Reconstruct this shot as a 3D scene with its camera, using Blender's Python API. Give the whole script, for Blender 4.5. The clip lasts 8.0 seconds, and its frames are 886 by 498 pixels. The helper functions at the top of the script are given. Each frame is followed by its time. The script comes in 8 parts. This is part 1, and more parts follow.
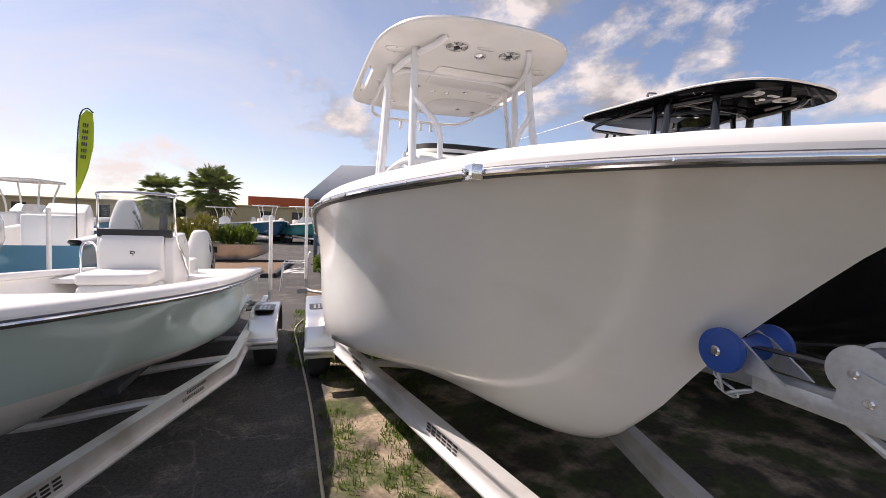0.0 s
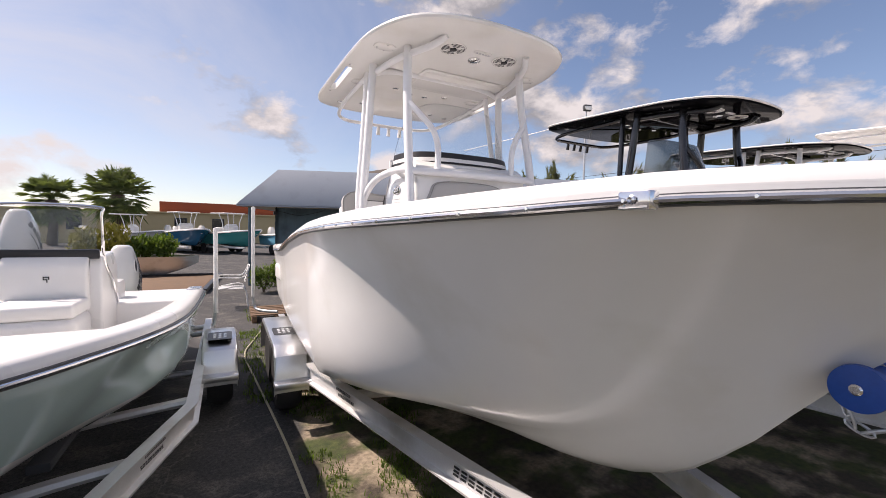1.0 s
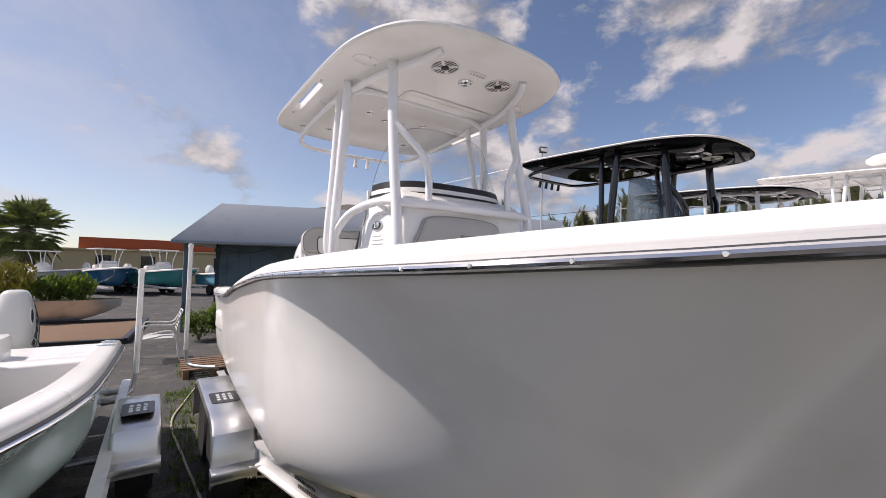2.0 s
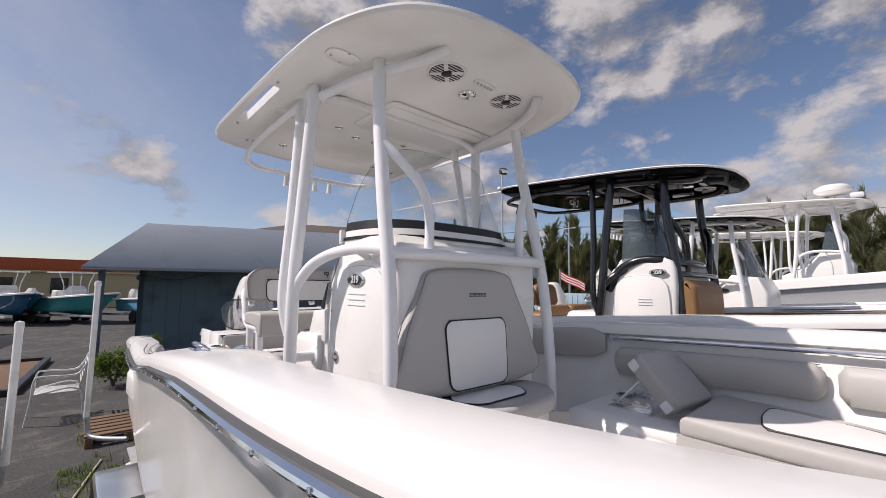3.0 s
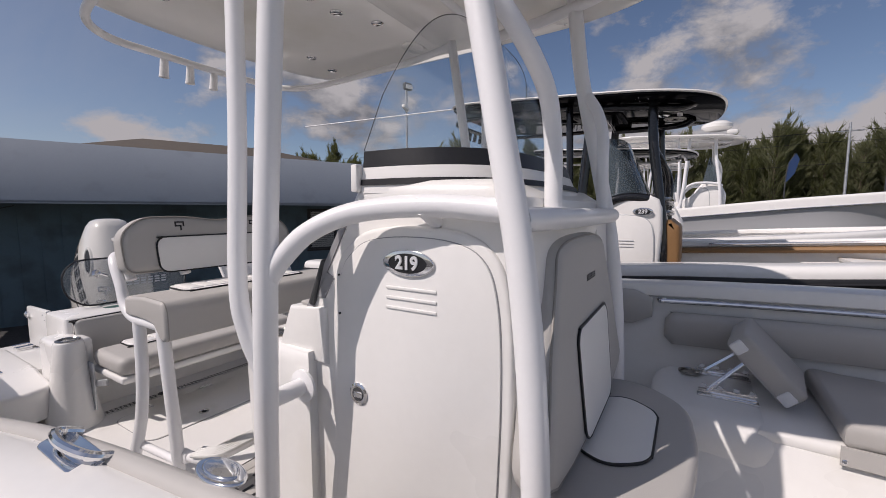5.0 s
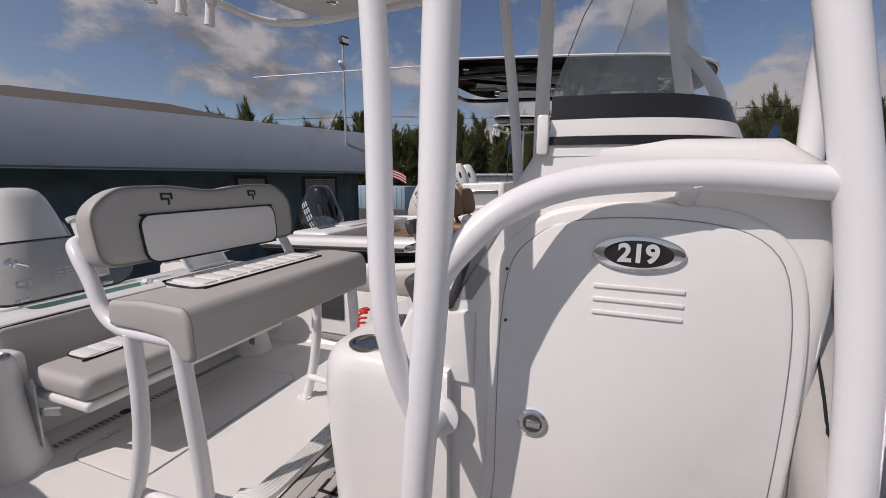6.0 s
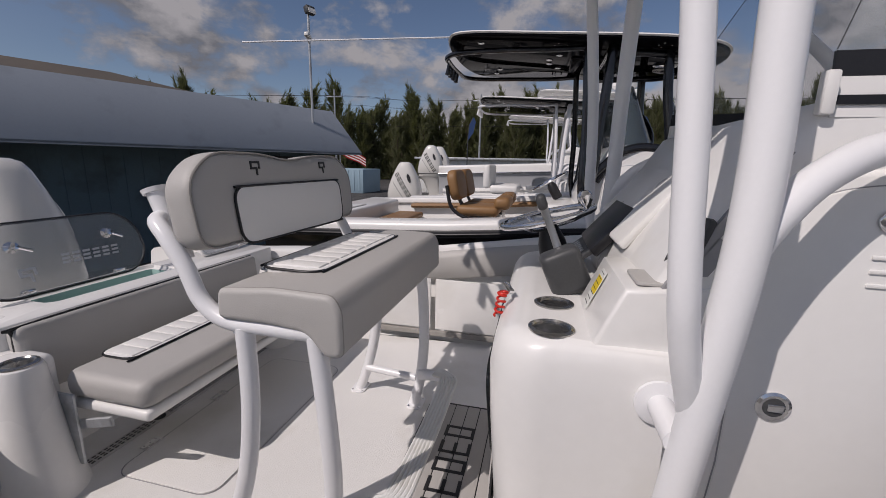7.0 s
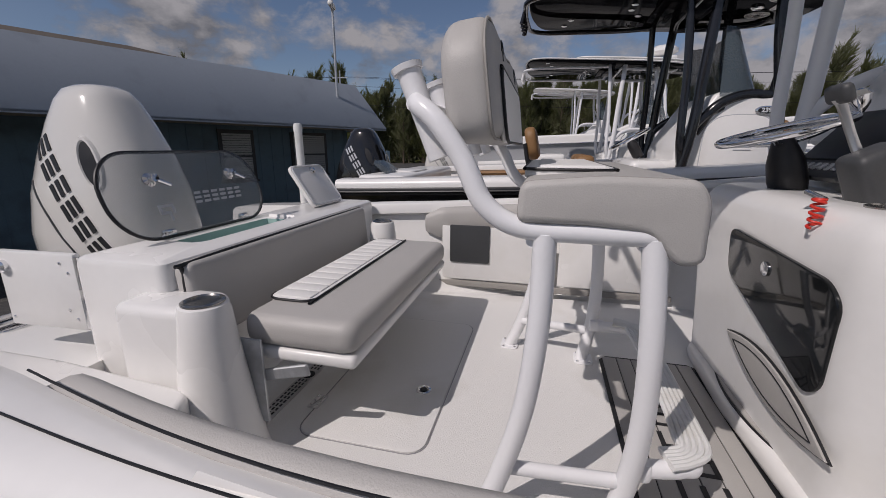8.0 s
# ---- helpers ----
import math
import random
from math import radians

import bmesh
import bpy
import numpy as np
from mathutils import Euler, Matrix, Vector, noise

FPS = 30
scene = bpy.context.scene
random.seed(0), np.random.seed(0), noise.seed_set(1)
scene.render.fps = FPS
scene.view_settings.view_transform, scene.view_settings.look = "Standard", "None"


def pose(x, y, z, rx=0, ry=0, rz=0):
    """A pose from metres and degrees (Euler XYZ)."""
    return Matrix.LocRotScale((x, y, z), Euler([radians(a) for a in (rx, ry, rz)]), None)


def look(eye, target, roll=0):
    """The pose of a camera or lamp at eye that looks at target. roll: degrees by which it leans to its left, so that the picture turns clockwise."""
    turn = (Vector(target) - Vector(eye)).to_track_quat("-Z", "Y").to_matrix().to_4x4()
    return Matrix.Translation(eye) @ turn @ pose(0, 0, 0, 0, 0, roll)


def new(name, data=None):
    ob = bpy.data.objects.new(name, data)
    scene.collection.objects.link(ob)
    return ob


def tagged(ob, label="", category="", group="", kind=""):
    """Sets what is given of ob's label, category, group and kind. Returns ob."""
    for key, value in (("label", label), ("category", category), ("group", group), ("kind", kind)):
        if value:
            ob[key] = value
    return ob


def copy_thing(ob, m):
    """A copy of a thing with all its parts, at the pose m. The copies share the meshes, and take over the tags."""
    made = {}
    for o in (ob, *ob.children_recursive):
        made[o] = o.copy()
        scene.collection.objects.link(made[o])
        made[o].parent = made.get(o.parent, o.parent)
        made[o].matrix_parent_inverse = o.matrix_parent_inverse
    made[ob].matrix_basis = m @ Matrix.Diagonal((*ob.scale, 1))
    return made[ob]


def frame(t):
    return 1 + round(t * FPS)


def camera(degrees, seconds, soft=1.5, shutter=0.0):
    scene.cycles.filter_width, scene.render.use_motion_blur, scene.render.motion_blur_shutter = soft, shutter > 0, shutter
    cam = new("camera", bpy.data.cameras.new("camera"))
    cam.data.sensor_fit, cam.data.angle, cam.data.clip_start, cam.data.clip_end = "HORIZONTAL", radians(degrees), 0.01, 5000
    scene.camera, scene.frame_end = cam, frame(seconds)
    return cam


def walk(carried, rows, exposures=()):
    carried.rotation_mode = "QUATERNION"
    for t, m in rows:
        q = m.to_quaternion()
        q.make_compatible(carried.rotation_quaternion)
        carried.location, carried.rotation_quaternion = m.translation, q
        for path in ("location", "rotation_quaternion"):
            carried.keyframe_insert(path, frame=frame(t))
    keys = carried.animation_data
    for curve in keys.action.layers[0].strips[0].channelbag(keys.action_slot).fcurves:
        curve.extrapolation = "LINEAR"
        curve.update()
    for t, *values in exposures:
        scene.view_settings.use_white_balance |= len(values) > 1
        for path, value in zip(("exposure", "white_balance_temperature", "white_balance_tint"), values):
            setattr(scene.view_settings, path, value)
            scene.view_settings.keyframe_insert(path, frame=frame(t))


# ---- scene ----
# The walk: seconds, eye, the place looked at, and the lean in degrees.
cam = camera(94.9, 8.0, soft=0.5)
PATH = [
    (0, (0.156, 0.810, 1.664), (0.784, 2.705, 1.540), 1.98),
    (0.5, (-0.033, 1.039, 1.676), (0.725, 2.887, 1.576), 1.81),
    (1, (-0.219, 1.250, 1.730), (0.717, 3.015, 1.637), 1.27),
    (1.5, (-0.193, 1.527, 1.754), (0.869, 3.220, 1.688), 1.42),
    (2, (-0.208, 1.812, 1.758), (0.934, 3.452, 1.856), 1.22),
    (3.5, (0.061, 2.780, 2.111), (1.465, 4.195, 2.272), 0.11),
    (4, (0.113, 3.000, 2.127), (1.583, 4.356, 2.180), 0.21),
    (5.5, (0.117, 3.934, 2.168), (1.902, 4.787, 1.874), 0.13),
    (6, (0.120, 4.270, 2.162), (1.967, 4.955, 1.820), 0.29),
    (6.5, (0.093, 4.605, 2.139), (2.006, 5.073, 1.790), 1.05),
    (7, (0.062, 4.842, 2.113), (1.965, 5.298, 1.699), 1.12),
    (7.5, (0.138, 5.282, 2.035), (2.040, 5.709, 1.586), 0.57),
    (8, (0.066, 5.559, 1.865), (1.951, 6.021, 1.379), 0.22),
]
EXPOSURES = [(0.0, 0.90, 7150, 22), (2.0, 0.54, 6800, 20), (3.5, 0.14, 6700, 18), (4.0, 0.05, 6700, 18), (5.5, -0.26, 6600, 19), (6.0, -0.34, 6600, 19), (8.0, -0.60, 6450, 18)]
walk(cam, [(t, look(eye, target, roll)) for t, eye, target, roll in PATH], EXPOSURES)

# ---- light ----
SUN_TO = Vector((-0.74, 0.53, 1.0)).normalized()
sun = new("sun", bpy.data.lights.new("sun", "SUN"))
sun.data.energy, sun.data.angle, sun.data.color = 3.8, radians(0.53), (1.0, 0.95, 0.88)
sun.matrix_world = look((0, 0, 20), Vector((0, 0, 20)) - SUN_TO)

world = bpy.data.worlds.new("sky")
scene.world = world
world.use_nodes = True
wn = world.node_tree
wn.nodes.clear()


def wnode(kind, **sets):
    n = wn.nodes.new(kind)
    for k, v in sets.items():
        n.inputs[k].default_value = v
    return n


sky = wn.nodes.new("ShaderNodeTexSky")
sky.sky_type, sky.sun_disc = "NISHITA", False
sky.sun_elevation = math.asin(SUN_TO.z)
sky.sun_rotation = math.atan2(SUN_TO.x, SUN_TO.y)
sky.air_density, sky.dust_density, sky.ozone_density = 0.9, 0.4, 1.8
where = wn.nodes.new("ShaderNodeTexCoord")
split = wn.nodes.new("ShaderNodeSeparateXYZ")
wn.links.new(where.outputs["Generated"], split.inputs[0])
level = wn.nodes.new("ShaderNodeVectorMath")
level.operation = "MULTIPLY"
level.inputs[1].default_value = (1, 1, 1.7)
wn.links.new(where.outputs["Generated"], level.inputs[0])


def wmath(op, a, b):
    n = wn.nodes.new("ShaderNodeMath")
    n.operation = op
    for i, v in enumerate((a, b)):
        if isinstance(v, (int, float)):
            n.inputs[i].default_value = v
        else:
            wn.links.new(v, n.inputs[i])
    return n.outputs[0]


def cloud_density(shift):
    """Heaped clouds, thicker towards the east, at a place moved by shift."""
    move = wn.nodes.new("ShaderNodeVectorMath")
    move.operation = "ADD"
    move.inputs[1].default_value = shift
    wn.links.new(level.outputs[0], move.inputs[0])
    big = wnode("ShaderNodeTexNoise", Scale=3.1, Detail=2.0, Roughness=0.45)
    fine = wnode("ShaderNodeTexNoise", Scale=8.0, Detail=12.0, Roughness=0.60, Distortion=0.15)
    wn.links.new(move.outputs[0], big.inputs["Vector"])
    wn.links.new(move.outputs[0], fine.inputs["Vector"])
    return wmath("ADD", wmath("MULTIPLY", big.outputs["Fac"], 0.6), wmath("MULTIPLY", fine.outputs["Fac"], 0.4))


puff = cloud_density(Vector((0.0, 0.0, 0.0)))
sunward = cloud_density(SUN_TO * 0.055 + Vector((0.0, 0.0, 0.05)))
cover = wmath("ADD", puff, wmath("SUBTRACT", wmath("MULTIPLY", split.outputs["X"], 0.10), 0.018))
ramp = wn.nodes.new("ShaderNodeValToRGB")
ramp.color_ramp.elements[0].position, ramp.color_ramp.elements[1].position = 0.525, 0.60
wn.links.new(cover, ramp.inputs[0])
lit = wmath("ADD", wmath("MULTIPLY", wmath("SUBTRACT", puff, sunward), 5.0), 0.5)
tone = wn.nodes.new("ShaderNodeValToRGB")
tone.color_ramp.elements[0].position, tone.color_ramp.elements[1].position = 0.25, 0.85
tone.color_ramp.elements[0].color, tone.color_ramp.elements[1].color = (2.3, 2.45, 2.7, 1), (5.3, 5.3, 5.4, 1)
wn.links.new(lit, tone.inputs[0])
thin = wnode("ShaderNodeTexNoise", Scale=1.7, Detail=9.0, Roughness=0.62, Distortion=0.6)
wn.links.new(level.outputs[0], thin.inputs["Vector"])
west = wmath("MAXIMUM", wmath("SUBTRACT", 0.62, wmath("MULTIPLY", split.outputs["X"], 0.95)), 0.0)
veil = wmath("MINIMUM", wmath("MULTIPLY", wmath("MAXIMUM", wmath("SUBTRACT", thin.outputs["Fac"], 0.36), 0.0), wmath("MULTIPLY", west, 2.0)), 0.6)
hazy = wn.nodes.new("ShaderNodeMix")
hazy.data_type = "RGBA"
hazy.inputs[7].default_value = (5.2, 5.35, 5.6, 1)
wn.links.new(veil, hazy.inputs[0])
wn.links.new(sky.outputs[0], hazy.inputs[6])
both = wn.nodes.new("ShaderNodeMix")
both.data_type = "RGBA"
wn.links.new(ramp.outputs[0], both.inputs[0])
wn.links.new(hazy.outputs[2], both.inputs[6])
wn.links.new(tone.outputs[0], both.inputs[7])
back = wnode("ShaderNodeBackground", Strength=0.085)
wn.links.new(both.outputs[2], back.inputs[0])
out = wn.nodes.new("ShaderNodeOutputWorld")
wn.links.new(back.outputs[0], out.inputs[0])

# ---- materials ----


def material(name, color, rough=0.5, metal=0.0, coat=0.0, spread=0.06, scale=6.0, fine=60.0, bump=0.0, fine_bump=0.0, trans=0.0, ior=1.45, dirt=None, dirt_amount=0.0, dirt_scale=2.0, per_piece=0.0):
    """A principled surface with colour variation at two scales, roughness variation and relief."""
    m = bpy.data.materials.new(name)
    m.use_nodes = True
    t = m.node_tree
    b = t.nodes["Principled BSDF"]
    b.inputs["Metallic"].default_value = metal
    b.inputs["Coat Weight"].default_value = coat
    b.inputs["Coat Roughness"].default_value = 0.06
    b.inputs["Transmission Weight"].default_value = trans
    b.inputs["IOR"].default_value = ior
    tc = t.nodes.new("ShaderNodeTexCoord")

    def noise_node(s, detail):
        n = t.nodes.new("ShaderNodeTexNoise")
        n.inputs["Scale"].default_value, n.inputs["Detail"].default_value = s, detail
        t.links.new(tc.outputs["Object"], n.inputs["Vector"])
        return n

    big, small = noise_node(scale, 4), noise_node(fine, 3)
    mix = t.nodes.new("ShaderNodeMath")
    mix.operation = "MULTIPLY_ADD"
    mix.inputs[1].default_value = 0.5
    t.links.new(small.outputs["Fac"], mix.inputs[0])
    half = t.nodes.new("ShaderNodeMath")
    half.operation = "MULTIPLY"
    half.inputs[1].default_value = 0.5
    t.links.new(big.outputs["Fac"], half.inputs[0])
    t.links.new(half.outputs[0], mix.inputs[2])
    cr = t.nodes.new("ShaderNodeValToRGB")
    cr.color_ramp.elements[0].position, cr.color_ramp.elements[1].position = 0.3, 0.7
    cr.color_ramp.elements[0].color = (*[max(0, c * (1 - spread)) for c in color], 1)
    cr.color_ramp.elements[1].color = (*[min(1, c * (1 + spread)) for c in color], 1)
    t.links.new(mix.outputs[0], cr.inputs[0])
    last = cr.outputs[0]
    if dirt:
        d = noise_node(dirt_scale, 8)
        dr = t.nodes.new("ShaderNodeValToRGB")
        dr.color_ramp.elements[0].position, dr.color_ramp.elements[1].position = 0.6 - 0.25 * dirt_amount, 0.8 - 0.2 * dirt_amount
        t.links.new(d.outputs["Fac"], dr.inputs[0])
        dm = t.nodes.new("ShaderNodeMix")
        dm.data_type = "RGBA"
        t.links.new(dr.outputs[0], dm.inputs[0])
        t.links.new(last, dm.inputs[6])
        dm.inputs[7].default_value = (*dirt, 1)
        last = dm.outputs[2]
    if per_piece:
        oi = t.nodes.new("ShaderNodeObjectInfo")
        hv = t.nodes.new("ShaderNodeHueSaturation")
        sc = t.nodes.new("ShaderNodeMapRange")
        sc.inputs["To Min"].default_value, sc.inputs["To Max"].default_value = 1 - per_piece, 1 + per_piece
        t.links.new(oi.outputs["Random"], sc.inputs["Value"])
        t.links.new(sc.outputs[0], hv.inputs["Value"])
        t.links.new(last, hv.inputs["Color"])
        last = hv.outputs[0]
    t.links.new(last, b.inputs["Base Color"])
    rr = t.nodes.new("ShaderNodeMapRange")
    rr.inputs["To Min"].default_value, rr.inputs["To Max"].default_value = max(0.02, rough * 0.8), min(1, rough * 1.25)
    t.links.new(big.outputs["Fac"], rr.inputs["Value"])
    t.links.new(rr.outputs[0], b.inputs["Roughness"])
    if bump or fine_bump:
        b1 = t.nodes.new("ShaderNodeBump")
        b1.inputs["Strength"].default_value, b1.inputs["Distance"].default_value = 1.0, bump or 1e-5
        t.links.new(big.outputs["Fac"], b1.inputs["Height"])
        b2 = t.nodes.new("ShaderNodeBump")
        b2.inputs["Strength"].default_value, b2.inputs["Distance"].default_value = 1.0, fine_bump or 1e-5
        t.links.new(small.outputs["Fac"], b2.inputs["Height"])
        t.links.new(b1.outputs[0], b2.inputs["Normal"])
        t.links.new(b2.outputs[0], b.inputs["Normal"])
    return m


GEL = material("white_gelcoat", (0.83, 0.82, 0.795), 0.20, coat=0.3, spread=0.015, scale=0.8, fine=9, dirt=(0.72, 0.70, 0.64), dirt_amount=0.15, dirt_scale=1.6)
LINER = material("white_liner", (0.80, 0.79, 0.77), 0.28, coat=0.25, spread=0.02, scale=1.5, fine=30, dirt=(0.70, 0.68, 0.63), dirt_amount=0.1)
SOLE = material("nonskid_sole", (0.77, 0.76, 0.74), 0.55, spread=0.03, scale=2, fine=240, fine_bump=0.0012, dirt=(0.62, 0.60, 0.55), dirt_amount=0.2)
POWDER = material("white_powder_coat", (0.82, 0.82, 0.83), 0.3, coat=0.2, spread=0.015, scale=3, fine=120)
BLACKTUBE = material("black_powder_coat", (0.012, 0.013, 0.016), 0.18, coat=0.5, spread=0.1, scale=3, fine=100)
SEAM = material("grey_stitching", (0.30, 0.285, 0.265), 0.6, spread=0.08)
VINYL = material("grey_vinyl", (0.45, 0.435, 0.415), 0.48, spread=0.04, scale=5, fine=380, fine_bump=0.0006, bump=0.004)
VINYLW = material("white_vinyl", (0.78, 0.77, 0.75), 0.45, spread=0.03, scale=5, fine=380, fine_bump=0.0006, bump=0.002)
TAN = material("tan_vinyl", (0.25, 0.135, 0.055), 0.5, spread=0.1, scale=5, fine=300, fine_bump=0.0006, bump=0.003)
PIPING = material("black_piping", (0.012, 0.012, 0.014), 0.45, spread=0.1)
BLACK = material("black_plastic", (0.018, 0.018, 0.02), 0.38, spread=0.12, scale=8, fine=160, fine_bump=0.0002)
DARKGREY = material("dark_grey_plastic", (0.055, 0.057, 0.06), 0.45, spread=0.1, scale=8, fine=160)
CHROME = material("stainless_steel", (0.78, 0.78, 0.79), 0.1, metal=1.0, spread=0.04, scale=12, fine=140)
CUPSTEEL = material("cup_steel", (0.40, 0.39, 0.37), 0.22, metal=1.0, spread=0.06, scale=6, fine=120)
ALU = material("brushed_aluminium", (0.72, 0.72, 0.73), 0.3, metal=1.0, spread=0.08, scale=4, fine=150, dirt=(0.42, 0.41, 0.39), dirt_amount=0.25)
ALUW = material("anodised_aluminium", (0.70, 0.70, 0.70), 0.42, metal=0.55, spread=0.05, scale=3, fine=110, dirt=(0.40, 0.38, 0.34), dirt_amount=0.3)
GALV = material("galvanised_steel", (0.52, 0.54, 0.56), 0.45, metal=0.7, spread=0.16, scale=22, fine=70, dirt=(0.34, 0.34, 0.34), dirt_amount=0.4, dirt_scale=6)
RUBBER = material("tyre_rubber", (0.02, 0.02, 0.021), 0.75, spread=0.2, scale=9, fine=90, bump=0.002)
BLUE = material("blue_roller_rubber", (0.012, 0.07, 0.33), 0.4, spread=0.12, scale=14, fine=90)
CARPET = material("bunk_carpet", (0.03, 0.032, 0.036), 0.95, spread=0.2, scale=20, fine=300, fine_bump=0.001)
MAT = material("grey_foam_mat", (0.41, 0.395, 0.375), 0.75, spread=0.06, scale=6, fine=300, fine_bump=0.0005)
SATIN = material("satin_silver", (0.78, 0.79, 0.81), 0.35, metal=0.35, spread=0.05)
SEAFOAM = material("seafoam_gelcoat", (0.52, 0.67, 0.665), 0.10, coat=0.5, spread=0.015, scale=0.8, fine=9)
TEAL = material("teal_gelcoat", (0.06, 0.36, 0.36), 0.14, coat=0.6, spread=0.03, scale=0.8)
DEEPBLUE = material("blue_gelcoat", (0.02, 0.13, 0.26), 0.14, coat=0.6, spread=0.03, scale=0.8)
SKYBLUE = material("light_blue_gelcoat", (0.16, 0.42, 0.58), 0.14, coat=0.6, spread=0.03, scale=0.8)
GREYGEL = material("pale_grey_gelcoat", (0.52, 0.53, 0.55), 0.14, coat=0.6, spread=0.02, scale=0.8)
GRAPHIC = material("silver_graphic", (0.30, 0.30, 0.31), 0.3, spread=0.03)
WELL = material("livewell_teal", (0.42, 0.62, 0.58), 0.2, coat=0.4, spread=0.03)
COWL = material("pearl_white_cowl", (0.68, 0.665, 0.63), 0.14, coat=0.8, spread=0.012, scale=1.0, fine=10)
BLACKGEL = material("black_gelcoat", (0.008, 0.008, 0.010), 0.12, coat=0.5, spread=0.08, scale=0.8)
BLACKCOWL = material("black_cowl", (0.01, 0.01, 0.011), 0.1, coat=0.8, spread=0.1)
LINING = material("gloss_black_lining", (0.005, 0.005, 0.006), 0.035, spread=0.1, ior=1.035)
RED = material("red_cord", (0.62, 0.035, 0.02), 0.4, spread=0.06)
YELLOW = material("yellow_label", (0.75, 0.55, 0.03), 0.45, spread=0.04)
PAPER = material("white_label", (0.75, 0.75, 0.72), 0.5, spread=0.03)
SIDING = material("blue_siding", (0.10, 0.155, 0.19), 0.7, spread=0.08, scale=1.4, fine=40, bump=0.004, dirt=(0.07, 0.10, 0.115), dirt_amount=0.4)
FASCIA = material("grey_blue_fascia", (0.32, 0.355, 0.40), 0.45, spread=0.03, scale=0.9, fine=22, bump=0.004, dirt=(0.27, 0.30, 0.335), dirt_amount=0.2)
SHINGLE = material("brown_shingle", (0.09, 0.075, 0.06), 0.9, spread=0.25, scale=3, fine=40, bump=0.01)
TRIM = material("dark_window_trim", (0.03, 0.03, 0.032), 0.5, spread=0.1)
SOFFIT = material("weathered_soffit", (0.42, 0.37, 0.29), 0.8, spread=0.12, scale=4, fine=40, bump=0.004)
STUCCO = material("tan_stucco", (0.55, 0.45, 0.26), 0.9, spread=0.08, scale=1, fine=30, bump=0.006)
BRICK = material("red_brown_parapet", (0.30, 0.075, 0.035), 0.85, spread=0.1, scale=2, fine=40, bump=0.004)
BARK = material("bark", (0.12, 0.09, 0.065), 0.95, spread=0.25, scale=6, fine=50, bump=0.02)
PINE = material("pine_foliage", (0.135, 0.142, 0.078), 0.9, spread=0.45, scale=0.5, fine=4)
PALM = material("palm_leaf", (0.135, 0.165, 0.07), 0.6, spread=0.35, scale=2, fine=20)
SHRUB = material("shrub_leaf", (0.10, 0.15, 0.03), 0.6, spread=0.4, scale=3, fine=30)
YELLOWLEAF = material("yellow_green_leaf", (0.30, 0.27, 0.04), 0.6, spread=0.35, scale=3, fine=30)
GRASS = material("grass_blade", (0.085, 0.13, 0.025), 0.7, spread=0.45, scale=3, fine=20)
WOOD = material("weathered_wood", (0.16, 0.10, 0.06), 0.85, spread=0.25, scale=5, fine=60, bump=0.004)
PVC = material("white_pvc", (0.76, 0.76, 0.74), 0.4, spread=0.03, dirt=(0.6, 0.58, 0.52), dirt_amount=0.3, dirt_scale=5)
FLAGGREEN = material("yellow_green_flag", (0.42, 0.52, 0.03), 0.7, spread=0.06)
NAVY = material("navy_canvas", (0.02, 0.05, 0.14), 0.8, spread=0.1)
FLAGRED = material("flag_red", (0.42, 0.03, 0.03), 0.8)
HOSE = material("pale_hose", (0.42, 0.38, 0.27), 0.7, spread=0.1)
CONTAINER = material("pale_blue_container", (0.30, 0.42, 0.50), 0.6, spread=0.06)


def translucent(mat, share):
    """Let part of the light through thin leaves."""
    t = mat.node_tree
    b, out_ = t.nodes["Principled BSDF"], t.nodes["Material Output"]
    thin = t.nodes.new("ShaderNodeBsdfTranslucent")
    source = b.inputs["Base Color"].links[0].from_socket
    lift = t.nodes.new("ShaderNodeMix")
    lift.data_type, lift.blend_type = "RGBA", "MULTIPLY"
    lift.inputs[0].default_value = 1.0
    lift.inputs[7].default_value = (1.5, 1.6, 0.8, 1)
    t.links.new(source, lift.inputs[6])
    t.links.new(lift.outputs[2], thin.inputs["Color"])
    both_ = t.nodes.new("ShaderNodeMixShader")
    both_.inputs[0].default_value = share
    t.links.new(b.outputs[0], both_.inputs[1])
    t.links.new(thin.outputs[0], both_.inputs[2])
    t.links.new(both_.outputs[0], out_.inputs["Surface"])


for leafy in (PALM, PINE, GRASS, SHRUB):
    translucent(leafy, 0.42)


def glass_material(name, color, rough, clear):
    m = bpy.data.materials.new(name)
    m.use_nodes = True
    t = m.node_tree
    b = t.nodes["Principled BSDF"]
    b.inputs["Base Color"].default_value = (*color, 1)
    b.inputs["Roughness"].default_value = rough
    b.inputs["Alpha"].default_value = clear
    b.inputs["IOR"].default_value = 1.49
    b.inputs["Specular IOR Level"].default_value = 0.5
    n = t.nodes.new("ShaderNodeTexNoise")
    n.inputs["Scale"].default_value = 14
    r = t.nodes.new("ShaderNodeMapRange")
    r.inputs["To Min"].default_value, r.inputs["To Max"].default_value = rough, rough * 2.5
    t.links.new(n.outputs["Fac"], r.inputs["Value"])
    t.links.new(r.outputs[0], b.inputs["Roughness"])
    return m


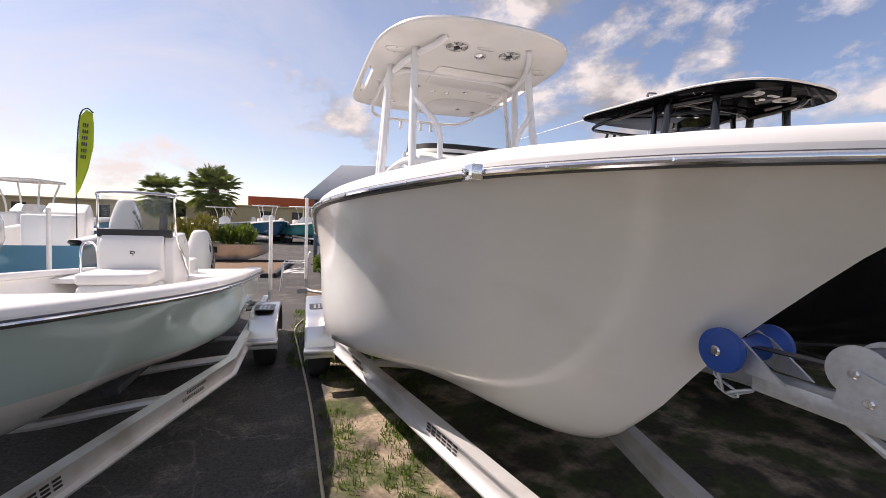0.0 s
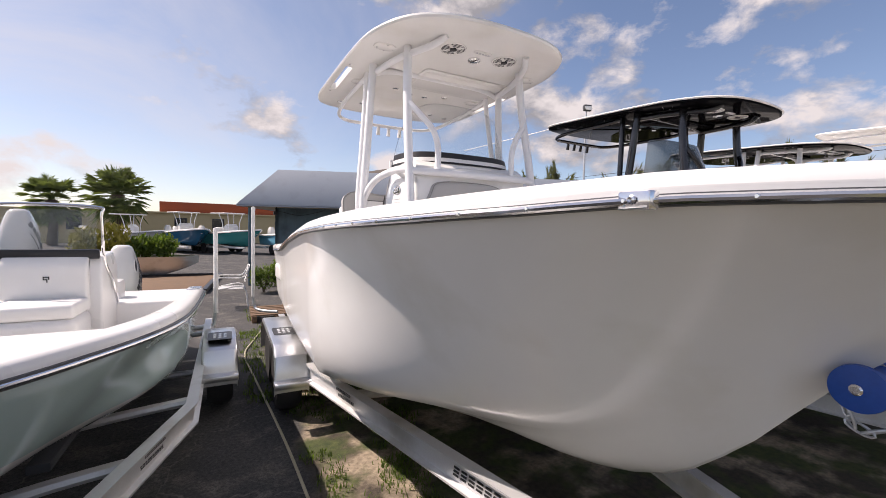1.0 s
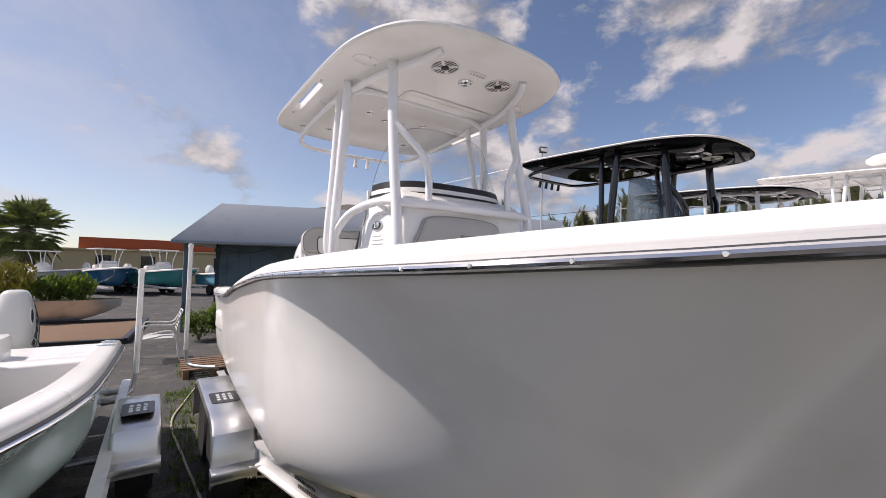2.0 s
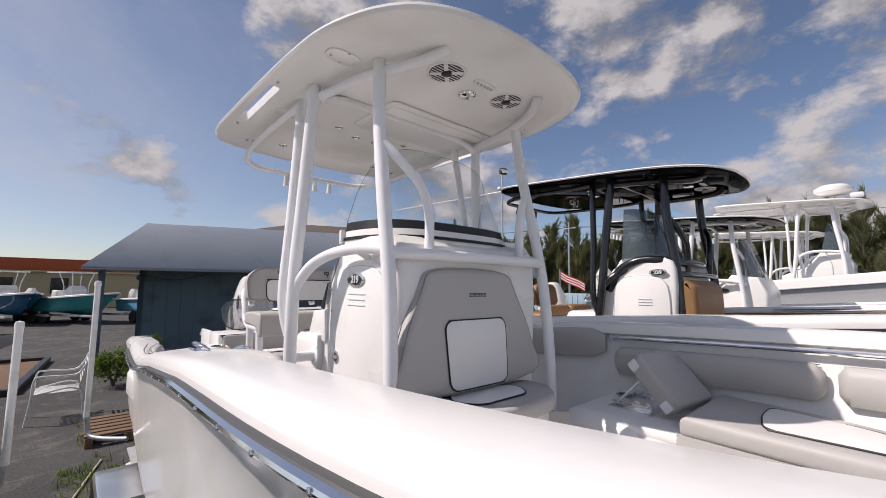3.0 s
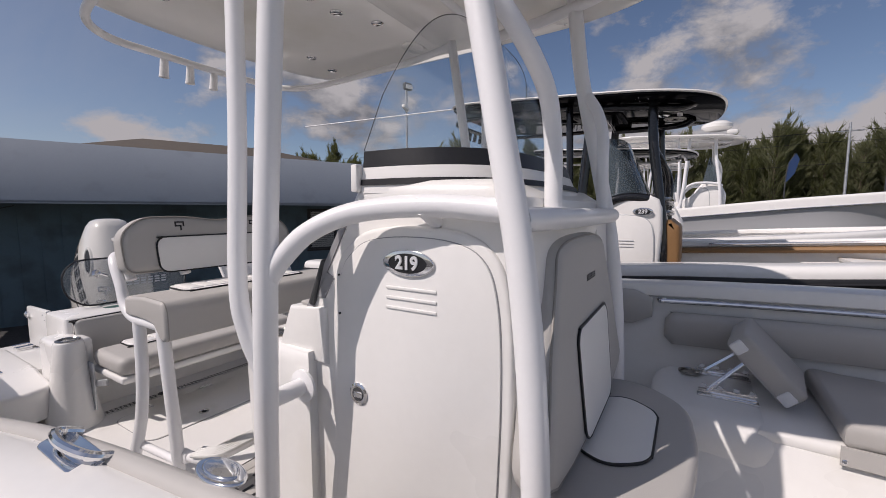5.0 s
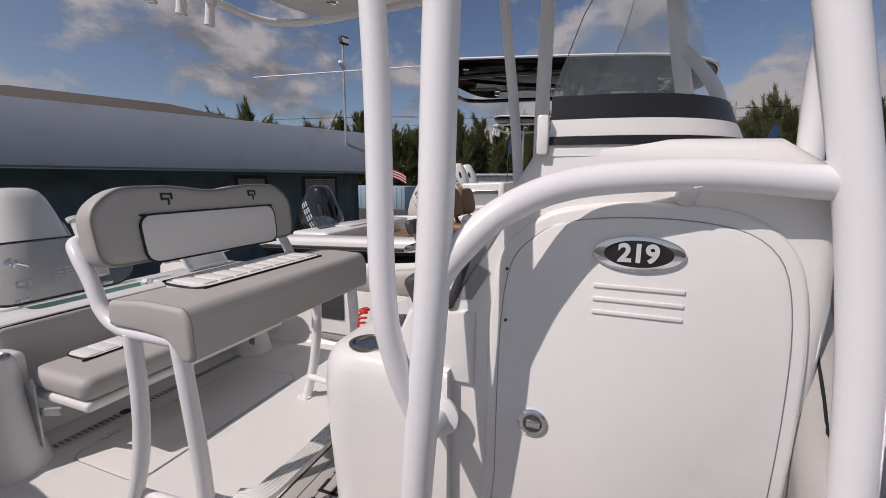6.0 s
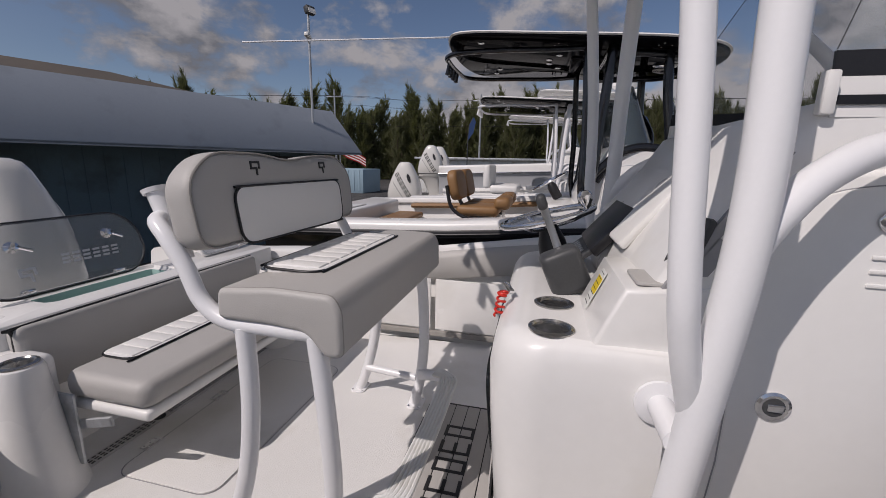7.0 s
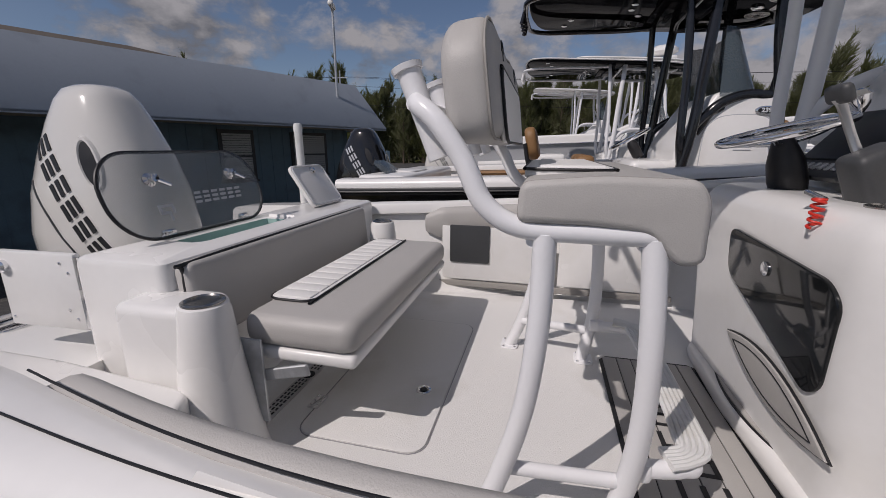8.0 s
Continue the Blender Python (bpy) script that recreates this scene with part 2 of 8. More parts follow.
ACRYLIC = glass_material("clear_acrylic", (0.35, 0.42, 0.45), 0.02, 0.10)
SMOKED = glass_material("smoked_acrylic", (0.10, 0.13, 0.15), 0.03, 0.62)
LIDGLASS = glass_material("tinted_clear_lid", (0.30, 0.33, 0.35), 0.02, 0.30)
PANE = glass_material("window_glass", (0.02, 0.025, 0.03), 0.03, 0.85)
WINPANE = glass_material("clear_window_glass", (0.10, 0.12, 0.14), 0.02, 0.22)
DARKGLASS = glass_material("dark_tinted_glass", (0.006, 0.007, 0.008), 0.03, 0.97)


def two_tone(mat, low, z0, rise, y0):
    """The same coat with a painted bottom below a line that rises towards the bow."""
    t = mat.node_tree
    b = t.nodes["Principled BSDF"]
    src = b.inputs["Base Color"].links[0].from_socket
    tc = t.nodes.new("ShaderNodeTexCoord")
    sp = t.nodes.new("ShaderNodeSeparateXYZ")
    t.links.new(tc.outputs["Object"], sp.inputs[0])
    line = t.nodes.new("ShaderNodeMath")
    line.operation = "MULTIPLY_ADD"
    line.inputs[1].default_value, line.inputs[2].default_value = -rise, z0 + rise * y0
    t.links.new(sp.outputs["Y"], line.inputs[0])
    above = t.nodes.new("ShaderNodeMath")
    above.operation = "GREATER_THAN"
    t.links.new(sp.outputs["Z"], above.inputs[0])
    t.links.new(line.outputs[0], above.inputs[1])
    mx = t.nodes.new("ShaderNodeMix")
    mx.data_type = "RGBA"
    mx.inputs[6].default_value = (*low, 1)
    t.links.new(above.outputs[0], mx.inputs[0])
    t.links.new(src, mx.inputs[7])
    t.links.new(mx.outputs[2], b.inputs["Base Color"])
    return mat


two_tone(SEAFOAM, (0.80, 0.79, 0.77), 0.50, 0.095, 5.5)

# ---- builders ----


def smooth_edges(bm, degrees=35):
    limit = radians(degrees)
    for f in bm.faces:
        f.smooth = True
    for e in bm.edges:
        if len(e.link_faces) == 2 and e.calc_face_angle(0) > limit:
            e.smooth = False


def thing(name, loc, label, category, group="", kind=""):
    """An Empty at a thing's base."""
    ob = new(name)
    ob.location = loc
    ob.empty_display_size = 0.1
    return tagged(ob, label, category, group, kind)


def mesh_of(name, bm, mat, degrees=35):
    bmesh.ops.recalc_face_normals(bm, faces=bm.faces)
    smooth_edges(bm, degrees)
    me = bpy.data.meshes.new(name)
    bm.to_mesh(me)
    bm.free()
    for m in mat if isinstance(mat, (list, tuple)) else [mat]:
        me.materials.append(m)
    return me


def part(name, bm, mat, parent=None, label="", degrees=35):
    """One mesh object out of a bmesh in world metres, under a thing or a part."""
    ob = new(name, mesh_of(name, bm, mat, degrees))
    if parent is not None:
        ob.parent = parent
        if parent.type == "EMPTY":
            ob.matrix_parent_inverse = Matrix.Translation(parent.location).inverted()
    return tagged(ob, label) if label else ob


def alone(name, bm, mat, label, category, group="", kind="", degrees=35):
    return tagged(part(name, bm, mat, None, "", degrees), label, category, group, kind)


def add_box(bm, c, s, bevel=0.0, segments=2, m=None, mat=0):
    """A box round c with sides s, its edges rounded, turned by m."""
    r = bmesh.ops.create_cube(bm, size=1.0, matrix=Matrix.Diagonal((*s, 1)))
    vs = r["verts"]
    if bevel:
        es = list({e for v in vs for e in v.link_edges})
        rb = bmesh.ops.bevel(bm, geom=es, offset=min(bevel, 0.49 * min(s)), segments=segments, affect="EDGES", profile=0.5)
        vs = list({v for f in rb["faces"] for v in f.verts} | {v for v in vs if v.is_valid})
    vs = set(vs)
    full = Matrix.Translation(c) @ (m.to_4x4() if m else Matrix())
    bmesh.ops.transform(bm, matrix=full, verts=list(vs))
    if mat:
        for f in {f for v in vs for f in v.link_faces}:
            f.material_index = mat
    return bm


def box(c, s, bevel=0.0, segments=2, m=None):
    return add_box(bmesh.new(), c, s, bevel, segments, m)


def box2(a, b, bevel=0.0, segments=2):
    """A box between two corners."""
    a, b = Vector(a), Vector(b)
    return box((a + b) / 2, [abs(v) for v in b - a], bevel, segments)


def turn(rx=0, ry=0, rz=0):
    return Euler([radians(v) for v in (rx, ry, rz)]).to_matrix()


def curve_points(pts, steps=8):
    """A smooth line through points (Catmull-Rom)."""
    p = [Vector(v) for v in pts]
    if len(p) < 3:
        return p
    p = [p[0] * 2 - p[1], *p, p[-1] * 2 - p[-2]]
    out = []
    for i in range(1, len(p) - 2):
        for k in range(steps):
            t = k / steps
            a, b, c, d = p[i - 1 : i + 3]
            out.append(0.5 * (2 * b + (c - a) * t + (2 * a - 5 * b + 4 * c - d) * t * t + (3 * b - a - 3 * c + d) * t**3))
    return out + [p[-2]]


def add_tube(bm, pts, r, segs=14, steps=8, close=False, mat=0, squash=1.0):
    """A round tube along a smooth line; r may be a list, one a point given."""
    line = curve_points(pts, steps) if steps > 1 else [Vector(v) for v in pts]
    n = len(line)
    radii = [r] * n if not isinstance(r, (list, tuple)) else [float(np.interp(i / (n - 1) * (len(r) - 1), range(len(r)), r)) for i in range(n)]
    ring0, side = [], None
    rings = []
    for i, v in enumerate(line):
        d = (line[min(i + 1, n - 1)] - line[max(i - 1, 0)]).normalized()
        if side is None:
            side = d.cross(Vector((0, 0, 1)) if abs(d.z) < 0.9 else Vector((1, 0, 0))).normalized()
        side = (side - d * side.dot(d)).normalized()
        up = d.cross(side)
        rings.append([bm.verts.new(v + (side * math.cos(a) + up * math.sin(a) * squash) * radii[i]) for a in [2 * math.pi * k / segs for k in range(segs)]])
    for a, b in zip(rings, rings[1:]):
        for k in range(segs):
            bm.faces.new((a[k], a[(k + 1) % segs], b[(k + 1) % segs], b[k])).material_index = mat
    for ring in (rings[0], rings[-1]):
        bm.faces.new(ring).material_index = mat
    return bm


def tube(pts, r, segs=14, steps=8, squash=1.0):
    return add_tube(bmesh.new(), pts, r, segs, steps, squash=squash)


def add_loft(bm, rings, closed=True, caps=True, mat=0):
    """Faces between rings of equally many points."""
    rows = [[bm.verts.new(v) for v in ring] for ring in rings]
    n = len(rows[0])
    for a, b in zip(rows, rows[1:]):
        for k in range(n if closed else n - 1):
            j = (k + 1) % n
            try:
                bm.faces.new((a[k], a[j], b[j], b[k])).material_index = mat
            except ValueError:
                pass
    if caps and closed:
        for ring in (rows[0], rows[-1]):
            bm.faces.new(ring).material_index = mat
    return bm


def loft(rings, closed=True, caps=True):
    bm = add_loft(bmesh.new(), rings, closed, caps)
    bmesh.ops.remove_doubles(bm, verts=bm.verts, dist=1e-5)
    return bm


def add_lathe(bm, profile, m=None, segs=24, mat=0):
    """A profile of (radius, height) turned round z, then moved by m."""
    m = m or Matrix()
    rings = [[m @ Vector((r * math.cos(a), r * math.sin(a), h)) for a in [2 * math.pi * k / segs for k in range(segs)]] for r, h in profile]
    add_loft(bm, rings, True, True, mat)
    return bm


def lathe(profile, m=None, segs=24):
    return add_lathe(bmesh.new(), profile, m, segs)


def axis(at, way):
    """A pose at a place whose z points along way."""
    return Matrix.Translation(at) @ Vector((0, 0, 1)).rotation_difference(Vector(way)).to_matrix().to_4x4()


def rounded(w, h, r, n=5):
    """A rounded rectangle's outline about the origin."""
    out = []
    for cx, cy, a0 in ((w / 2 - r, h / 2 - r, 0), (-w / 2 + r, h / 2 - r, 90), (-w / 2 + r, -h / 2 + r, 180), (w / 2 - r, -h / 2 + r, 270)):
        out += [(cx + r * math.cos(radians(a0 + 90 * k / n)), cy + r * math.sin(radians(a0 + 90 * k / n))) for k in range(n + 1)]
    return out


def smooth_outline(pts, steps=6):
    """A closed smooth outline through plan points."""
    p = [Vector((*v, 0)) for v in pts]
    n, out = len(p), []
    for i in range(n):
        a, b, c, d = p[i - 1], p[i], p[(i + 1) % n], p[(i + 2) % n]
        for k in range(steps):
            t = k / steps
            q = 0.5 * (2 * b + (c - a) * t + (2 * a - 5 * b + 4 * c - d) * t * t + (3 * b - a - 3 * c + d) * t**3)
            out.append((q.x, q.y))
    return out


def soft(pts, r=0.03, n=4):
    """A closed outline with straight sides and rounded corners."""
    out, m = [], len(pts)
    for i in range(m):
        a, b, c = (Vector(pts[(i + k) % m]) for k in (-1, 0, 1))
        e, f = (a - b), (c - b)
        d = min(r, e.length * 0.45, f.length * 0.45)
        p, q = b + e.normalized() * d, b + f.normalized() * d
        for k in range(n + 1):
            t = k / n
            w = p * (1 - t) ** 2 + b * 2 * t * (1 - t) + q * t * t
            out.append((w.x, w.y))
    return out


def inset(pts, d):
    """The outline drawn in by d."""
    n, out = len(pts), []
    area = sum(pts[i][0] * pts[(i + 1) % n][1] - pts[(i + 1) % n][0] * pts[i][1] for i in range(n))
    s = 1 if area > 0 else -1
    for i in range(n):
        a, b = Vector(pts[i - 1]), Vector(pts[(i + 1) % n])
        t = (b - a).normalized() if (b - a).length > 1e-9 else Vector((1, 0))
        out.append((pts[i][0] - s * t.y * d, pts[i][1] + s * t.x * d))
    return out


def add_slab(bm, outline, z0, z1, r=0.0, m=None, n=3, mat=0):
    """A plate of that plan between two heights with rounded rims, moved by m."""
    m = m or Matrix()
    levels = []
    if r:
        levels = [(z0 + r * (1 - math.cos(math.pi / 2 * k / n)), r * (1 - math.sin(math.pi / 2 * k / n))) for k in range(n + 1)]
        levels += [(z1 - (z - z0), d) for z, d in levels[::-1]]
    else:
        levels = [(z0, 0), (z1, 0)]
    rings = []
    for z, d in levels:
        o = inset(outline, d) if d > 1e-9 else outline
        rings.append([m @ Vector((x, y, z)) for x, y in o])
    return add_loft(bm, rings, True, True, mat)


def slab(outline, z0, z1, r=0.0, m=None, n=3):
    return add_slab(bmesh.new(), outline, z0, z1, r, m, n)


def frame_axes(o, x, y):
    """A pose at o with its x and y along the ways given."""
    x, y = Vector(x).normalized(), Vector(y).normalized()
    z = x.cross(y).normalized()
    y = z.cross(x)
    return Matrix(((x.x, y.x, z.x, o[0]), (x.y, y.y, z.y, o[1]), (x.z, y.z, z.z, o[2]), (0, 0, 0, 1)))


def bars(count, w, h, gap, depth, m, slant=0.18, bm=None):
    """A row of plain blocks standing for unreadable or brand lettering."""
    bm = bm or bmesh.new()
    total = count * w + (count - 1) * gap
    for i in range(count):
        x = -total / 2 + i * (w + gap)
        for lo, hi in ((-0.5, -0.28), (-0.11, 0.11), (0.28, 0.5)):
            o = [(x + slant * h * (lo + 0.5), h * lo), (x + w + slant * h * (lo + 0.5), h * lo), (x + w + slant * h * (hi + 0.5), h * hi), (x + slant * h * (hi + 0.5), h * hi)]
            add_slab(bm, o, 0, depth, 0, m)
    return bm


def monogram(size, m):
    """A small brand mark as plain angular shapes."""
    bm = bmesh.new()
    s = size
    for x0, y0, x1, y1 in ((-0.5, 0.34, 0.5, 0.5), (-0.5, 0.0, -0.34, 0.34), (-0.5, -0.08, 0.2, 0.08), (0.04, -0.5, 0.2, -0.08), (0.34, -0.06, 0.5, 0.34)):
        add_slab(bm, [(x0 * s, y0 * s), (x1 * s, y0 * s), (x1 * s, y1 * s), (x0 * s, y1 * s)], 0, 0.002, 0, m)
    return bm


def letters(body, size, depth, m):
    """Readable characters in the built-in font, as a bmesh."""
    c = bpy.data.curves.new("letters", "FONT")
    c.body, c.size, c.extrude, c.align_x, c.align_y, c.offset = body, size, depth, "CENTER", "CENTER", size * 0.035
    o = bpy.data.objects.new("letters", c)
    me = bpy.data.meshes.new_from_object(o)
    bm = bmesh.new()
    bm.from_mesh(me)
    bmesh.ops.transform(bm, matrix=m, verts=bm.verts)
    bpy.data.objects.remove(o)
    bpy.data.curves.remove(c)
    bpy.data.meshes.remove(me)
    return bm


def disc_bolt(bm, at, way, r, h):
    return add_lathe(bm, [(r, 0), (r, h * 0.6), (r * 0.7, h), (0.001, h)], axis(at, way), 10)


def cut(ob, cutter):
    """Take a bmesh's solid out of an object's mesh, for good."""
    me = bpy.data.meshes.new("cutter")
    bmesh.ops.recalc_face_normals(cutter, faces=cutter.faces)
    cutter.to_mesh(me)
    cutter.free()
    tool = bpy.data.objects.new("cutter", me)
    scene.collection.objects.link(tool)
    md = ob.modifiers.new("cut", "BOOLEAN")
    md.operation, md.solver, md.object = "DIFFERENCE", "EXACT", tool
    bpy.context.view_layer.update()
    made = bpy.data.meshes.new_from_object(ob.evaluated_get(bpy.context.evaluated_depsgraph_get()))
    ob.modifiers.remove(md)
    old, ob.data = ob.data, made
    bpy.data.objects.remove(tool)
    bpy.data.meshes.remove(me)
    bpy.data.meshes.remove(old)
    return ob


# ---- hulls ----


class Hull:
    """The lines of a boat: bow towards -y, stern towards +y."""

    def __init__(self, cx, bow, stern, beam, sheer, keel, chine=0.83, rake=1.0, cap=0.10, blunt=2.2, fore=2.8, profile=None, tuck=0.025, run=2.2):
        self.cx, self.bow, self.stern, self.half = cx, bow, stern, beam / 2
        self.sheer_rows, self.keel, self.chine_share, self.rake, self.cap, self.blunt, self.fore = sheer, keel, chine, rake, cap, blunt, fore
        self.tuck, self.run = tuck, run
        self.profile = profile or ([0, 0.11, 0.32, 0.63, 0.94, 1.12, 1.20, 1.27], [0, 0.20, 0.49, 0.79, 1.08, 1.34, 1.56, 2.0])

    def top(self, y):
        """The height of the gunwale's top."""
        ys, zs = zip(*self.sheer_rows)
        return float(np.interp(y, ys, zs))

    def rail(self, y):
        """The half breadth at the rub rail."""
        u = min(1.0, max(0.0, (y - self.bow) / self.fore))
        b = self.half * (1 - (1 - u) ** self.blunt) ** 0.85
        aft = max(0.0, (y - (self.stern - self.run)) / self.run)
        return b * (1 - self.tuck * aft * aft)

    def stem(self, z):
        """How far aft of the bow the stem stands at height z."""
        zr = self.top(self.bow) - self.cap
        k = (zr - self.keel) / 1.27
        d = max(0.0, zr - z) / k
        run_ = sum(float(np.interp(max(0.0, d + e * (1.3 - min(d, 1.3))), *self.profile)) for e in (-0.12, -0.08, -0.04, 0.0, 0.04, 0.08, 0.12)) / 7
        return self.bow + 0.02 + self.rake * k * run_

    def section(self, y, n=14):
        """Half a section from keel to rub rail, as (half breadth, height)."""
        zr = self.top(y) - self.cap
        zk = self.keel
        if self.stem(self.keel) > y:
            lo, hi = self.keel, zr
            for _ in range(30):
                mid = (lo + hi) / 2
                lo, hi = (mid, hi) if self.stem(mid) > y else (lo, mid)
            zk = lo
        b = self.rail(y)
        u = min(1.0, max(0.0, (y - self.stem(zr - 0.62)) / 2.0))
        e = u ** 0.55
        cb = b * self.chine_share * e * (1.0 - 0.10 * (1 - u))
        cz = zk + (zr - zk) * (0.28 - 0.09 * u)
        pts = []
        half = n // 2
        for k in range(half + 1):
            t = k / half
            pts.append((cb * t, zk + (cz - zk) * (t ** (1.0 + 0.5 * (1 - u)))))
        pts.append((cb + 0.03 * e, cz + 0.006 * e))
        c0 = cb + 0.03 * e
        for k in range(1, n + 1):
            t = k / n
            full = float(np.interp(t, [0, 0.1, 0.25, 0.45, 0.62, 0.75, 0.86, 0.94, 1.0], [0, 0.30, 0.46, 0.53, 0.57, 0.64, 0.75, 0.87, 1.0]))
            w = (1 - u) * (0.72 * t + 0.28 * t * t) + u * full
            pts.append((c0 + (b - c0) * w, cz + (zr - cz) * t))
        # the forefoot has no chine: a round section that grows into the hard one
        g = min(1.0, max(0.0, (u - 0.12) / 0.68))
        g = g * g * (3 - 2 * g)
        q = min(1.0, max(0.0, ((y - self.bow) / self.fore - 0.18) / 0.46))
        p = 1.15 - 0.59 * q * q * (3 - 2 * q)
        rise = [(x, z, max(0.0, (z - zk) / (zr - zk))) for x, z in pts]
        return [(x * g + (1 - g) * b * r ** p, z) for x, z, r in rise]

    def breadth(self, y, z):
        """The hull's half breadth inside, at a height."""
        s = self.section(y)
        if z <= s[0][1]:
            return 0.0
        return float(np.interp(z, [q[1] for q in s], [q[0] for q in s]))

    def keel_at(self, y):
        return self.section(y)[0][1]

    def stations(self, n=46):
        return [self.bow + 0.012 + (self.stern - self.bow - 0.012) * (i / n) ** 1.35 for i in range(n + 1)]

    def shell(self, transom=9.0):
        bm = bmesh.new()
        rings = []
        for y in self.stations():
            s = self.section(y)
            rings.append([(self.cx - x, y, z) for x, z in s[::-1]] + [(self.cx + x, y, z) for x, z in s[1:]])
        add_loft(bm, rings, False, False)
        vs = [bm.verts.new(v) for v in rings[-1] if v[2] < transom]
        bm.faces.new(vs)
        bmesh.ops.remove_doubles(bm, verts=bm.verts, dist=0.0008)
        return bm

    def rail_line(self, side, y0, y1, out=0.0, dz=0.0, n=40):
        ys = [y0 + (y1 - y0) * i / n for i in range(n + 1)]
        return [Vector((self.cx + side * (self.rail(y) + out), y, self.top(y) - self.cap + dz)) for y in ys]

    def sweep(self, side, profile, y0, y1, n=44):
        """A profile of (inwards, up) from the rub rail, carried along one side."""
        rings = []
        for i in range(n + 1):
            y = y0 + (y1 - y0) * (i / n) ** 1.3
            b, zr = self.rail(y), self.top(y) - self.cap
            rings.append([(self.cx + side * max(0.004, b - d), y, zr + u) for d, u in profile])
        return rings


def rub_rail(h, parent, mats=(DARKGREY, CHROME), split=None, k=1.0, near_end=None):
    """The rail round a hull: a plastic strip with a bright insert and screws."""
    for side in (-1, 1):
        end = near_end if side < 0 and near_end else h.stern
        bm = bmesh.new()
        add_loft(bm, h.sweep(side, [(a, b * k) for a, b in ((0.012, -0.018), (-0.014, -0.017), (-0.020, -0.010), (-0.020, 0.010), (-0.014, 0.017), (0.012, 0.018))], h.bow + 0.012, end), True, True)
        rail = part("rub_rail", bm, mats[0], parent, "dark rub rail along the sheer")
        bm = bmesh.new()
        add_loft(bm, h.sweep(side, [(-0.016, -0.011), (-0.028, -0.006), (-0.031, 0.0), (-0.028, 0.006), (-0.016, 0.011)], h.bow + 0.012, end), True, True)
        part("bright_insert", bm, mats[1], rail, "polished steel rub rail insert")
        if side < 0 and split is not None:
            y = h.bow + 0.35
            while y < end - 0.1:
                bm = bmesh.new()
                disc_bolt(bm, (h.cx + side * (h.rail(y) + 0.029), y, h.top(y) - h.cap), (side, 0, 0), 0.006, 0.004)
                part("screw", bm, CHROME, rail)
                y += 0.19

# ---- the white boat ----
CX = 1.45
STEM = ([0, 0.08, 0.2, 0.33, 0.44, 0.52, 0.66, 0.86, 1.06, 1.13, 1.18, 1.22, 1.245, 1.26, 1.27], [0, 0.15, 0.28, 0.41, 0.52, 0.60, 0.71, 0.86, 1.06, 1.16, 1.26, 1.39, 1.55, 1.78, 2.4])
BOAT = Hull(CX, 1.13, 6.90, 2.50, [(1.1, 1.89), (1.5, 1.885), (1.83, 1.875), (2.1, 1.853), (2.5, 1.83), (3.2, 1.803), (3.6, 1.787), (4.0, 1.765), (4.8, 1.68), (5.5, 1.575), (6.2, 1.535), (6.5, 1.525), (6.9, 1.50)], 0.56, chine=0.89, cap=0.07, blunt=3.2, fore=2.6, profile=STEM, tuck=0.10, run=3.6)
SOLE_Z = 1.0


def WIDTH(y):
    """The gunwale's breadth, less towards the stern."""
    ys, ws = [3.6, 4.6, 5.2, 5.6, 5.9, 6.1, 6.3, 6.5], [0.23, 0.175, 0.092, 0.076, 0.095, 0.13, 0.178, 0.20]
    return sum(float(np.interp(y + d, ys, ws)) for d in (-0.2, -0.12, -0.04, 0.04, 0.12, 0.2)) / 6


def cap_side(h, side, parent, mat, width=0.21, y0=None, y1=None, floor=None, name="gunwale"):
    """The rounded gunwale with its inner wall down to the floor."""
    floor = SOLE_Z if floor is None else floor
    y0 = h.bow + 0.012 if y0 is None else y0
    y1 = h.stern if y1 is None else y1
    rings = []
    n = 48
    for i in range(n + 1):
        y = y0 + (y1 - y0) * (i / n) ** 1.25
        b, zr, zt = h.rail(y), h.top(y) - h.cap, h.top(y)
        w = width if floor != SOLE_Z else WIDTH(y)
        prof = [(0.0, zr + 0.0), (0.005, zr + 0.03), (0.004, zt - 0.045), (0.014, zt - 0.02), (0.035, zt - 0.004), (0.06, zt), (w - 0.03, zt + 0.004), (w - 0.008, zt - 0.004), (w, zt - 0.02), (w + 0.002, zt - 0.06), (w - 0.03, zt - 0.075), (w - 0.03, zt - 0.10), *[(w - 0.03 + 0.08 * k, zt - 0.10 + (floor + 0.22 - zt) * k) for k in (0.2, 0.4, 0.6, 0.8)], (w + 0.05, floor + 0.12), (w + 0.09, floor + 0.02), (w + 0.12, floor - 0.01)]
        low = max(floor - 0.01, min(zt - 0.12, h.keel_at(y) + 0.30))
        ring_ = []
        for d, z in prof:
            z = max(z, low)
            x = b - d
            if d > 0.12:
                x = min(x, h.breadth(y, z) - 0.05)
            ring_.append((h.cx + side * max(0.0, x), y, z))
        rings.append(ring_)
    bm = add_loft(bmesh.new(), rings, False, False)
    bmesh.ops.remove_doubles(bm, verts=bm.verts, dist=0.0008)
    return part(name, bm, mat, parent)


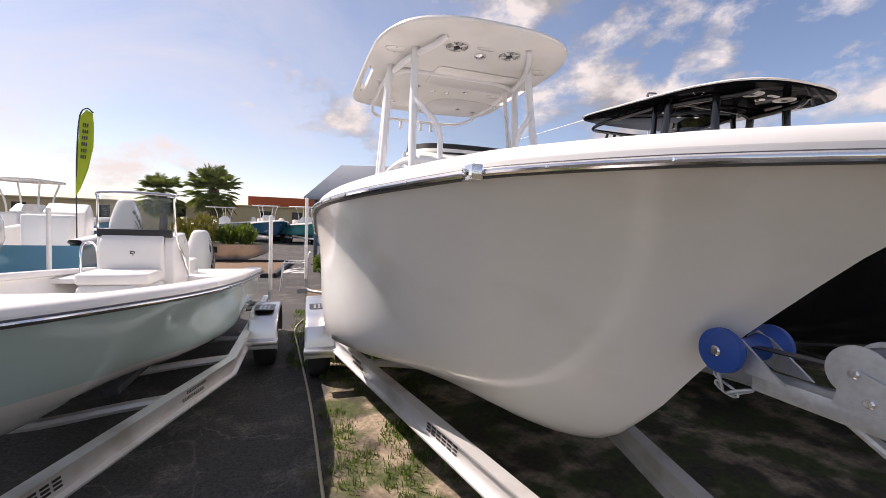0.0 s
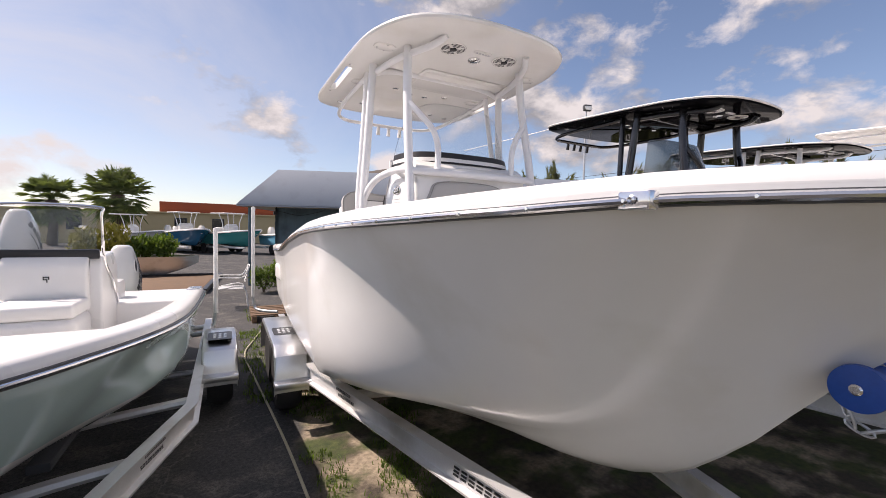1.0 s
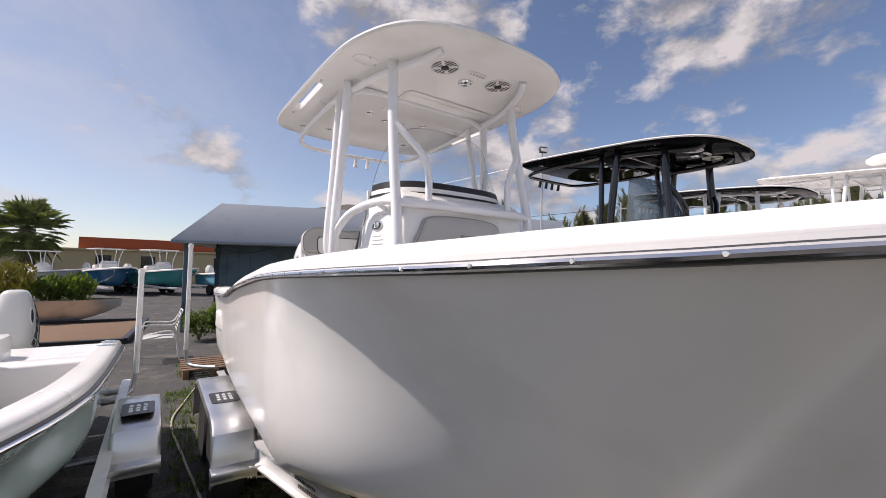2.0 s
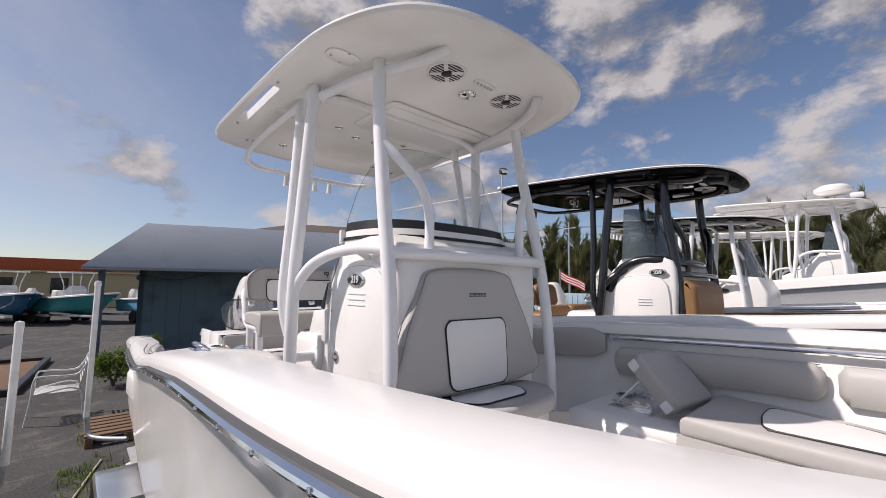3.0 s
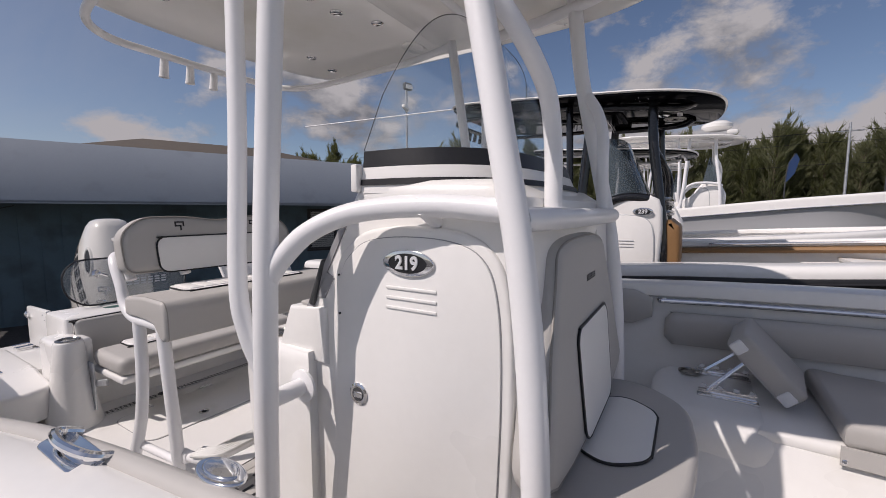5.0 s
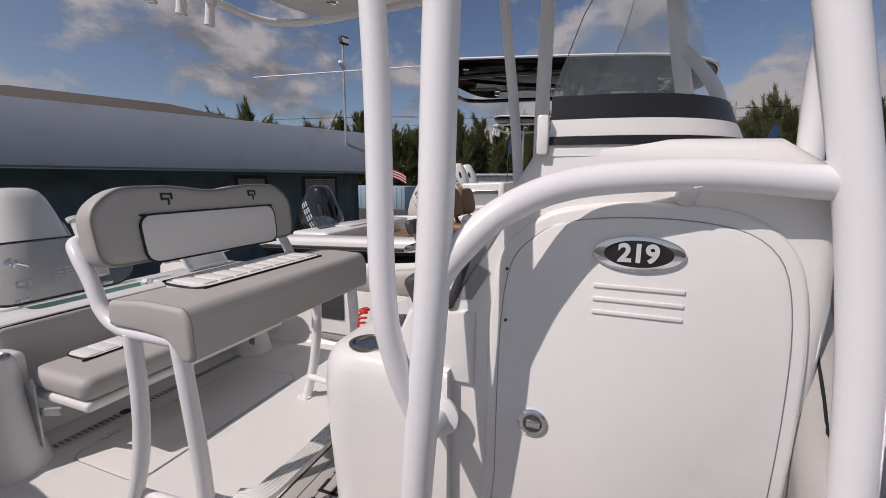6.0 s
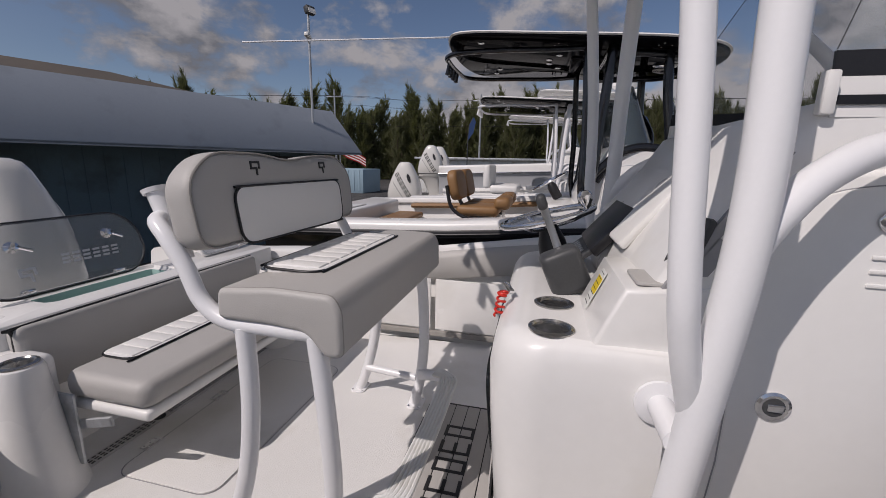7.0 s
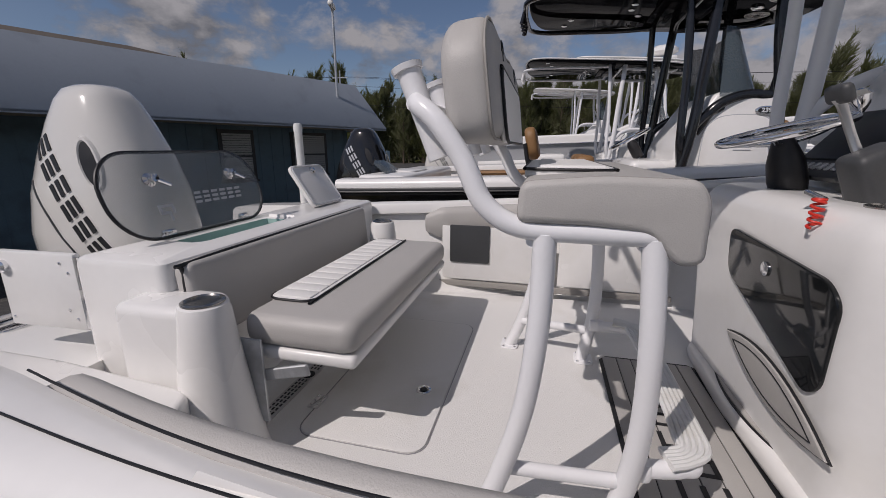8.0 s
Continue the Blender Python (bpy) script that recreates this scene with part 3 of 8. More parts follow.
boat = thing("center_console_boat", (CX, 4.0, BOAT.keel), "white center console fishing boat standing on a trailer", "boat")
bm = BOAT.shell(1.22)
part("hull", bm, GEL, boat, "glossy white hull with a flared bow", 50)
for side in (-1, 1):
    cap_side(BOAT, side, boat, LINER)
    # the hull runs on past the transom beside the motor, with a rounded end
    rings = []
    for y, drop, tuck in ((6.86, 0.0, 0.0), (7.1, 0.008, 0.004), (7.34, 0.02, 0.014), (7.50, 0.035, 0.035), (7.57, 0.06, 0.07), (7.60, 0.10, 0.11)):
        rim = [(x - tuck, z + 0.35 * tuck) for x, z in BOAT.section(6.86) if x > 0.62]
        x_, z_ = rim[-1][0], rim[-1][1] + 0.05 - drop
        rim += [(x_ - 0.005, z_), (x_ - 0.035, z_ + 0.02), (x_ - 0.19 + tuck, z_ + 0.02), (x_ - 0.215 + tuck, 1.225), (0.34, 1.215), (0.34, rim[0][1])]
        rings.append([(CX + side * x, y, min(z, z_ + 0.02)) for x, z in rim])
    part("stern_quarter", loft(rings), GEL, boat, "rounded hull quarter beside the motor", 50)
rub_rail(BOAT, boat, split=True, k=0.8, near_end=6.9)

# Cockpit floor, foredeck and bow seating
ring = []
for i in range(31):
    y = 2.5 + (6.62 - 2.5) * i / 30
    ring.append((y, max(0.02, min(BOAT.rail(y) - 0.24, BOAT.breadth(y, SOLE_Z - 0.04) - 0.05))))
plan = [(CX - b, y) for y, b in ring] + [(CX + b, y) for y, b in ring[::-1]]
part("cockpit_sole", slab(plan, SOLE_Z - 0.03, SOLE_Z), SOLE, boat, "off-white nonskid cockpit floor")
fore = [(y, max(0.02, min(BOAT.rail(y) - 0.05, BOAT.breadth(y, 1.745) - 0.03))) for y in np.linspace(1.42, 1.85, 9)]
plan = [(CX - b, y) for y, b in fore] + [(CX + b, y) for y, b in fore[::-1]]
part("foredeck", slab(plan, 1.75, 1.79, 0.01), LINER, boat)
for side in (-1, 1):
    rows = [(y, max(0.05, min(BOAT.rail(y) - 0.23, BOAT.breadth(y, 1.32) - 0.05))) for y in np.linspace(1.95, 3.35, 14)]
    inner = [(CX + side * max(0.02, min(b - 0.02, 0.34 + 0.05 * (y - 1.45))), y) for y, b in rows[::-1]]
    plan = [(CX + side * b, y) for y, b in rows] + inner
    if side > 0:
        plan = plan[::-1]
    base = part("bow_seat_base", slab(plan, 1.335, 1.385, 0.02), LINER, boat, "white moulded bow seat base")
    wall_ = [(x, y) for x, y in inner if BOAT.breadth(y, SOLE_Z - 0.02) - 0.08 > abs(x - CX)]
    if side > 0:  # the far riser runs on round the end of the seat
        wall_ = [(CX + 0.43, 3.64), (CX + 0.43, 3.50)] + wall_
    rise = [[(x - side * min(d, 0.8 * abs(x - CX)), y, z) for x, y in wall_] for d, z in ((0.31, SOLE_Z + 0.003), (0.25, 1.012), (0.19, 1.04), (0.13, 1.09), (0.08, 1.16), (0.035, 1.25), (0.0, 1.345))]
    back = [[(x + side * 0.03, y, z) for x, y in wall_] for z in (1.345, SOLE_Z - 0.01)]
    part("seat_riser", add_loft(bmesh.new(), rise + back, False, False), LINER, base)

SIDE = frame_axes((0, 0, 0), (0, 1, 0), (0, 0, 1))  # plan x, y -> world y, z; height -> world x
STBD = frame_axes((0, 0, 0), (0, -1, 0), (0, 0, 1))  # faces starboard (-x)
FORE = frame_axes((0, 0, 0), (1, 0, 0), (0, 0, 1))  # faces the bow (-y)


def at(m, x, y, z):
    return Matrix.Translation((x, y, z)) @ m


def piping(pts, parent, r=0.004, name="piping", mat=PIPING):
    return part(name, tube(pts, r, 6, 5), mat, parent, "thin black piping")


def outline_line(outline, m, z, start=0, end=None):
    pts = [m @ Vector((x, y, z)) for x, y in outline]
    return pts[start:end]


def cushion(name, outline, z0, z1, r, mat, m, parent, label=""):
    return part(name, slab(outline, z0, z1, r, m, 5), mat, parent, label)


def cup_holder(at_, parent, r=0.045, depth=0.10):
    """A steel cup with a flat rim let into a moulding."""
    bm = bmesh.new()
    add_lathe(bm, [(r + 0.009, 0.0), (r + 0.009, 0.004), (r, 0.007), (r - 0.004, 0.003), (r - 0.006, -depth), (0.002, -depth)], Matrix.Translation(at_), 28)
    return part("cup_holder", bm, CUPSTEEL, parent, "round stainless cup holder")


# ---- center console ----
console = thing("center_console", (CX, 4.4, SOLE_Z), "white moulded helm console with a curved windshield", "helm console")
XS, XP = 0.952, 1.925
upper = [(3.92, 1.02), (3.88, 1.95), (3.89, 2.12), (3.915, 2.19), (3.98, 2.232), (4.34, 2.24), (4.39, 2.215), (4.60, 1.87), (4.63, 1.77), (4.63, 1.02)]
body = part("body", slab(upper, XS, XP, 0.035, SIDE, 4), LINER, console, "glossy white console moulding")
lower = soft([(4.55, 1.01), (4.55, 1.735), (4.955, 1.735), (4.985, 1.60), (4.935, 1.01)], 0.075, 6)


def pod_ring(z, ins_, lean):
    """The pod's outline at a height: square to the front, its aft corners widely rounded."""
    pts = [(0.92, 4.555), (1.96, 4.555)]
    for cx_, a0 in ((1.965 - 0.13, 0), (0.915 + 0.13, 90)):
        pts += [(cx_ + (0.13 - ins_) * math.cos(math.radians(a0 + 11.25 * k)), 4.935 - 0.13 + lean + (0.13 - ins_) * math.sin(math.radians(a0 + 11.25 * k))) for k in range(9)]
    return [(x, y, z) for x, y in pts]


POD = [(1.01, 0.0, -0.03), (1.25, 0.0, -0.015), (1.50, 0.0, 0.005), (1.62, 0.0, 0.01), (1.685, 0.003, 0.004), (1.712, 0.012, -0.003), (1.728, 0.027, -0.01), (1.735, 0.048, -0.016)]
pod = part("helm_pod", add_loft(bmesh.new(), [pod_ring(*row) for row in POD]), LINER, console, "white rounded helm pod")
for x, y in ((1.0, 4.80), (1.185, 4.79)):
    cut(pod, lathe([(0.0445, -0.105), (0.0445, 0.03)], Matrix.Translation((x, y, 1.735)), 28))
part("toe_ledge", slab(soft([(0.97, 4.80), (1.91, 4.80), (1.88, 4.925), (1.45, 4.945), (1.0, 4.925)], 0.06), SOLE_Z, 1.07, 0.025), LINER, console)
part("locker_step", slab([(4.50, 1.70), (4.50, 1.875), (4.66, 1.862), (4.715, 1.735), (4.71, 1.70)], 0.94, 1.27, 0.012, SIDE, 3), LINER, console)
# raised moulding and door on the starboard side
door_line = smooth_outline([(4.44, 1.06), (4.445, 1.5), (4.435, 1.93), (4.375, 2.05), (4.27, 2.088), (4.09, 2.088), (3.99, 2.05), (3.95, 1.95), (3.94, 1.74), (3.95, 1.4), (3.96, 1.06)], 5)
part("door_moulding", slab(inset(door_line, -0.028), XS - 0.014, XS + 0.03, 0.012, SIDE, 3), LINER, console)
door = part("door", slab(door_line, XS - 0.020, XS - 0.002, 0.004, SIDE, 2), LINER, console, "white console door with a rounded top")
part("door_gasket", tube([(XS - 0.0145, y, z) for y, z in door_line + door_line[:1]], 0.0022, 6, 1), GRAPHIC, door, "thin dark door gasket")
LOGO_AT = (XS - 0.021, 4.19, 2.028)
plate = part("number_plate", slab([(0.078 * math.cos(a), 0.034 * math.sin(a)) for a in np.linspace(0, 2 * math.pi, 33)[:-1]], 0, 0.006, 0.003, at(STBD, *LOGO_AT)), CHROME, door, "oval chrome badge with a black face")
part("plate_face", slab([(0.058 * math.cos(a), 0.025 * math.sin(a)) for a in np.linspace(0, 2 * math.pi, 33)[:-1]], 0.005, 0.0075, 0, at(STBD, *LOGO_AT)), BLACK, door)
part("model_number", letters("219", 0.046, 0.0015, at(STBD, LOGO_AT[0] - 0.009, LOGO_AT[1], LOGO_AT[2])), SATIN, door, "raised silver digits 219")
for i in range(3):
    part("door_vent", box((XS - 0.021, 4.185, 1.962 - 0.026 * i), (0.005, 0.155, 0.008), 0.002), LINER, door)
latch = lathe([(0.032, 0), (0.032, 0.003), (0.026, 0.006), (0.012, 0.003), (0.002, 0.003)], axis((XS - 0.02, 4.365, 1.648), (-1, 0, 0)), 24)
add_box(latch, (XS - 0.026, 4.363, 1.648), (0.008, 0.030, 0.018), 0.004)
part("door_latch", latch, CHROME, door, "round stainless turn latch")
part("latch_recess", lathe([(0.020, 0), (0.020, 0.0045), (0.001, 0.0045)], axis((XS - 0.021, 4.365, 1.648), (-1, 0, 0)), 20), DARKGREY, door)
for z in (1.98, 1.87):
    part("door_catch", lathe([(0.003, 0), (0.003, 0.004), (0.0005, 0.004)], axis((XS - 0.02, 4.43, z), (-1, 0, 0)), 8), BLACK, door)
part("graphic_stripe", slab([(4.42, 2.145), (4.45, 2.10), (4.60, 1.85), (4.575, 1.85), (4.40, 2.145)], XS - 0.003, XS + 0.01, 0, SIDE), GRAPHIC, console, "silver slanted graphic stripe")
part("graphic_stripe", slab([(4.50, 1.98), (4.515, 1.955), (4.55, 1.90), (4.51, 1.90), (4.47, 1.965)], XS - 0.003, XS + 0.01, 0, SIDE), GRAPHIC, console)

# windshield: a bent sheet with a black lower band over a two-tone base
def shield_plan(k, grow=0.0):
    """Half way round the console top: from the starboard aft corner round the front."""
    a = math.pi * k
    x = CX - (0.50 + grow) * math.copysign(abs(math.cos(a)) ** 0.62, math.cos(a))
    y = 4.36 - (0.42 + grow) * abs(math.sin(a)) ** 0.72
    return x, y


def shield_band(z0, z1, lean0, lean1, thick, n=40):
    rings = []
    for i in range(n + 1):
        x0, y0 = shield_plan(i / n)
        c = Vector((CX, 4.36, 0))
        o = Vector((x0, y0, 0)) - c
        def p(z, lean, t):
            q = c + o * (1 - t / max(o.length, 0.1))
            k = 0.0 if abs(o.y) < 1e-6 else 1.0
            sidey = lean * (abs(o.y) / 0.46)
            return Vector((q.x - 0.28 * lean * o.x / 0.50, q.y + sidey, z))
        rings.append([p(z0, lean0, 0), p(z1, lean1, 0), p(z1, lean1, thick), p(z0, lean0, thick)])
    return rings


base = part("windshield_base", add_loft(bmesh.new(), shield_band(2.205, 2.274, 0.0, 0.035, 0.03)), LINER, console, "white windshield base with a black stripe")
part("base_stripe", add_loft(bmesh.new(), shield_band(2.226, 2.242, 0.008, 0.016, -0.004)), PIPING, base)
part("windshield_band", add_loft(bmesh.new(), shield_band(2.275, 2.318, 0.036, 0.055, 0.008)), BLACK, console, "black printed band of the windshield")
rings = []
n = 40
for i in range(n + 1):
    top = 2.318 + 0.42 * min(1.0, math.sin(math.pi * min(1, max(0, i / n))) ** 0.42 + 0.0) + 0.002
    rings += [shield_band(2.318, top, 0.055, 0.055 + (top - 2.318) * 0.52, 0.006)[i]]
shield = part("windshield", add_loft(bmesh.new(), rings), ACRYLIC, console, "clear curved acrylic windshield")
shield.visible_shadow = False
part("shield_edge", tube([r_[1] for r_ in rings], 0.0011, 6, 1), DARKGREY, shield, "thin dark windshield edge")
part("base_end_cap", box((CX - 0.503, 4.372, 2.245), (0.026, 0.022, 0.074), 0.005), LINER, console)

# helm instruments, wheel and controls
dash = part("dash_panel", box((1.60, 4.52, 2.0), (0.60, 0.03, 0.30), 0.012, 2, turn(38, 0, 0)), LINER, console)
part("instrument_screen", box((1.64, 4.60, 1.90), (0.34, 0.035, 0.20), 0.008, 2, turn(40, 0, 0)), BLACK, console, "black instrument display on the dash")
part("switch_panel", box((1.66, 4.69, 1.80), (0.28, 0.09, 0.02), 0.006, 2, turn(-40, 0, 0)), DARKGREY, console, "dark rocker switch panel")
for i in range(6):
    part("switch", box((1.575 + 0.034 * i, 4.696, 1.809), (0.018, 0.03, 0.012), 0.003, 1, turn(-40, 0, 0)), GREYGEL, console)
part("phone_mount", box((0.985, 4.545, 1.945), (0.09, 0.02, 0.15), 0.012, 2, turn(20, 0, 12)), DARKGREY, console)
wheel_m = axis((1.66, 4.82, 1.92), (0.0, 0.26, 0.96))
wheel = part("steering_wheel", bmesh.new(), CHROME, console, "polished stainless steering wheel with a turning knob")
bm = bmesh.new()
add_tube(bm, [wheel_m @ Vector((0.172 * math.cos(a), 0.172 * math.sin(a), 0)) for a in np.linspace(0, 2 * math.pi, 37)], 0.0125, 10, 1)
for k in range(3):
    a = 2 * math.pi * k / 3 + 0.5
    add_tube(bm, [wheel_m @ Vector((0.02 * math.cos(a), 0.02 * math.sin(a), -0.04)), wheel_m @ Vector((0.1 * math.cos(a), 0.1 * math.sin(a), -0.03)), wheel_m @ Vector((0.170 * math.cos(a), 0.170 * math.sin(a), 0))], 0.009, 8, 4)
bm.to_mesh(wheel.data)
bm.free()
for p_ in wheel.data.polygons:
    p_.use_smooth = True
part("wheel_knob", lathe([(0.004, 0), (0.012, 0.01), (0.024, 0.03), (0.026, 0.05), (0.015, 0.065), (0.001, 0.068)], wheel_m @ Matrix.Translation((-0.12, -0.14, 0.01)), 16), CHROME, wheel)
part("wheel_hub", lathe([(0.05, -0.20), (0.056, -0.16), (0.052, -0.10), (0.04, -0.06), (0.03, -0.03), (0.028, -0.01), (0.001, -0.005)], wheel_m, 20), BLACK, wheel, "black steering hub boot")
throttle = part("throttle_control", box((1.315, 4.76, 1.80), (0.09, 0.12, 0.14), 0.02, 3, turn(-24, 0, 8)), DARKGREY, console, "dark grey side mount throttle control")
bm = tube([(1.36, 4.775, 1.84), (1.37, 4.80, 1.90), (1.375, 4.83, 1.97), (1.375, 4.84, 1.99)], [0.013, 0.012, 0.013, 0.018], 10, 5, 0.6)
part("throttle_lever", bm, ALU, throttle, "grey throttle lever")
part("lever_grip", box((1.375, 4.842, 2.0), (0.085, 0.03, 0.05), 0.014, 3, turn(-20, 0, 0)), DARKGREY, throttle)
coil = [(1.20 + 0.012 * math.cos(a) - 0.02 * (a / 40), 4.93 + 0.012 * math.sin(a) + 0.012 * (a / 40), 1.75 - 0.10 * max(0, a / 40 - 0.35)) for a in np.linspace(0, 40, 120)]
part("kill_switch_cord", tube(coil, 0.0035, 6, 1), RED, console, "coiled red kill switch cord")
part("cord_clip", box((1.235, 4.92, 1.755), (0.05, 0.018, 0.012), 0.005, 2, turn(0, -20, 30)), CHROME, console)
cup_holder((1.0, 4.80, 1.735), console)
cup_holder((1.185, 4.79, 1.735), console)
label = part("capacity_label", slab(rounded(0.062, 0.108, 0.004, 2), 0, 0.001, 0, frame_axes((1.15, 4.6915, 1.7995), (-1, 0, 0), (0, -0.397, 0.917))), PAPER, console, "white and yellow capacity label")
LM = frame_axes((1.15, 4.6915, 1.7995), (-1, 0, 0), (0, -0.397, 0.917))
part("label_band", slab(rounded(0.056, 0.045, 0.002, 2), 0.001, 0.0018, 0, LM @ Matrix.Translation((0, 0.012, 0))), YELLOW, label)
part("step_pad", slab(rounded(0.12, 0.07, 0.012, 3), 1.868, 1.876, 0.002, Matrix.Translation((1.02, 4.60, 0.0))), VINYL, console, "grey foam pad on the helm step")
part("step_knob", lathe([(0.012, 0), (0.012, 0.014), (0.008, 0.02), (0.001, 0.021)], Matrix.Translation((1.20, 4.57, 1.868)), 14), BLACK, console)
part("key_fob", box((1.12, 4.565, 1.879), (0.075, 0.03, 0.014), 0.005, 2, turn(0, 0, 15)), DARKGREY, console)
bm = bmesh.new()
for i in range(7):
    add_slab(bm, [(-0.024, -0.001), (0.02, -0.001), (0.02, 0.0008), (-0.024, 0.0008)], 0.002, 0.0026, 0, LM @ Matrix.Translation((0, 0.046 - 0.0145 * i, 0)))
part("label_text", bm, BLACK, label)

# aft face: smoked locker door and foot pads
AFT = frame_axes((1.26, 4.938, 1.47), (-1, 0, 0), (0, 0.08, 0.997))
hatch = part("locker_door", slab(soft([(-0.30, 0.15), (-0.30, 0.0), (0.16, -0.17), (0.21, -0.13), (0.235, 0.08), (0.19, 0.12)], 0.045), -0.004, 0.008, 0.003, AFT), DARKGLASS, console, "smoked glass locker door below the helm")
part("locker_latch", lathe([(0.02, 0), (0.02, 0.004), (0.012, 0.008), (0.001, 0.008)], AFT @ Matrix.Translation((-0.06, 0.075, 0.008)), 20), CHROME, hatch)
PADM = frame_axes((1.25, 4.925, 1.24), (-0.99, 0, -0.12), (-0.12, 0.085, 0.99))
leaf = [(0.27 * x, 0.062 * (1 - x * x) * k) for k, row in ((-1, np.linspace(-1, 1, 13)), (1, np.linspace(1, -1, 13)[1:-1])) for x in row]
part("foot_pad", slab(leaf, 0.0, 0.008, 0.003, PADM), MAT, console, "grey foam foot pad with black edge")
part("foot_pad_edge", slab([(x * 1.035, y * 1.10) for x, y in leaf], -0.002, 0.003, 0.001, PADM), PIPING, console)
part("pad_inlay", tube([PADM @ Vector((x * 0.80, y * 0.72, 0.008)) for x, y in leaf + leaf[:1]], 0.0022, 6, 1), PIPING, console, "thin black line in the foam pad")

mat_plan = [(CX + x, y) for x, y in ((-0.48, 4.925), (0.28, 4.925), (0.30, 4.95), (0.30, 5.26), (0.27, 5.285), (-0.48, 5.285))]
floor_mat = thing("helm_floor_mat", (CX, 5.13, SOLE_Z), "grey foam helm mat with black grooves on the cockpit floor", "floor mat")
part("mat_edge", slab(inset(mat_plan, -0.004), SOLE_Z, SOLE_Z + 0.006, 0, None), PIPING, floor_mat)
for i in range(6):
    y = 4.94 + i * 0.0565
    part("mat_strip", box((CX - 0.09, y + 0.0265, SOLE_Z + 0.007), (0.755, 0.0525, 0.007), 0.001), MAT, floor_mat)
for k in range(6):
    x = 1.30 + (k - 2.5) * 0.10
    bm = bmesh.new()
    for dx, dy, w_, h_ in ((0, 0.055, 0.07, 0.014), (0, -0.055, 0.07, 0.014), (-0.028, 0, 0.014, 0.10), (0.028 if k % 2 else 0.0, 0.0, 0.014 if k % 2 else 0.06, 0.10 if k % 2 else 0.014)):
        add_box(bm, (x + dx, 5.11 + dy, SOLE_Z + 0.0112), (w_, h_, 0.0015))
    part("brand_block", bm, BLACK, floor_mat)
pad = [(1.40 + 0.32 * x, 4.872 + 0.055 * (1 - x * x) * k) for k, row in ((-1, np.linspace(-1, 1, 13)), (1, np.linspace(1, -1, 13)[1:-1])) for x in row]
part("toe_pad", slab(pad, 1.068, 1.078, 0.003), MAT, console, "grey foam toe pad")
part("toe_pad_edge", slab([(1.40 + (x - 1.40) * 1.03, 4.872 + (y - 4.872) * 1.10) for x, y in pad], 1.066, 1.072, 0.001), PIPING, console)
for o in (-0.024, 0.0, 0.024):
    half_ = 0.32 * math.sqrt(max(0.0, 1 - abs(o) / 0.055)) * 0.9
    part("pad_groove", box((1.40, 4.872 + o, 1.0785), (2 * half_, 0.004, 0.001)), PIPING, console)

# front seat on the console
front_seat = thing("console_seat", (CX, 3.6, SOLE_Z), "grey and white vinyl seat in front of the console", "boat seat")
FX = 1.385
part("seat_base", slab(smooth_outline([(FX - 0.36, 3.86), (FX - 0.36, 3.68), (FX - 0.25, 3.56), (FX, 3.54), (FX + 0.25, 3.56), (FX + 0.36, 3.68), (FX + 0.36, 3.86)], 4), SOLE_Z - 0.04, 1.405, 0.02), LINER, front_seat, "white moulded seat base")
seat_plan = soft([(FX - 0.39, 3.82), (FX - 0.405, 3.665), (FX - 0.27, 3.515), (FX, 3.49), (FX + 0.27, 3.515), (FX + 0.405, 3.665), (FX + 0.39, 3.82)], 0.09, 5)
cushion("seat_cushion", seat_plan, 1.40, 1.475, 0.022, VINYL, None, front_seat, "grey vinyl seat cushion")
ins = soft([(FX - 0.17, 3.79), (FX - 0.22, 3.70), (FX - 0.15, 3.60), (FX + 0.15, 3.60), (FX + 0.22, 3.70), (FX + 0.17, 3.79)], 0.05)
part("seat_insert", slab(ins, 1.465, 1.483, 0.006), VINYLW, front_seat, "white vinyl insert")
piping(outline_line(ins, Matrix(), 1.479) + [Vector((*ins[0], 1.479))], front_seat)
back_line = smooth_outline([(-0.42, 0.02), (-0.435, 0.22), (-0.33, 0.46), (-0.26, 0.555), (0, 0.575), (0.26, 0.555), (0.33, 0.46), (0.435, 0.22), (0.42, 0.02)], 5)
BACK = frame_axes((FX, 3.845, 1.475), (1, 0, 0), (0, 0.10, 0.995))
cushion("backrest", back_line, 0.0, 0.095, 0.04, VINYL, BACK, front_seat, "grey vinyl backrest")
ins = soft([(-0.19, 0.02), (-0.205, 0.325), (0.205, 0.325), (0.19, 0.02)], 0.055)
part("back_insert", slab(ins, 0.085, 0.103, 0.006, BACK), VINYLW, front_seat, "white vinyl insert")
piping(outline_line(ins, BACK, 0.099) + [BACK @ Vector((*ins[0], 0.099))], front_seat)
piping(outline_line(inset(back_line, 0.004), BACK, 0.045), front_seat, 0.005)
part("seam", tube([(x, y, 1.452) for x, y in inset(seat_plan, 0.006) + inset(seat_plan, 0.006)[:1]], 0.0035, 6, 1), SEAM, front_seat, "grey stitched edge seam")
part("seam", tube([BACK @ Vector((x, y, 0.084)) for x, y in inset(back_line, 0.012) + inset(back_line, 0.012)[:1]], 0.0035, 6, 1), SEAM, front_seat)
part("brand_band", bars(6, 0.014, 0.017, 0.006, 0.002, BACK @ Matrix.Translation((0.02, 0.44, 0.095))), BLACK, front_seat)
part("seat_strap", box((FX + 0.31, 3.60, 1.34), (0.02, 0.20, 0.07), 0.006, 2, turn(0, 0, 35)), VINYL, front_seat)
front_seat.location += Vector((-0.01, 0.05, 0.04))

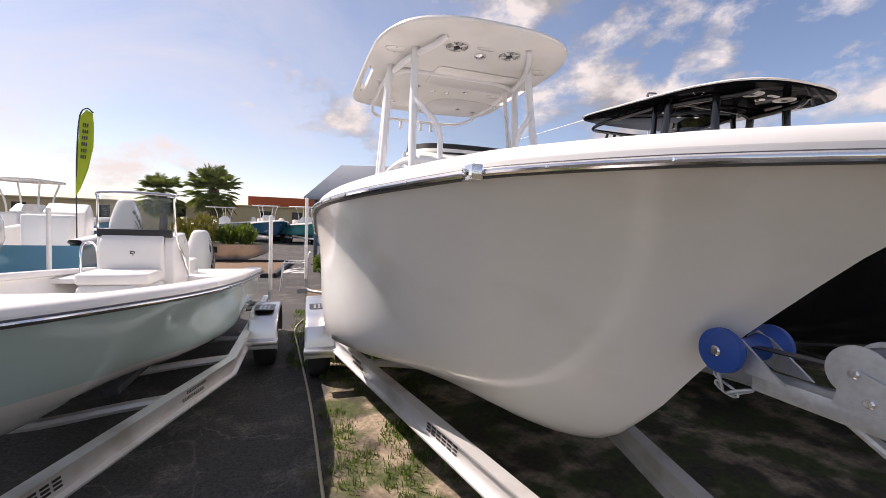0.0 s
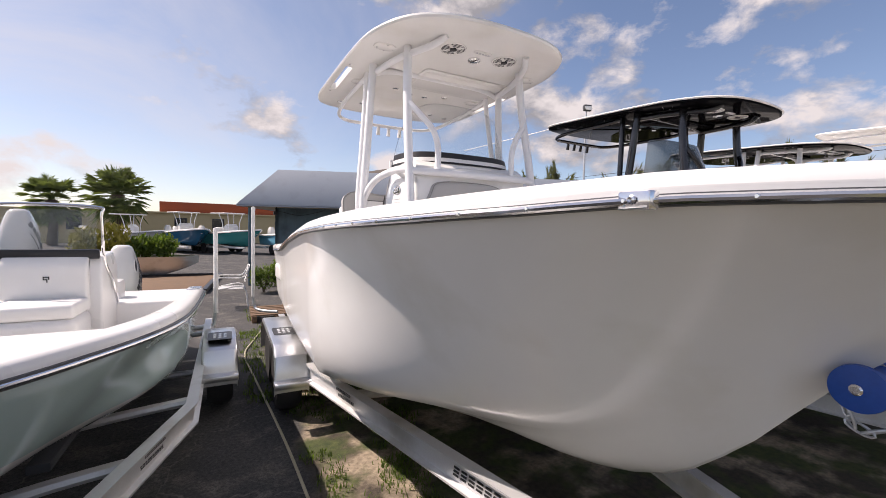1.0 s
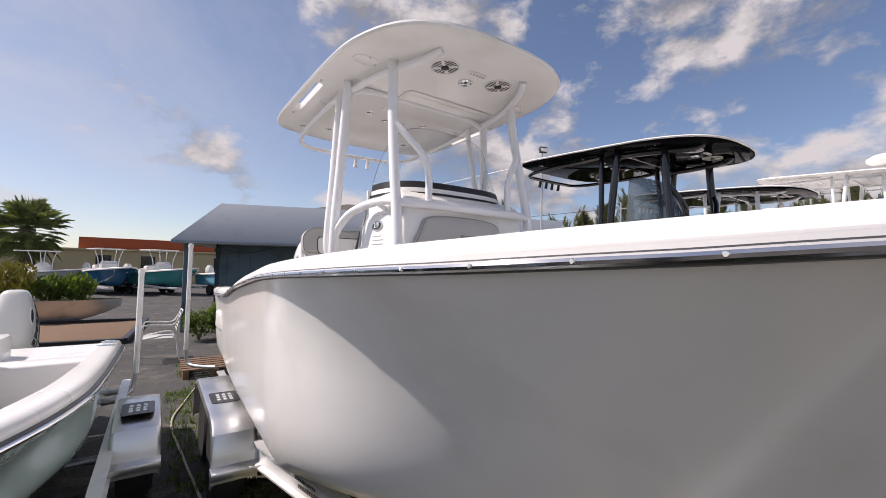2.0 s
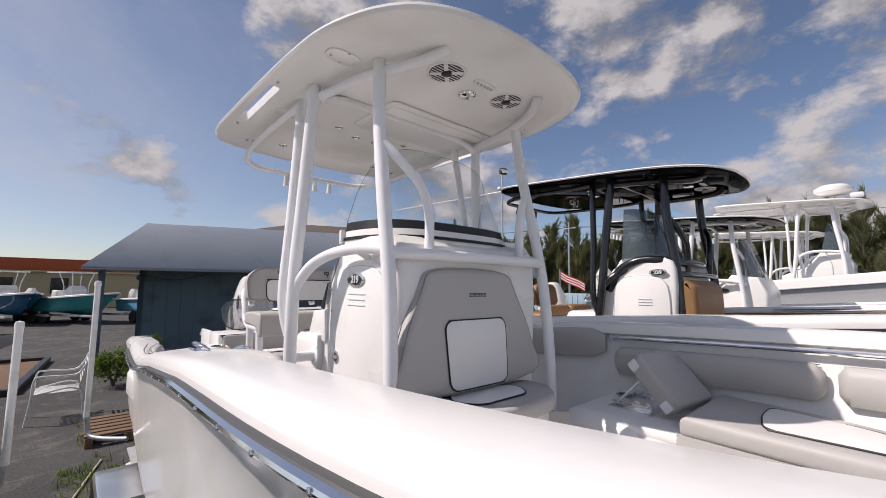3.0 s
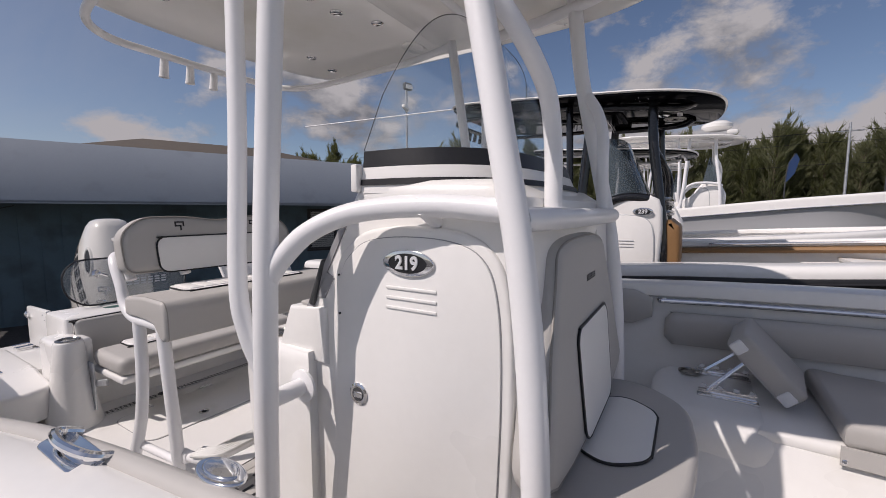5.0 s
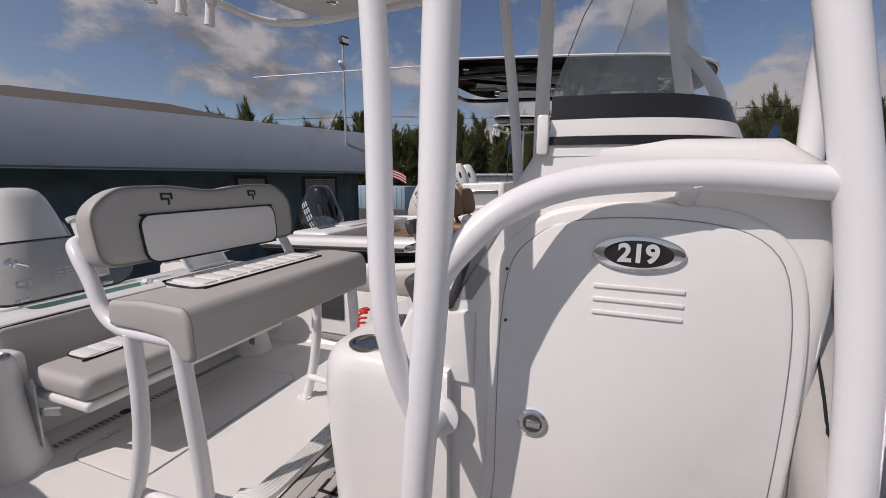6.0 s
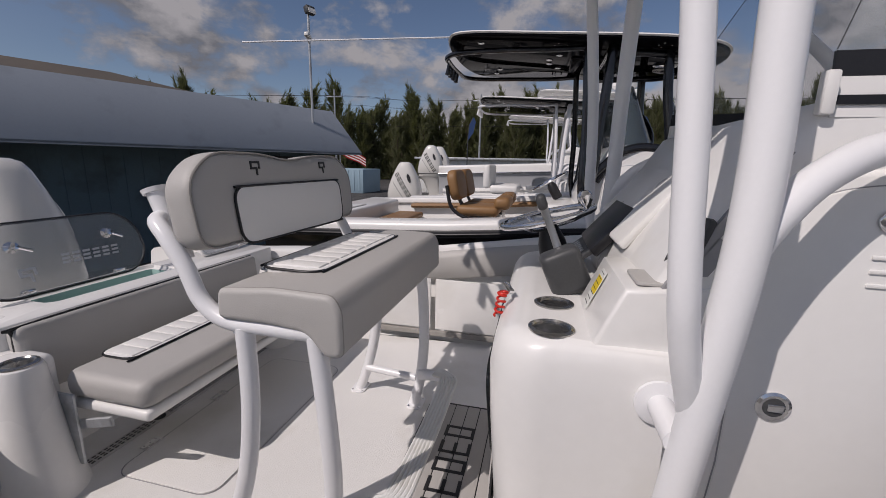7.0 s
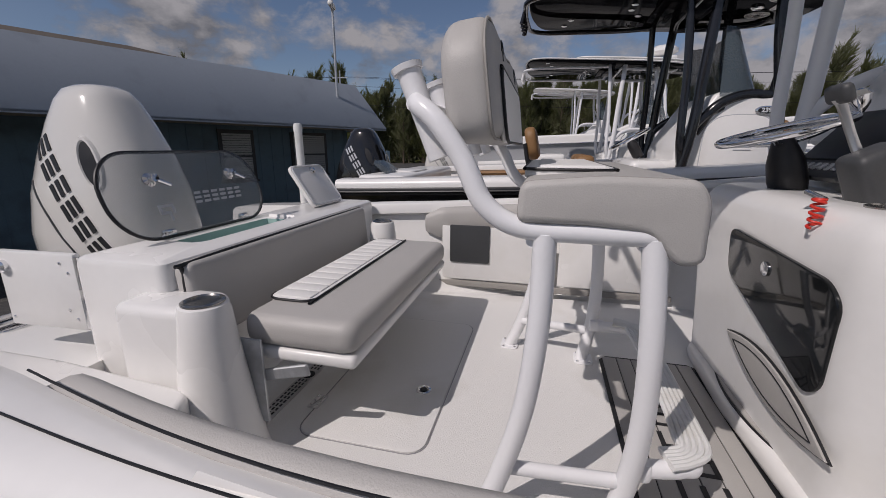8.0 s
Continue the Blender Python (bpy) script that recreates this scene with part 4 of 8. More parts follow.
# ---- T-top ----
TX = 1.46
HARD = smooth_outline([(TX, 3.52), (TX - 0.38, 3.555), (TX - 0.64, 3.70), (TX - 0.79, 3.99), (TX - 0.84, 4.38), (TX - 0.86, 5.25), (TX - 0.85, 5.66), (TX - 0.74, 5.86), (TX - 0.4, 5.95), (TX, 5.97), (TX + 0.4, 5.95), (TX + 0.74, 5.86), (TX + 0.85, 5.66), (TX + 0.86, 5.25), (TX + 0.84, 4.38), (TX + 0.79, 3.99), (TX + 0.64, 3.70), (TX + 0.38, 3.555)], 5)
TOPZ = 3.06


def t_top(dx, dy, dz, tube_mat, under, label, real):
    """A hard top on bent tubes, with its fittings; real: the one passed close by."""
    d = Vector((dx, dy, dz))
    M = Matrix.Translation(d)
    if not real:  # these tops dip a little towards the bow
        M = M @ Matrix.Translation((CX, 5.8, TOPZ)) @ Matrix.Rotation(math.radians(3.4), 4, "X") @ Matrix.Translation((-CX, -5.8, -TOPZ))
    top = thing("t_top", Vector((CX, 4.3, SOLE_Z)) + d, label, "boat T-top")
    shell = bmesh.new()
    rings = []
    for ins_, z in ((0.10, 0.0), (0.035, 0.004), (0.008, 0.014), (0.0, 0.028), (0.006, 0.044), (0.03, 0.054), (0.2, 0.066), (0.5, 0.074)):
        rings.append([M @ Vector((TX + (x - TX) * (1 - ins_ / 0.86), 4.71 + (y - 4.71) * (1 - ins_ / 1.26), TOPZ + z * (1.0 if under is GEL else 0.6))) for x, y in HARD])
    add_loft(shell, rings)
    hard = part("hardtop", shell, GEL, top, "white moulded hardtop")
    if real:
        for s in (-1, 1):
            cut(hard, slab(rounded(0.055, 0.60, 0.02, 3), TOPZ - 0.05, TOPZ + 0.2, 0, M @ Matrix.Translation((TX + s * 0.785, 4.96, 0))))
    if under is not GEL:
        part("hardtop_lining", slab([(TX + (x - TX) * 0.985, 4.71 + (y - 4.71) * 0.988) for x, y in HARD], TOPZ - 0.012, TOPZ + 0.012, 0.006, M), under, hard, "glossy black underside")
    for s in (-1, 1):
        X = lambda x: CX + s * (CX - x)  # noqa: E731
        if s < 0:
            X = lambda x: x  # noqa: E731
        runs = [
            ("front_leg", [(0.90, 3.83, 1.0), (0.90, 3.845, 1.6), (0.905, 3.88, 2.0), (0.912, 3.945, 2.35), (0.93, 4.02, 2.72), (0.945, 4.06, TOPZ + 0.005)], 0.031),
            ("rear_leg", [(0.79, 4.60, 1.0), (0.785, 4.578, 1.44), (0.77, 4.53, 2.0), (0.795, 4.525, 2.43), (0.83, 4.51, TOPZ + 0.005)], 0.032),
            ("rear_strut", [(0.785, 4.565, 1.70), (0.757, 4.60, 1.83), (0.75, 4.62, 1.98), (0.785, 4.645, 2.40), (0.845, 4.72, TOPZ + 0.005)], 0.024),
            ("side_arch", [(0.775, 4.53, 1.975), (0.79, 4.495, 2.03), (0.822, 4.42, 2.105), (0.868, 4.30, 2.155), (0.90, 4.10, 2.17), (0.922, 3.90, 2.155)], 0.027),
            ("shield_strut", [(1.12, 3.885, 2.14), (1.12, 3.89, 2.33), (1.08, 3.90, 2.45), (0.99, 3.94, 2.56), (0.935, 3.99, 2.64)], 0.022),
            ("roof_rail", [(0.85, 4.52, TOPZ - 0.055), (0.92, 4.16, TOPZ - 0.05), (1.04, 3.87, TOPZ - 0.045), (1.11, 3.76, TOPZ - 0.002)], 0.024),
            ("roof_rail", [(0.84, 4.70, TOPZ - 0.03), (0.82, 4.98, TOPZ - 0.055), (0.82, 5.40, TOPZ - 0.07), (0.86, 5.78, TOPZ - 0.09), (0.99, 5.94, TOPZ - 0.10), (1.20, 5.97, TOPZ - 0.10), (CX, 5.98, TOPZ - 0.10)], 0.018),
        ]
        for nm, pts, r in runs:
            pts = [M @ Vector((X(x), y, z)) for x, y, z in pts]
            part(nm, tube(pts, r * (1.25 if tube_mat is BLACKTUBE else 1.0), 16, 8), tube_mat, top)
        for bx, by, z in ((0.90, 3.83, 1.0), (0.79, 4.60, 1.0)):
            bm = bmesh.new()
            add_lathe(bm, [(0.06, 0), (0.06, 0.006), (0.035, 0.014), (0.033, 0.03)], M @ Matrix.Translation((X(bx), by, z)), 18)
            part("foot_flange", bm, tube_mat, top)
        part("standoff", tube([M @ Vector((X(0.785), 4.575, 1.63)), M @ Vector((X(0.92), 4.575, 1.63))], 0.026, 14, 1), tube_mat, top)
        part("standoff_flange", lathe([(0.05, 0), (0.05, 0.008), (0.03, 0.014)], M @ axis((X(0.918), 4.575, 1.63), (-1 if s < 0 else 1, 0, 0)), 20), tube_mat, top)
        part("console_bracket", tube([M @ Vector((X(0.885), 4.12, 2.165)), M @ Vector((X(0.955), 4.12, 2.13))], 0.018, 12, 1), tube_mat, top)
        for cx_, cy_ in ((0.80, 4.18), (0.855, 4.98)):
            pad_ = [(x * 1.25, y) for x, y in rounded(0.13, 0.11, 0.045, 4)]
            part("mount_pad", slab(pad_, -0.006, 0.004, 0.003, M @ Matrix.Translation((X(cx_), cy_ - 0.03, TOPZ)), 2), hard.data.materials[0] if under is GEL else under, top)
            for ex, ey in ((-0.06, 0), (0.06, 0), (0, -0.065), (0.0, 0.03)):
                bm = bmesh.new()
                disc_bolt(bm, M @ Vector((X(cx_) + ex, cy_ - 0.03 + ey, TOPZ - 0.012)), (0, 0, -1), 0.006, 0.006)
                part("pad_bolt", bm, CHROME, top)
        # bolts by the hand slot in the edge of the hardtop
        for y in (4.60, 5.32):
            bm = bmesh.new()
            disc_bolt(bm, M @ Vector((X(0.665), y, TOPZ + 0.002)), (0, 0, -1), 0.009, 0.01)
            part("handle_bolt", bm, CHROME, top)
        # spreader lights let into the rear
        for x, y in ((0.83, 5.61), (1.05, 5.55), (1.19, 4.93), (1.37, 5.02)):
            part("deck_light", lathe([(0.03, 0.004), (0.03, -0.004), (0.024, -0.007), (0.012, -0.004), (0.001, -0.004)], M @ Matrix.Translation((X(x), y, TOPZ - (0.0 if under is GEL else 0.012))), 18), CHROME, top)
    part("front_crossbar", tube([M @ Vector((0.922, 3.895, 2.14)), M @ Vector((1.05, 3.86, 2.14)), M @ Vector((CX, 3.845, 2.14)), M @ Vector((2 * CX - 1.05, 3.86, 2.14)), M @ Vector((2 * CX - 0.922, 3.895, 2.14))], 0.026, 16, 6), tube_mat, top)
    part("roof_crossbar", tube([M @ Vector((0.85, 4.50, TOPZ - 0.07)), M @ Vector((0.95, 4.515, TOPZ - 0.03)), M @ Vector((1.10, 4.52, TOPZ - 0.012)), M @ Vector((CX, 4.52, TOPZ - 0.010)), M @ Vector((2 * CX - 1.10, 4.52, TOPZ - 0.012)), M @ Vector((2 * CX - 0.95, 4.515, TOPZ - 0.03)), M @ Vector((2 * CX - 0.85, 4.50, TOPZ - 0.07))], 0.022, 14, 6), tube_mat, top)
    for x in (1.25, 1.38, 1.51, 1.65):
        bm = tube([M @ Vector((x, 5.98, TOPZ - 0.085)), M @ Vector((x, 5.995, TOPZ - 0.195))], [0.018, 0.022], 14, 1)
        add_lathe(bm, [(0.023, 0), (0.024, 0.012), (0.017, 0.014), (0.015, -0.01), (0.001, -0.01)], M @ axis((x, 5.995, TOPZ - 0.193), (0, 0.13, -0.99)), 14)
        part("rod_holder", bm, tube_mat, top)
    zu = TOPZ - (0.0 if under is GEL else 0.012)
    box_plan = rounded(0.86, 0.48, 0.05, 4)
    radio = part("radio_box", slab(box_plan, -0.012, 0.0, 0.008, M @ Matrix.Translation((1.655, 4.58, zu))), GEL if under is GEL else under, top, "shallow electronics box under the hardtop")
    part("box_door", slab(rounded(0.80, 0.38, 0.03, 3), -0.015, -0.010, 0.002, M @ Matrix.Translation((1.655, 4.58, zu))), GEL if under is GEL else under, radio)
    for y in (4.352, 4.808):
        part("box_slot", box2(M @ Vector((1.29, y - 0.003, zu - 0.009)), M @ Vector((2.02, y + 0.003, zu + 0.002))), BLACK, radio)
    for sx in (1.245, 1.703):
        sp = bmesh.new()
        c = M @ Matrix.Translation((sx, 3.92, zu))
        add_loft(sp, [[c @ Vector((r * math.cos(a), r * math.sin(a), h)) for a in np.linspace(0, 2 * math.pi, 33)[:-1]] for r, h in ((0.098, 0.002), (0.098, -0.005), (0.091, -0.008), (0.087, -0.006), (0.086, -0.001))], True, False)
        speaker = part("speaker", sp, GEL, top, "white round loudspeaker with slotted grille")
        part("speaker_cone", lathe([(0.086, -0.003), (0.086, -0.0055), (0.001, -0.0055)], c, 28), BLACK, speaker)
        bm = bmesh.new()
        for k in range(9):
            o = (k - 4) * 0.018
            half_ = math.sqrt(max(0.0, 0.083 ** 2 - o * o))
            add_box(bm, c @ Vector((0, o, -0.0062)), (2 * half_, 0.0045, 0.002))
        for q in range(2):
            mq = c @ Matrix.Rotation(q * math.pi / 2 + math.pi / 4, 4, "Z")
            add_box(bm, mq @ Vector((0, 0, -0.0068)), (0.168, 0.021, 0.003), 0, 1, mq.to_3x3())
        part("speaker_grille", bm, GEL, speaker)
        part("speaker_centre", lathe([(0.026, -0.003), (0.026, -0.013), (0.018, -0.016), (0.001, -0.016)], c, 20), BLACK, speaker)
    part("dome_light", lathe([(0.05, 0.0), (0.05, -0.008), (0.042, -0.016), (0.036, -0.012), (0.001, -0.016)], M @ Matrix.Translation((1.482, 4.01, zu)), 26), CHROME, top, "round chrome dome light")
    sw = part("switch_plate", slab(rounded(0.15, 0.045, 0.022, 4), -0.008, 0.001, 0.003, M @ Matrix.Translation((1.475, 3.875, zu))), GEL, top)
    for k in range(5):
        part("push_button", lathe([(0.007, 0), (0.007, -0.012), (0.005, -0.014), (0.0005, -0.014)], M @ Matrix.Translation((1.425 + 0.025 * k, 3.875, zu)), 10), GREYGEL, sw)
    return top


t_top(0, 0, 0, POWDER, GEL, "white T-top with white tubes and a moulded hardtop", True)

# ---- leaning post ----
LX = 1.325


def rounded_bar(x0, x1, prof, r, name, mat, parent, label=""):
    """A padded bar across the boat: a side outline in y and z carried from x0 to x1."""
    return part(name, slab(prof, x0, x1, r, SIDE, 5), mat, parent, label)


def leaning_post():
    post = thing("leaning_post", (LX, 5.5, SOLE_Z), "white tube leaning post with a grey and white padded seat", "boat seat")
    for s in (-1, 1):
        X = lambda x: LX + s * (LX - x) if s > 0 else x  # noqa: E731
        part("rear_leg", tube([(X(0.865), 5.645, SOLE_Z), (X(0.879), 5.597, 1.13), (X(0.89), 5.553, 1.30), (X(0.894), 5.532, 1.50), (X(0.893), 5.53, 1.70)], 0.024, 14, 6), POWDER, post)
        part("front_leg", tube([(X(0.925), 5.345, SOLE_Z), (X(0.914), 5.318, 1.13), (X(0.902), 5.305, 1.30), (X(0.894), 5.312, 1.50), (X(0.892), 5.33, 1.70)], 0.024, 14, 6), POWDER, post)
        part("seat_rail", tube([(X(0.892), 5.30, 1.705), (X(0.892), 5.45, 1.705), (X(0.893), 5.58, 1.71), (X(0.895), 5.655, 1.755), (X(0.90), 5.70, 1.84), (X(0.905), 5.755, 1.915), (X(0.925), 5.80, 1.95), (X(0.98), 5.815, 1.955)], 0.022, 14, 6), POWDER, post)
        part("side_brace", tube([(X(0.895), 5.595, 1.135), (X(0.918), 5.335, 1.13)], 0.017, 12, 1), POWDER, post)
        for x, y in ((0.865, 5.645), (0.925, 5.335)):
            part("foot_plate", slab(rounded(0.10, 0.075, 0.02, 3), 0, 0.007, 0.002, Matrix.Translation((X(x), y, SOLE_Z))), POWDER, post)
            for ex in (-0.037, 0.037):
                for ey in (-0.024, 0.024):
                    part("plate_bolt", disc_bolt(bmesh.new(), (X(x) + ex, y + ey, SOLE_Z + 0.006), (0, 0, 1), 0.006, 0.005), CHROME, post)
        part("rest_bracket", box((X(0.93), 5.295, 1.16), (0.035, 0.06, 0.05), 0.012, 2), POWDER, post)
    part("foot_rest", tube([(0.935, 5.29, 1.16), (0.95, 5.20, 1.165), (1.0, 5.165, 1.165), (LX, 5.155, 1.165), (2 * LX - 1.0, 5.165, 1.165), (2 * LX - 0.95, 5.20, 1.165), (2 * LX - 0.935, 5.29, 1.16)], 0.021, 12, 6), POWDER, post, "white foot rest tube")
    tread = [(0.945, 5.235), (0.965, 5.19), (1.01, 5.165), (1.12, 5.158), (LX, 5.155), (2 * LX - 1.12, 5.158), (2 * LX - 1.01, 5.165), (2 * LX - 0.965, 5.19), (2 * LX - 0.945, 5.235)]
    for k in range(6):
        o = -0.03 + 0.012 * k
        rib = [((x - LX) * (1 - o / 0.42) + LX, y + o * (0.2 if abs(x - LX) > 0.33 else 1.0), 1.188) for x, y in tread]
        part("tread_rib", tube(rib, 0.0075, 8, 4), PVC, post, "ribbed plastic foot tread")
    part("cross_tube", tube([(0.893, 5.55, 1.685), (2 * LX - 0.893, 5.55, 1.685)], 0.018, 12, 1), POWDER, post)
    part("cross_tube", tube([(0.893, 5.34, 1.685), (2 * LX - 0.893, 5.34, 1.685)], 0.018, 12, 1), POWDER, post)
    prof = soft([(5.588, 1.722), (5.583, 1.803), (5.43, 1.816), (5.272, 1.812), (5.250, 1.775), (5.248, 1.66), (5.292, 1.652), (5.345, 1.712), (5.45, 1.722)], 0.022, 4)
    rounded_bar(0.865, 2 * LX - 0.865, prof, 0.016, "seat_cushion", VINYL, post, "thick grey vinyl seat cushion")
    ins = soft([(LX + 0.30, 5.585), (LX - 0.30, 5.585), (LX - 0.31, 5.385), (LX + 0.31, 5.385)], 0.06)
    insert = part("seat_insert", slab(ins, 1.795, 1.822, 0.006), VINYLW, post, "ribbed white vinyl insert")
    for k in range(9):
        part("insert_rib", box((LX - 0.25 + 0.0625 * k, 5.48, 1.821), (0.056, 0.15, 0.012), 0.005, 2), VINYLW, insert)
    piping(outline_line(ins, Matrix(), 1.818) + [Vector((*ins[0], 1.818))], post)
    RM = frame_axes((LX, 5.675, 1.875), (1, 0, 0), (0, 0.12, 0.99))
    w = 0.425
    line = soft([(-w, 0.0), (-w - 0.008, 0.185), (-w + 0.085, 0.257), (-0.15, 0.257), (0, 0.235), (0.15, 0.257), (w - 0.085, 0.257), (w + 0.008, 0.185), (w, 0.0)], 0.06, 5)
    cushion("backrest", line, -0.06, 0.045, 0.035, VINYL, RM, post, "grey vinyl backrest with a double hump")
    ins = soft([(-0.295, -0.005), (-0.30, 0.158), (0.30, 0.158), (0.295, -0.005)], 0.05)
    part("back_insert", slab(ins, 0.035, 0.053, 0.006, RM), VINYLW, post, "white vinyl insert")
    piping(outline_line(ins, RM, 0.05) + [RM @ Vector((*ins[0], 0.05))], post)
    for sx in (0.878, 2 * LX - 0.878):
        part("seam", tube([(sx, y, z) for y, z in inset(prof, 0.003) + inset(prof, 0.003)[:1]], 0.0035, 6, 1), SEAM, post, "grey stitched edge seam")
    part("seam", tube([RM @ Vector((x, y, 0.033)) for x, y in inset(line, 0.004) + inset(line, 0.004)[:1]], 0.0035, 6, 1), SEAM, post)
    for x in (-0.19, 0.19):
        part("brand_mark", monogram(0.042, RM @ Matrix.Translation((x, 0.208, 0.0455))), BLACK, post)
    for k in range(4):
        x = LX - 0.36 + 0.24 * k
        bm = tube([(x, 5.765, 1.84), (x, 5.835, 2.025)], [0.024, 0.027], 16, 1)
        add_lathe(bm, [(0.033, 0), (0.035, 0.012), (0.026, 0.014), (0.022, -0.02), (0.001, -0.02)], axis((x, 5.835, 2.02), (0, 0.35, 0.94)), 18)
        part("rod_holder", bm, POWDER, post, "white rod holder tube")
    part("holder_bar", tube([(LX - 0.40, 5.812, 1.952), (LX + 0.40, 5.812, 1.952)], 0.016, 10, 1), POWDER, post)
    post.location += Vector((-0.01, 0.02, 0.0))
    return post


leaning_post()

# ---- transom ----
transom = thing("transom_unit", (CX, 6.68, SOLE_Z), "white moulded transom box with a teal lined livewell", "boat transom")
TB = rounded(1.46, 0.33, 0.03, 3)
oval = []
for i, (x, y) in enumerate(TB):
    a = math.atan2(y * 4.0, x)
    oval.append((0.33 * math.copysign(abs(math.cos(a)) ** 0.85, math.cos(a)) - 0.20, 0.105 * math.copysign(abs(math.sin(a)) ** 0.9, math.sin(a)) + 0.03))
C = Matrix.Translation((1.655, 6.735, 0))
rings = [[C @ Vector((x, y, z)) for x, y in o] for o, z in ((TB, 0.99), (TB, 1.525), (inset(TB, 0.006), 1.542), (inset(TB, 0.022), 1.55))]
rings += [[C @ Vector((x, y, z)) for x, y in o] for o, z in ((inset(oval, -0.02), 1.55), (inset(oval, -0.012), 1.537), (oval, 1.532))]
bm = bmesh.new()
add_loft(bm, rings, True, False)
part("transom_box", bm, LINER, transom)
bm = bmesh.new()
add_loft(bm, [[C @ Vector((x, y, z)) for x, y in oval] for z in (1.532, 1.24)], True, False)
vs = [bm.verts.new(C @ Vector((x, y, 1.24))) for x, y in oval]
bm.faces.new(vs)
part("livewell", bm, WELL, transom, "pale teal livewell basin")
part("livewell_water", slab([(x, y) for x, y in inset(oval, 0.002)], 1.465, 1.467, 0, C), ACRYLIC, transom)
LIDM = frame_axes((1.36, 6.80, 1.562), (1, 0.0, 0), (0, 0.34, 0.94))
lid = part("livewell_lid", slab(rounded(0.70, 0.30, 0.135, 8), -0.006, 0.006, 0.002, LIDM @ Matrix.Translation((0, 0.15, 0))), LIDGLASS, transom, "open clear acrylic livewell lid")
part("lid_edge", tube([LIDM @ Vector((x, y + 0.15, 0)) for x, y in rounded(0.70, 0.30, 0.135, 8) + rounded(0.70, 0.30, 0.135, 8)[:1]], 0.006, 8, 1), PIPING, lid, "black lid edge seal")
for x in (-0.18, 0.185):
    kn = lathe([(0.022, 0), (0.024, 0.006), (0.012, 0.012), (0.010, 0.03), (0.014, 0.034), (0.001, 0.036)], LIDM @ Matrix.Translation((x, 0.20, 0.006)), 18)
    add_tube(kn, [LIDM @ Vector((x, 0.20, 0.03)), LIDM @ Vector((x + 0.05, 0.17, 0.036))], 0.007, 8, 1)
    part("lid_latch", kn, CHROME, lid, "chrome lid latch")
    part("lid_hinge", box(LIDM @ Vector((x, 0.012, -0.004)), (0.05, 0.02, 0.03), 0.006), CHROME, lid)
part("brand_band", bars(6, 0.03, 0.045, 0.012, 0.001, LIDM @ Matrix.Translation((0.09, 0.12, 0.007))), GREYGEL, lid)
part("maker_mark", monogram(0.06, LIDM @ Matrix.Translation((-0.16, 0.08, 0.0075))), GREYGEL, lid)
# small hatch with its lid up
HM = frame_axes((2.12, 6.72, 1.555), (0.93, 0.0, 0.0), (0.12, 0.55, 0.83))
hatch_lid = part("bait_hatch_lid", slab(rounded(0.32, 0.25, 0.035, 4), -0.012, 0.008, 0.004, HM @ Matrix.Translation((0, 0.125, 0))), LINER, transom, "white hatch lid standing open")
part("hatch_rim", tube([HM @ Vector((x * 0.93, y * 0.93 + 0.125, 0.009)) for x, y in rounded(0.32, 0.25, 0.035, 4) + rounded(0.32, 0.25, 0.035, 4)[:1]], 0.005, 6, 1), GREYGEL, hatch_lid)
part("hatch_latch", lathe([(0.02, 0), (0.02, 0.01), (0.008, 0.02), (0.001, 0.02)], HM @ Matrix.Translation((0.02, 0.21, 0.008)), 16), CHROME, hatch_lid)
for x, sx in ((0.89, -1), (2.135, 1)):
    bm = lathe([(0.125, SOLE_Z), (0.104, 1.12), (0.087, 1.25), (0.072, 1.38), (0.066, 1.445), (0.060, 1.463), (0.052, 1.468), (0.001, 1.468)], Matrix.Translation((x, 6.41, 0)), 30)
    add_box(bm, (x, 6.50, 1.23), (0.135, 0.17, 0.462), 0.03, 2)
    t_ = part("cup_tower", bm, LINER, transom)
    cut(t_, lathe([(0.0445, -0.105), (0.0445, 0.03)], Matrix.Translation((x, 6.41, 1.468)), 28))
    cup_holder((x, 6.41, 1.468), t_)
part("corner_step", slab(soft([(0.34, 6.40), (0.70, 6.365), (0.82, 6.41), (0.86, 6.90), (0.86, 7.44), (0.42, 7.44), (0.32, 6.86)][::-1], 0.05), 1.08, 1.252, 0.02), LINER, transom, "white moulded step at the transom")
for y in (7.42, 7.50):
    part("ladder_rung", tube([(0.90, y, 1.235), (1.08, y, 1.235)], 0.011, 10, 1), CHROME, transom, "stainless boarding ladder folded on the platform")
part("ladder_plate", slab(rounded(0.10, 0.16, 0.02, 3), 1.215, 1.224, 0.002, Matrix.Translation((1.03, 7.46, 0))), CHROME, transom)
part("tower_skirt", box2((0.832, 6.41, SOLE_Z), (1.0, 6.66, 1.462), 0.03, 4), LINER, transom)
part("sill_hinge", box((0.70, 6.86, 1.255), (0.045, 0.06, 0.008), 0.002), CHROME, transom)
gate = part("transom_door", box((0.945, 7.065, 1.425), (0.028, 0.30, 0.25), 0.01, 2, turn(0, 0, 3)), LINER, transom, "small white transom door standing open")
part("door_latch", lathe([(0.02, 0), (0.02, 0.012), (0.008, 0.02), (0.001, 0.02)], axis((0.925, 7.185, 1.50), (-1, -0.05, 0)), 16), CHROME, gate)
for z in (1.36, 1.49):
    part("door_hinge", lathe([(0.008, -0.05), (0.008, 0.05)], Matrix.Translation((0.945, 6.91, z)), 10), CHROME, gate, "stainless door hinge")
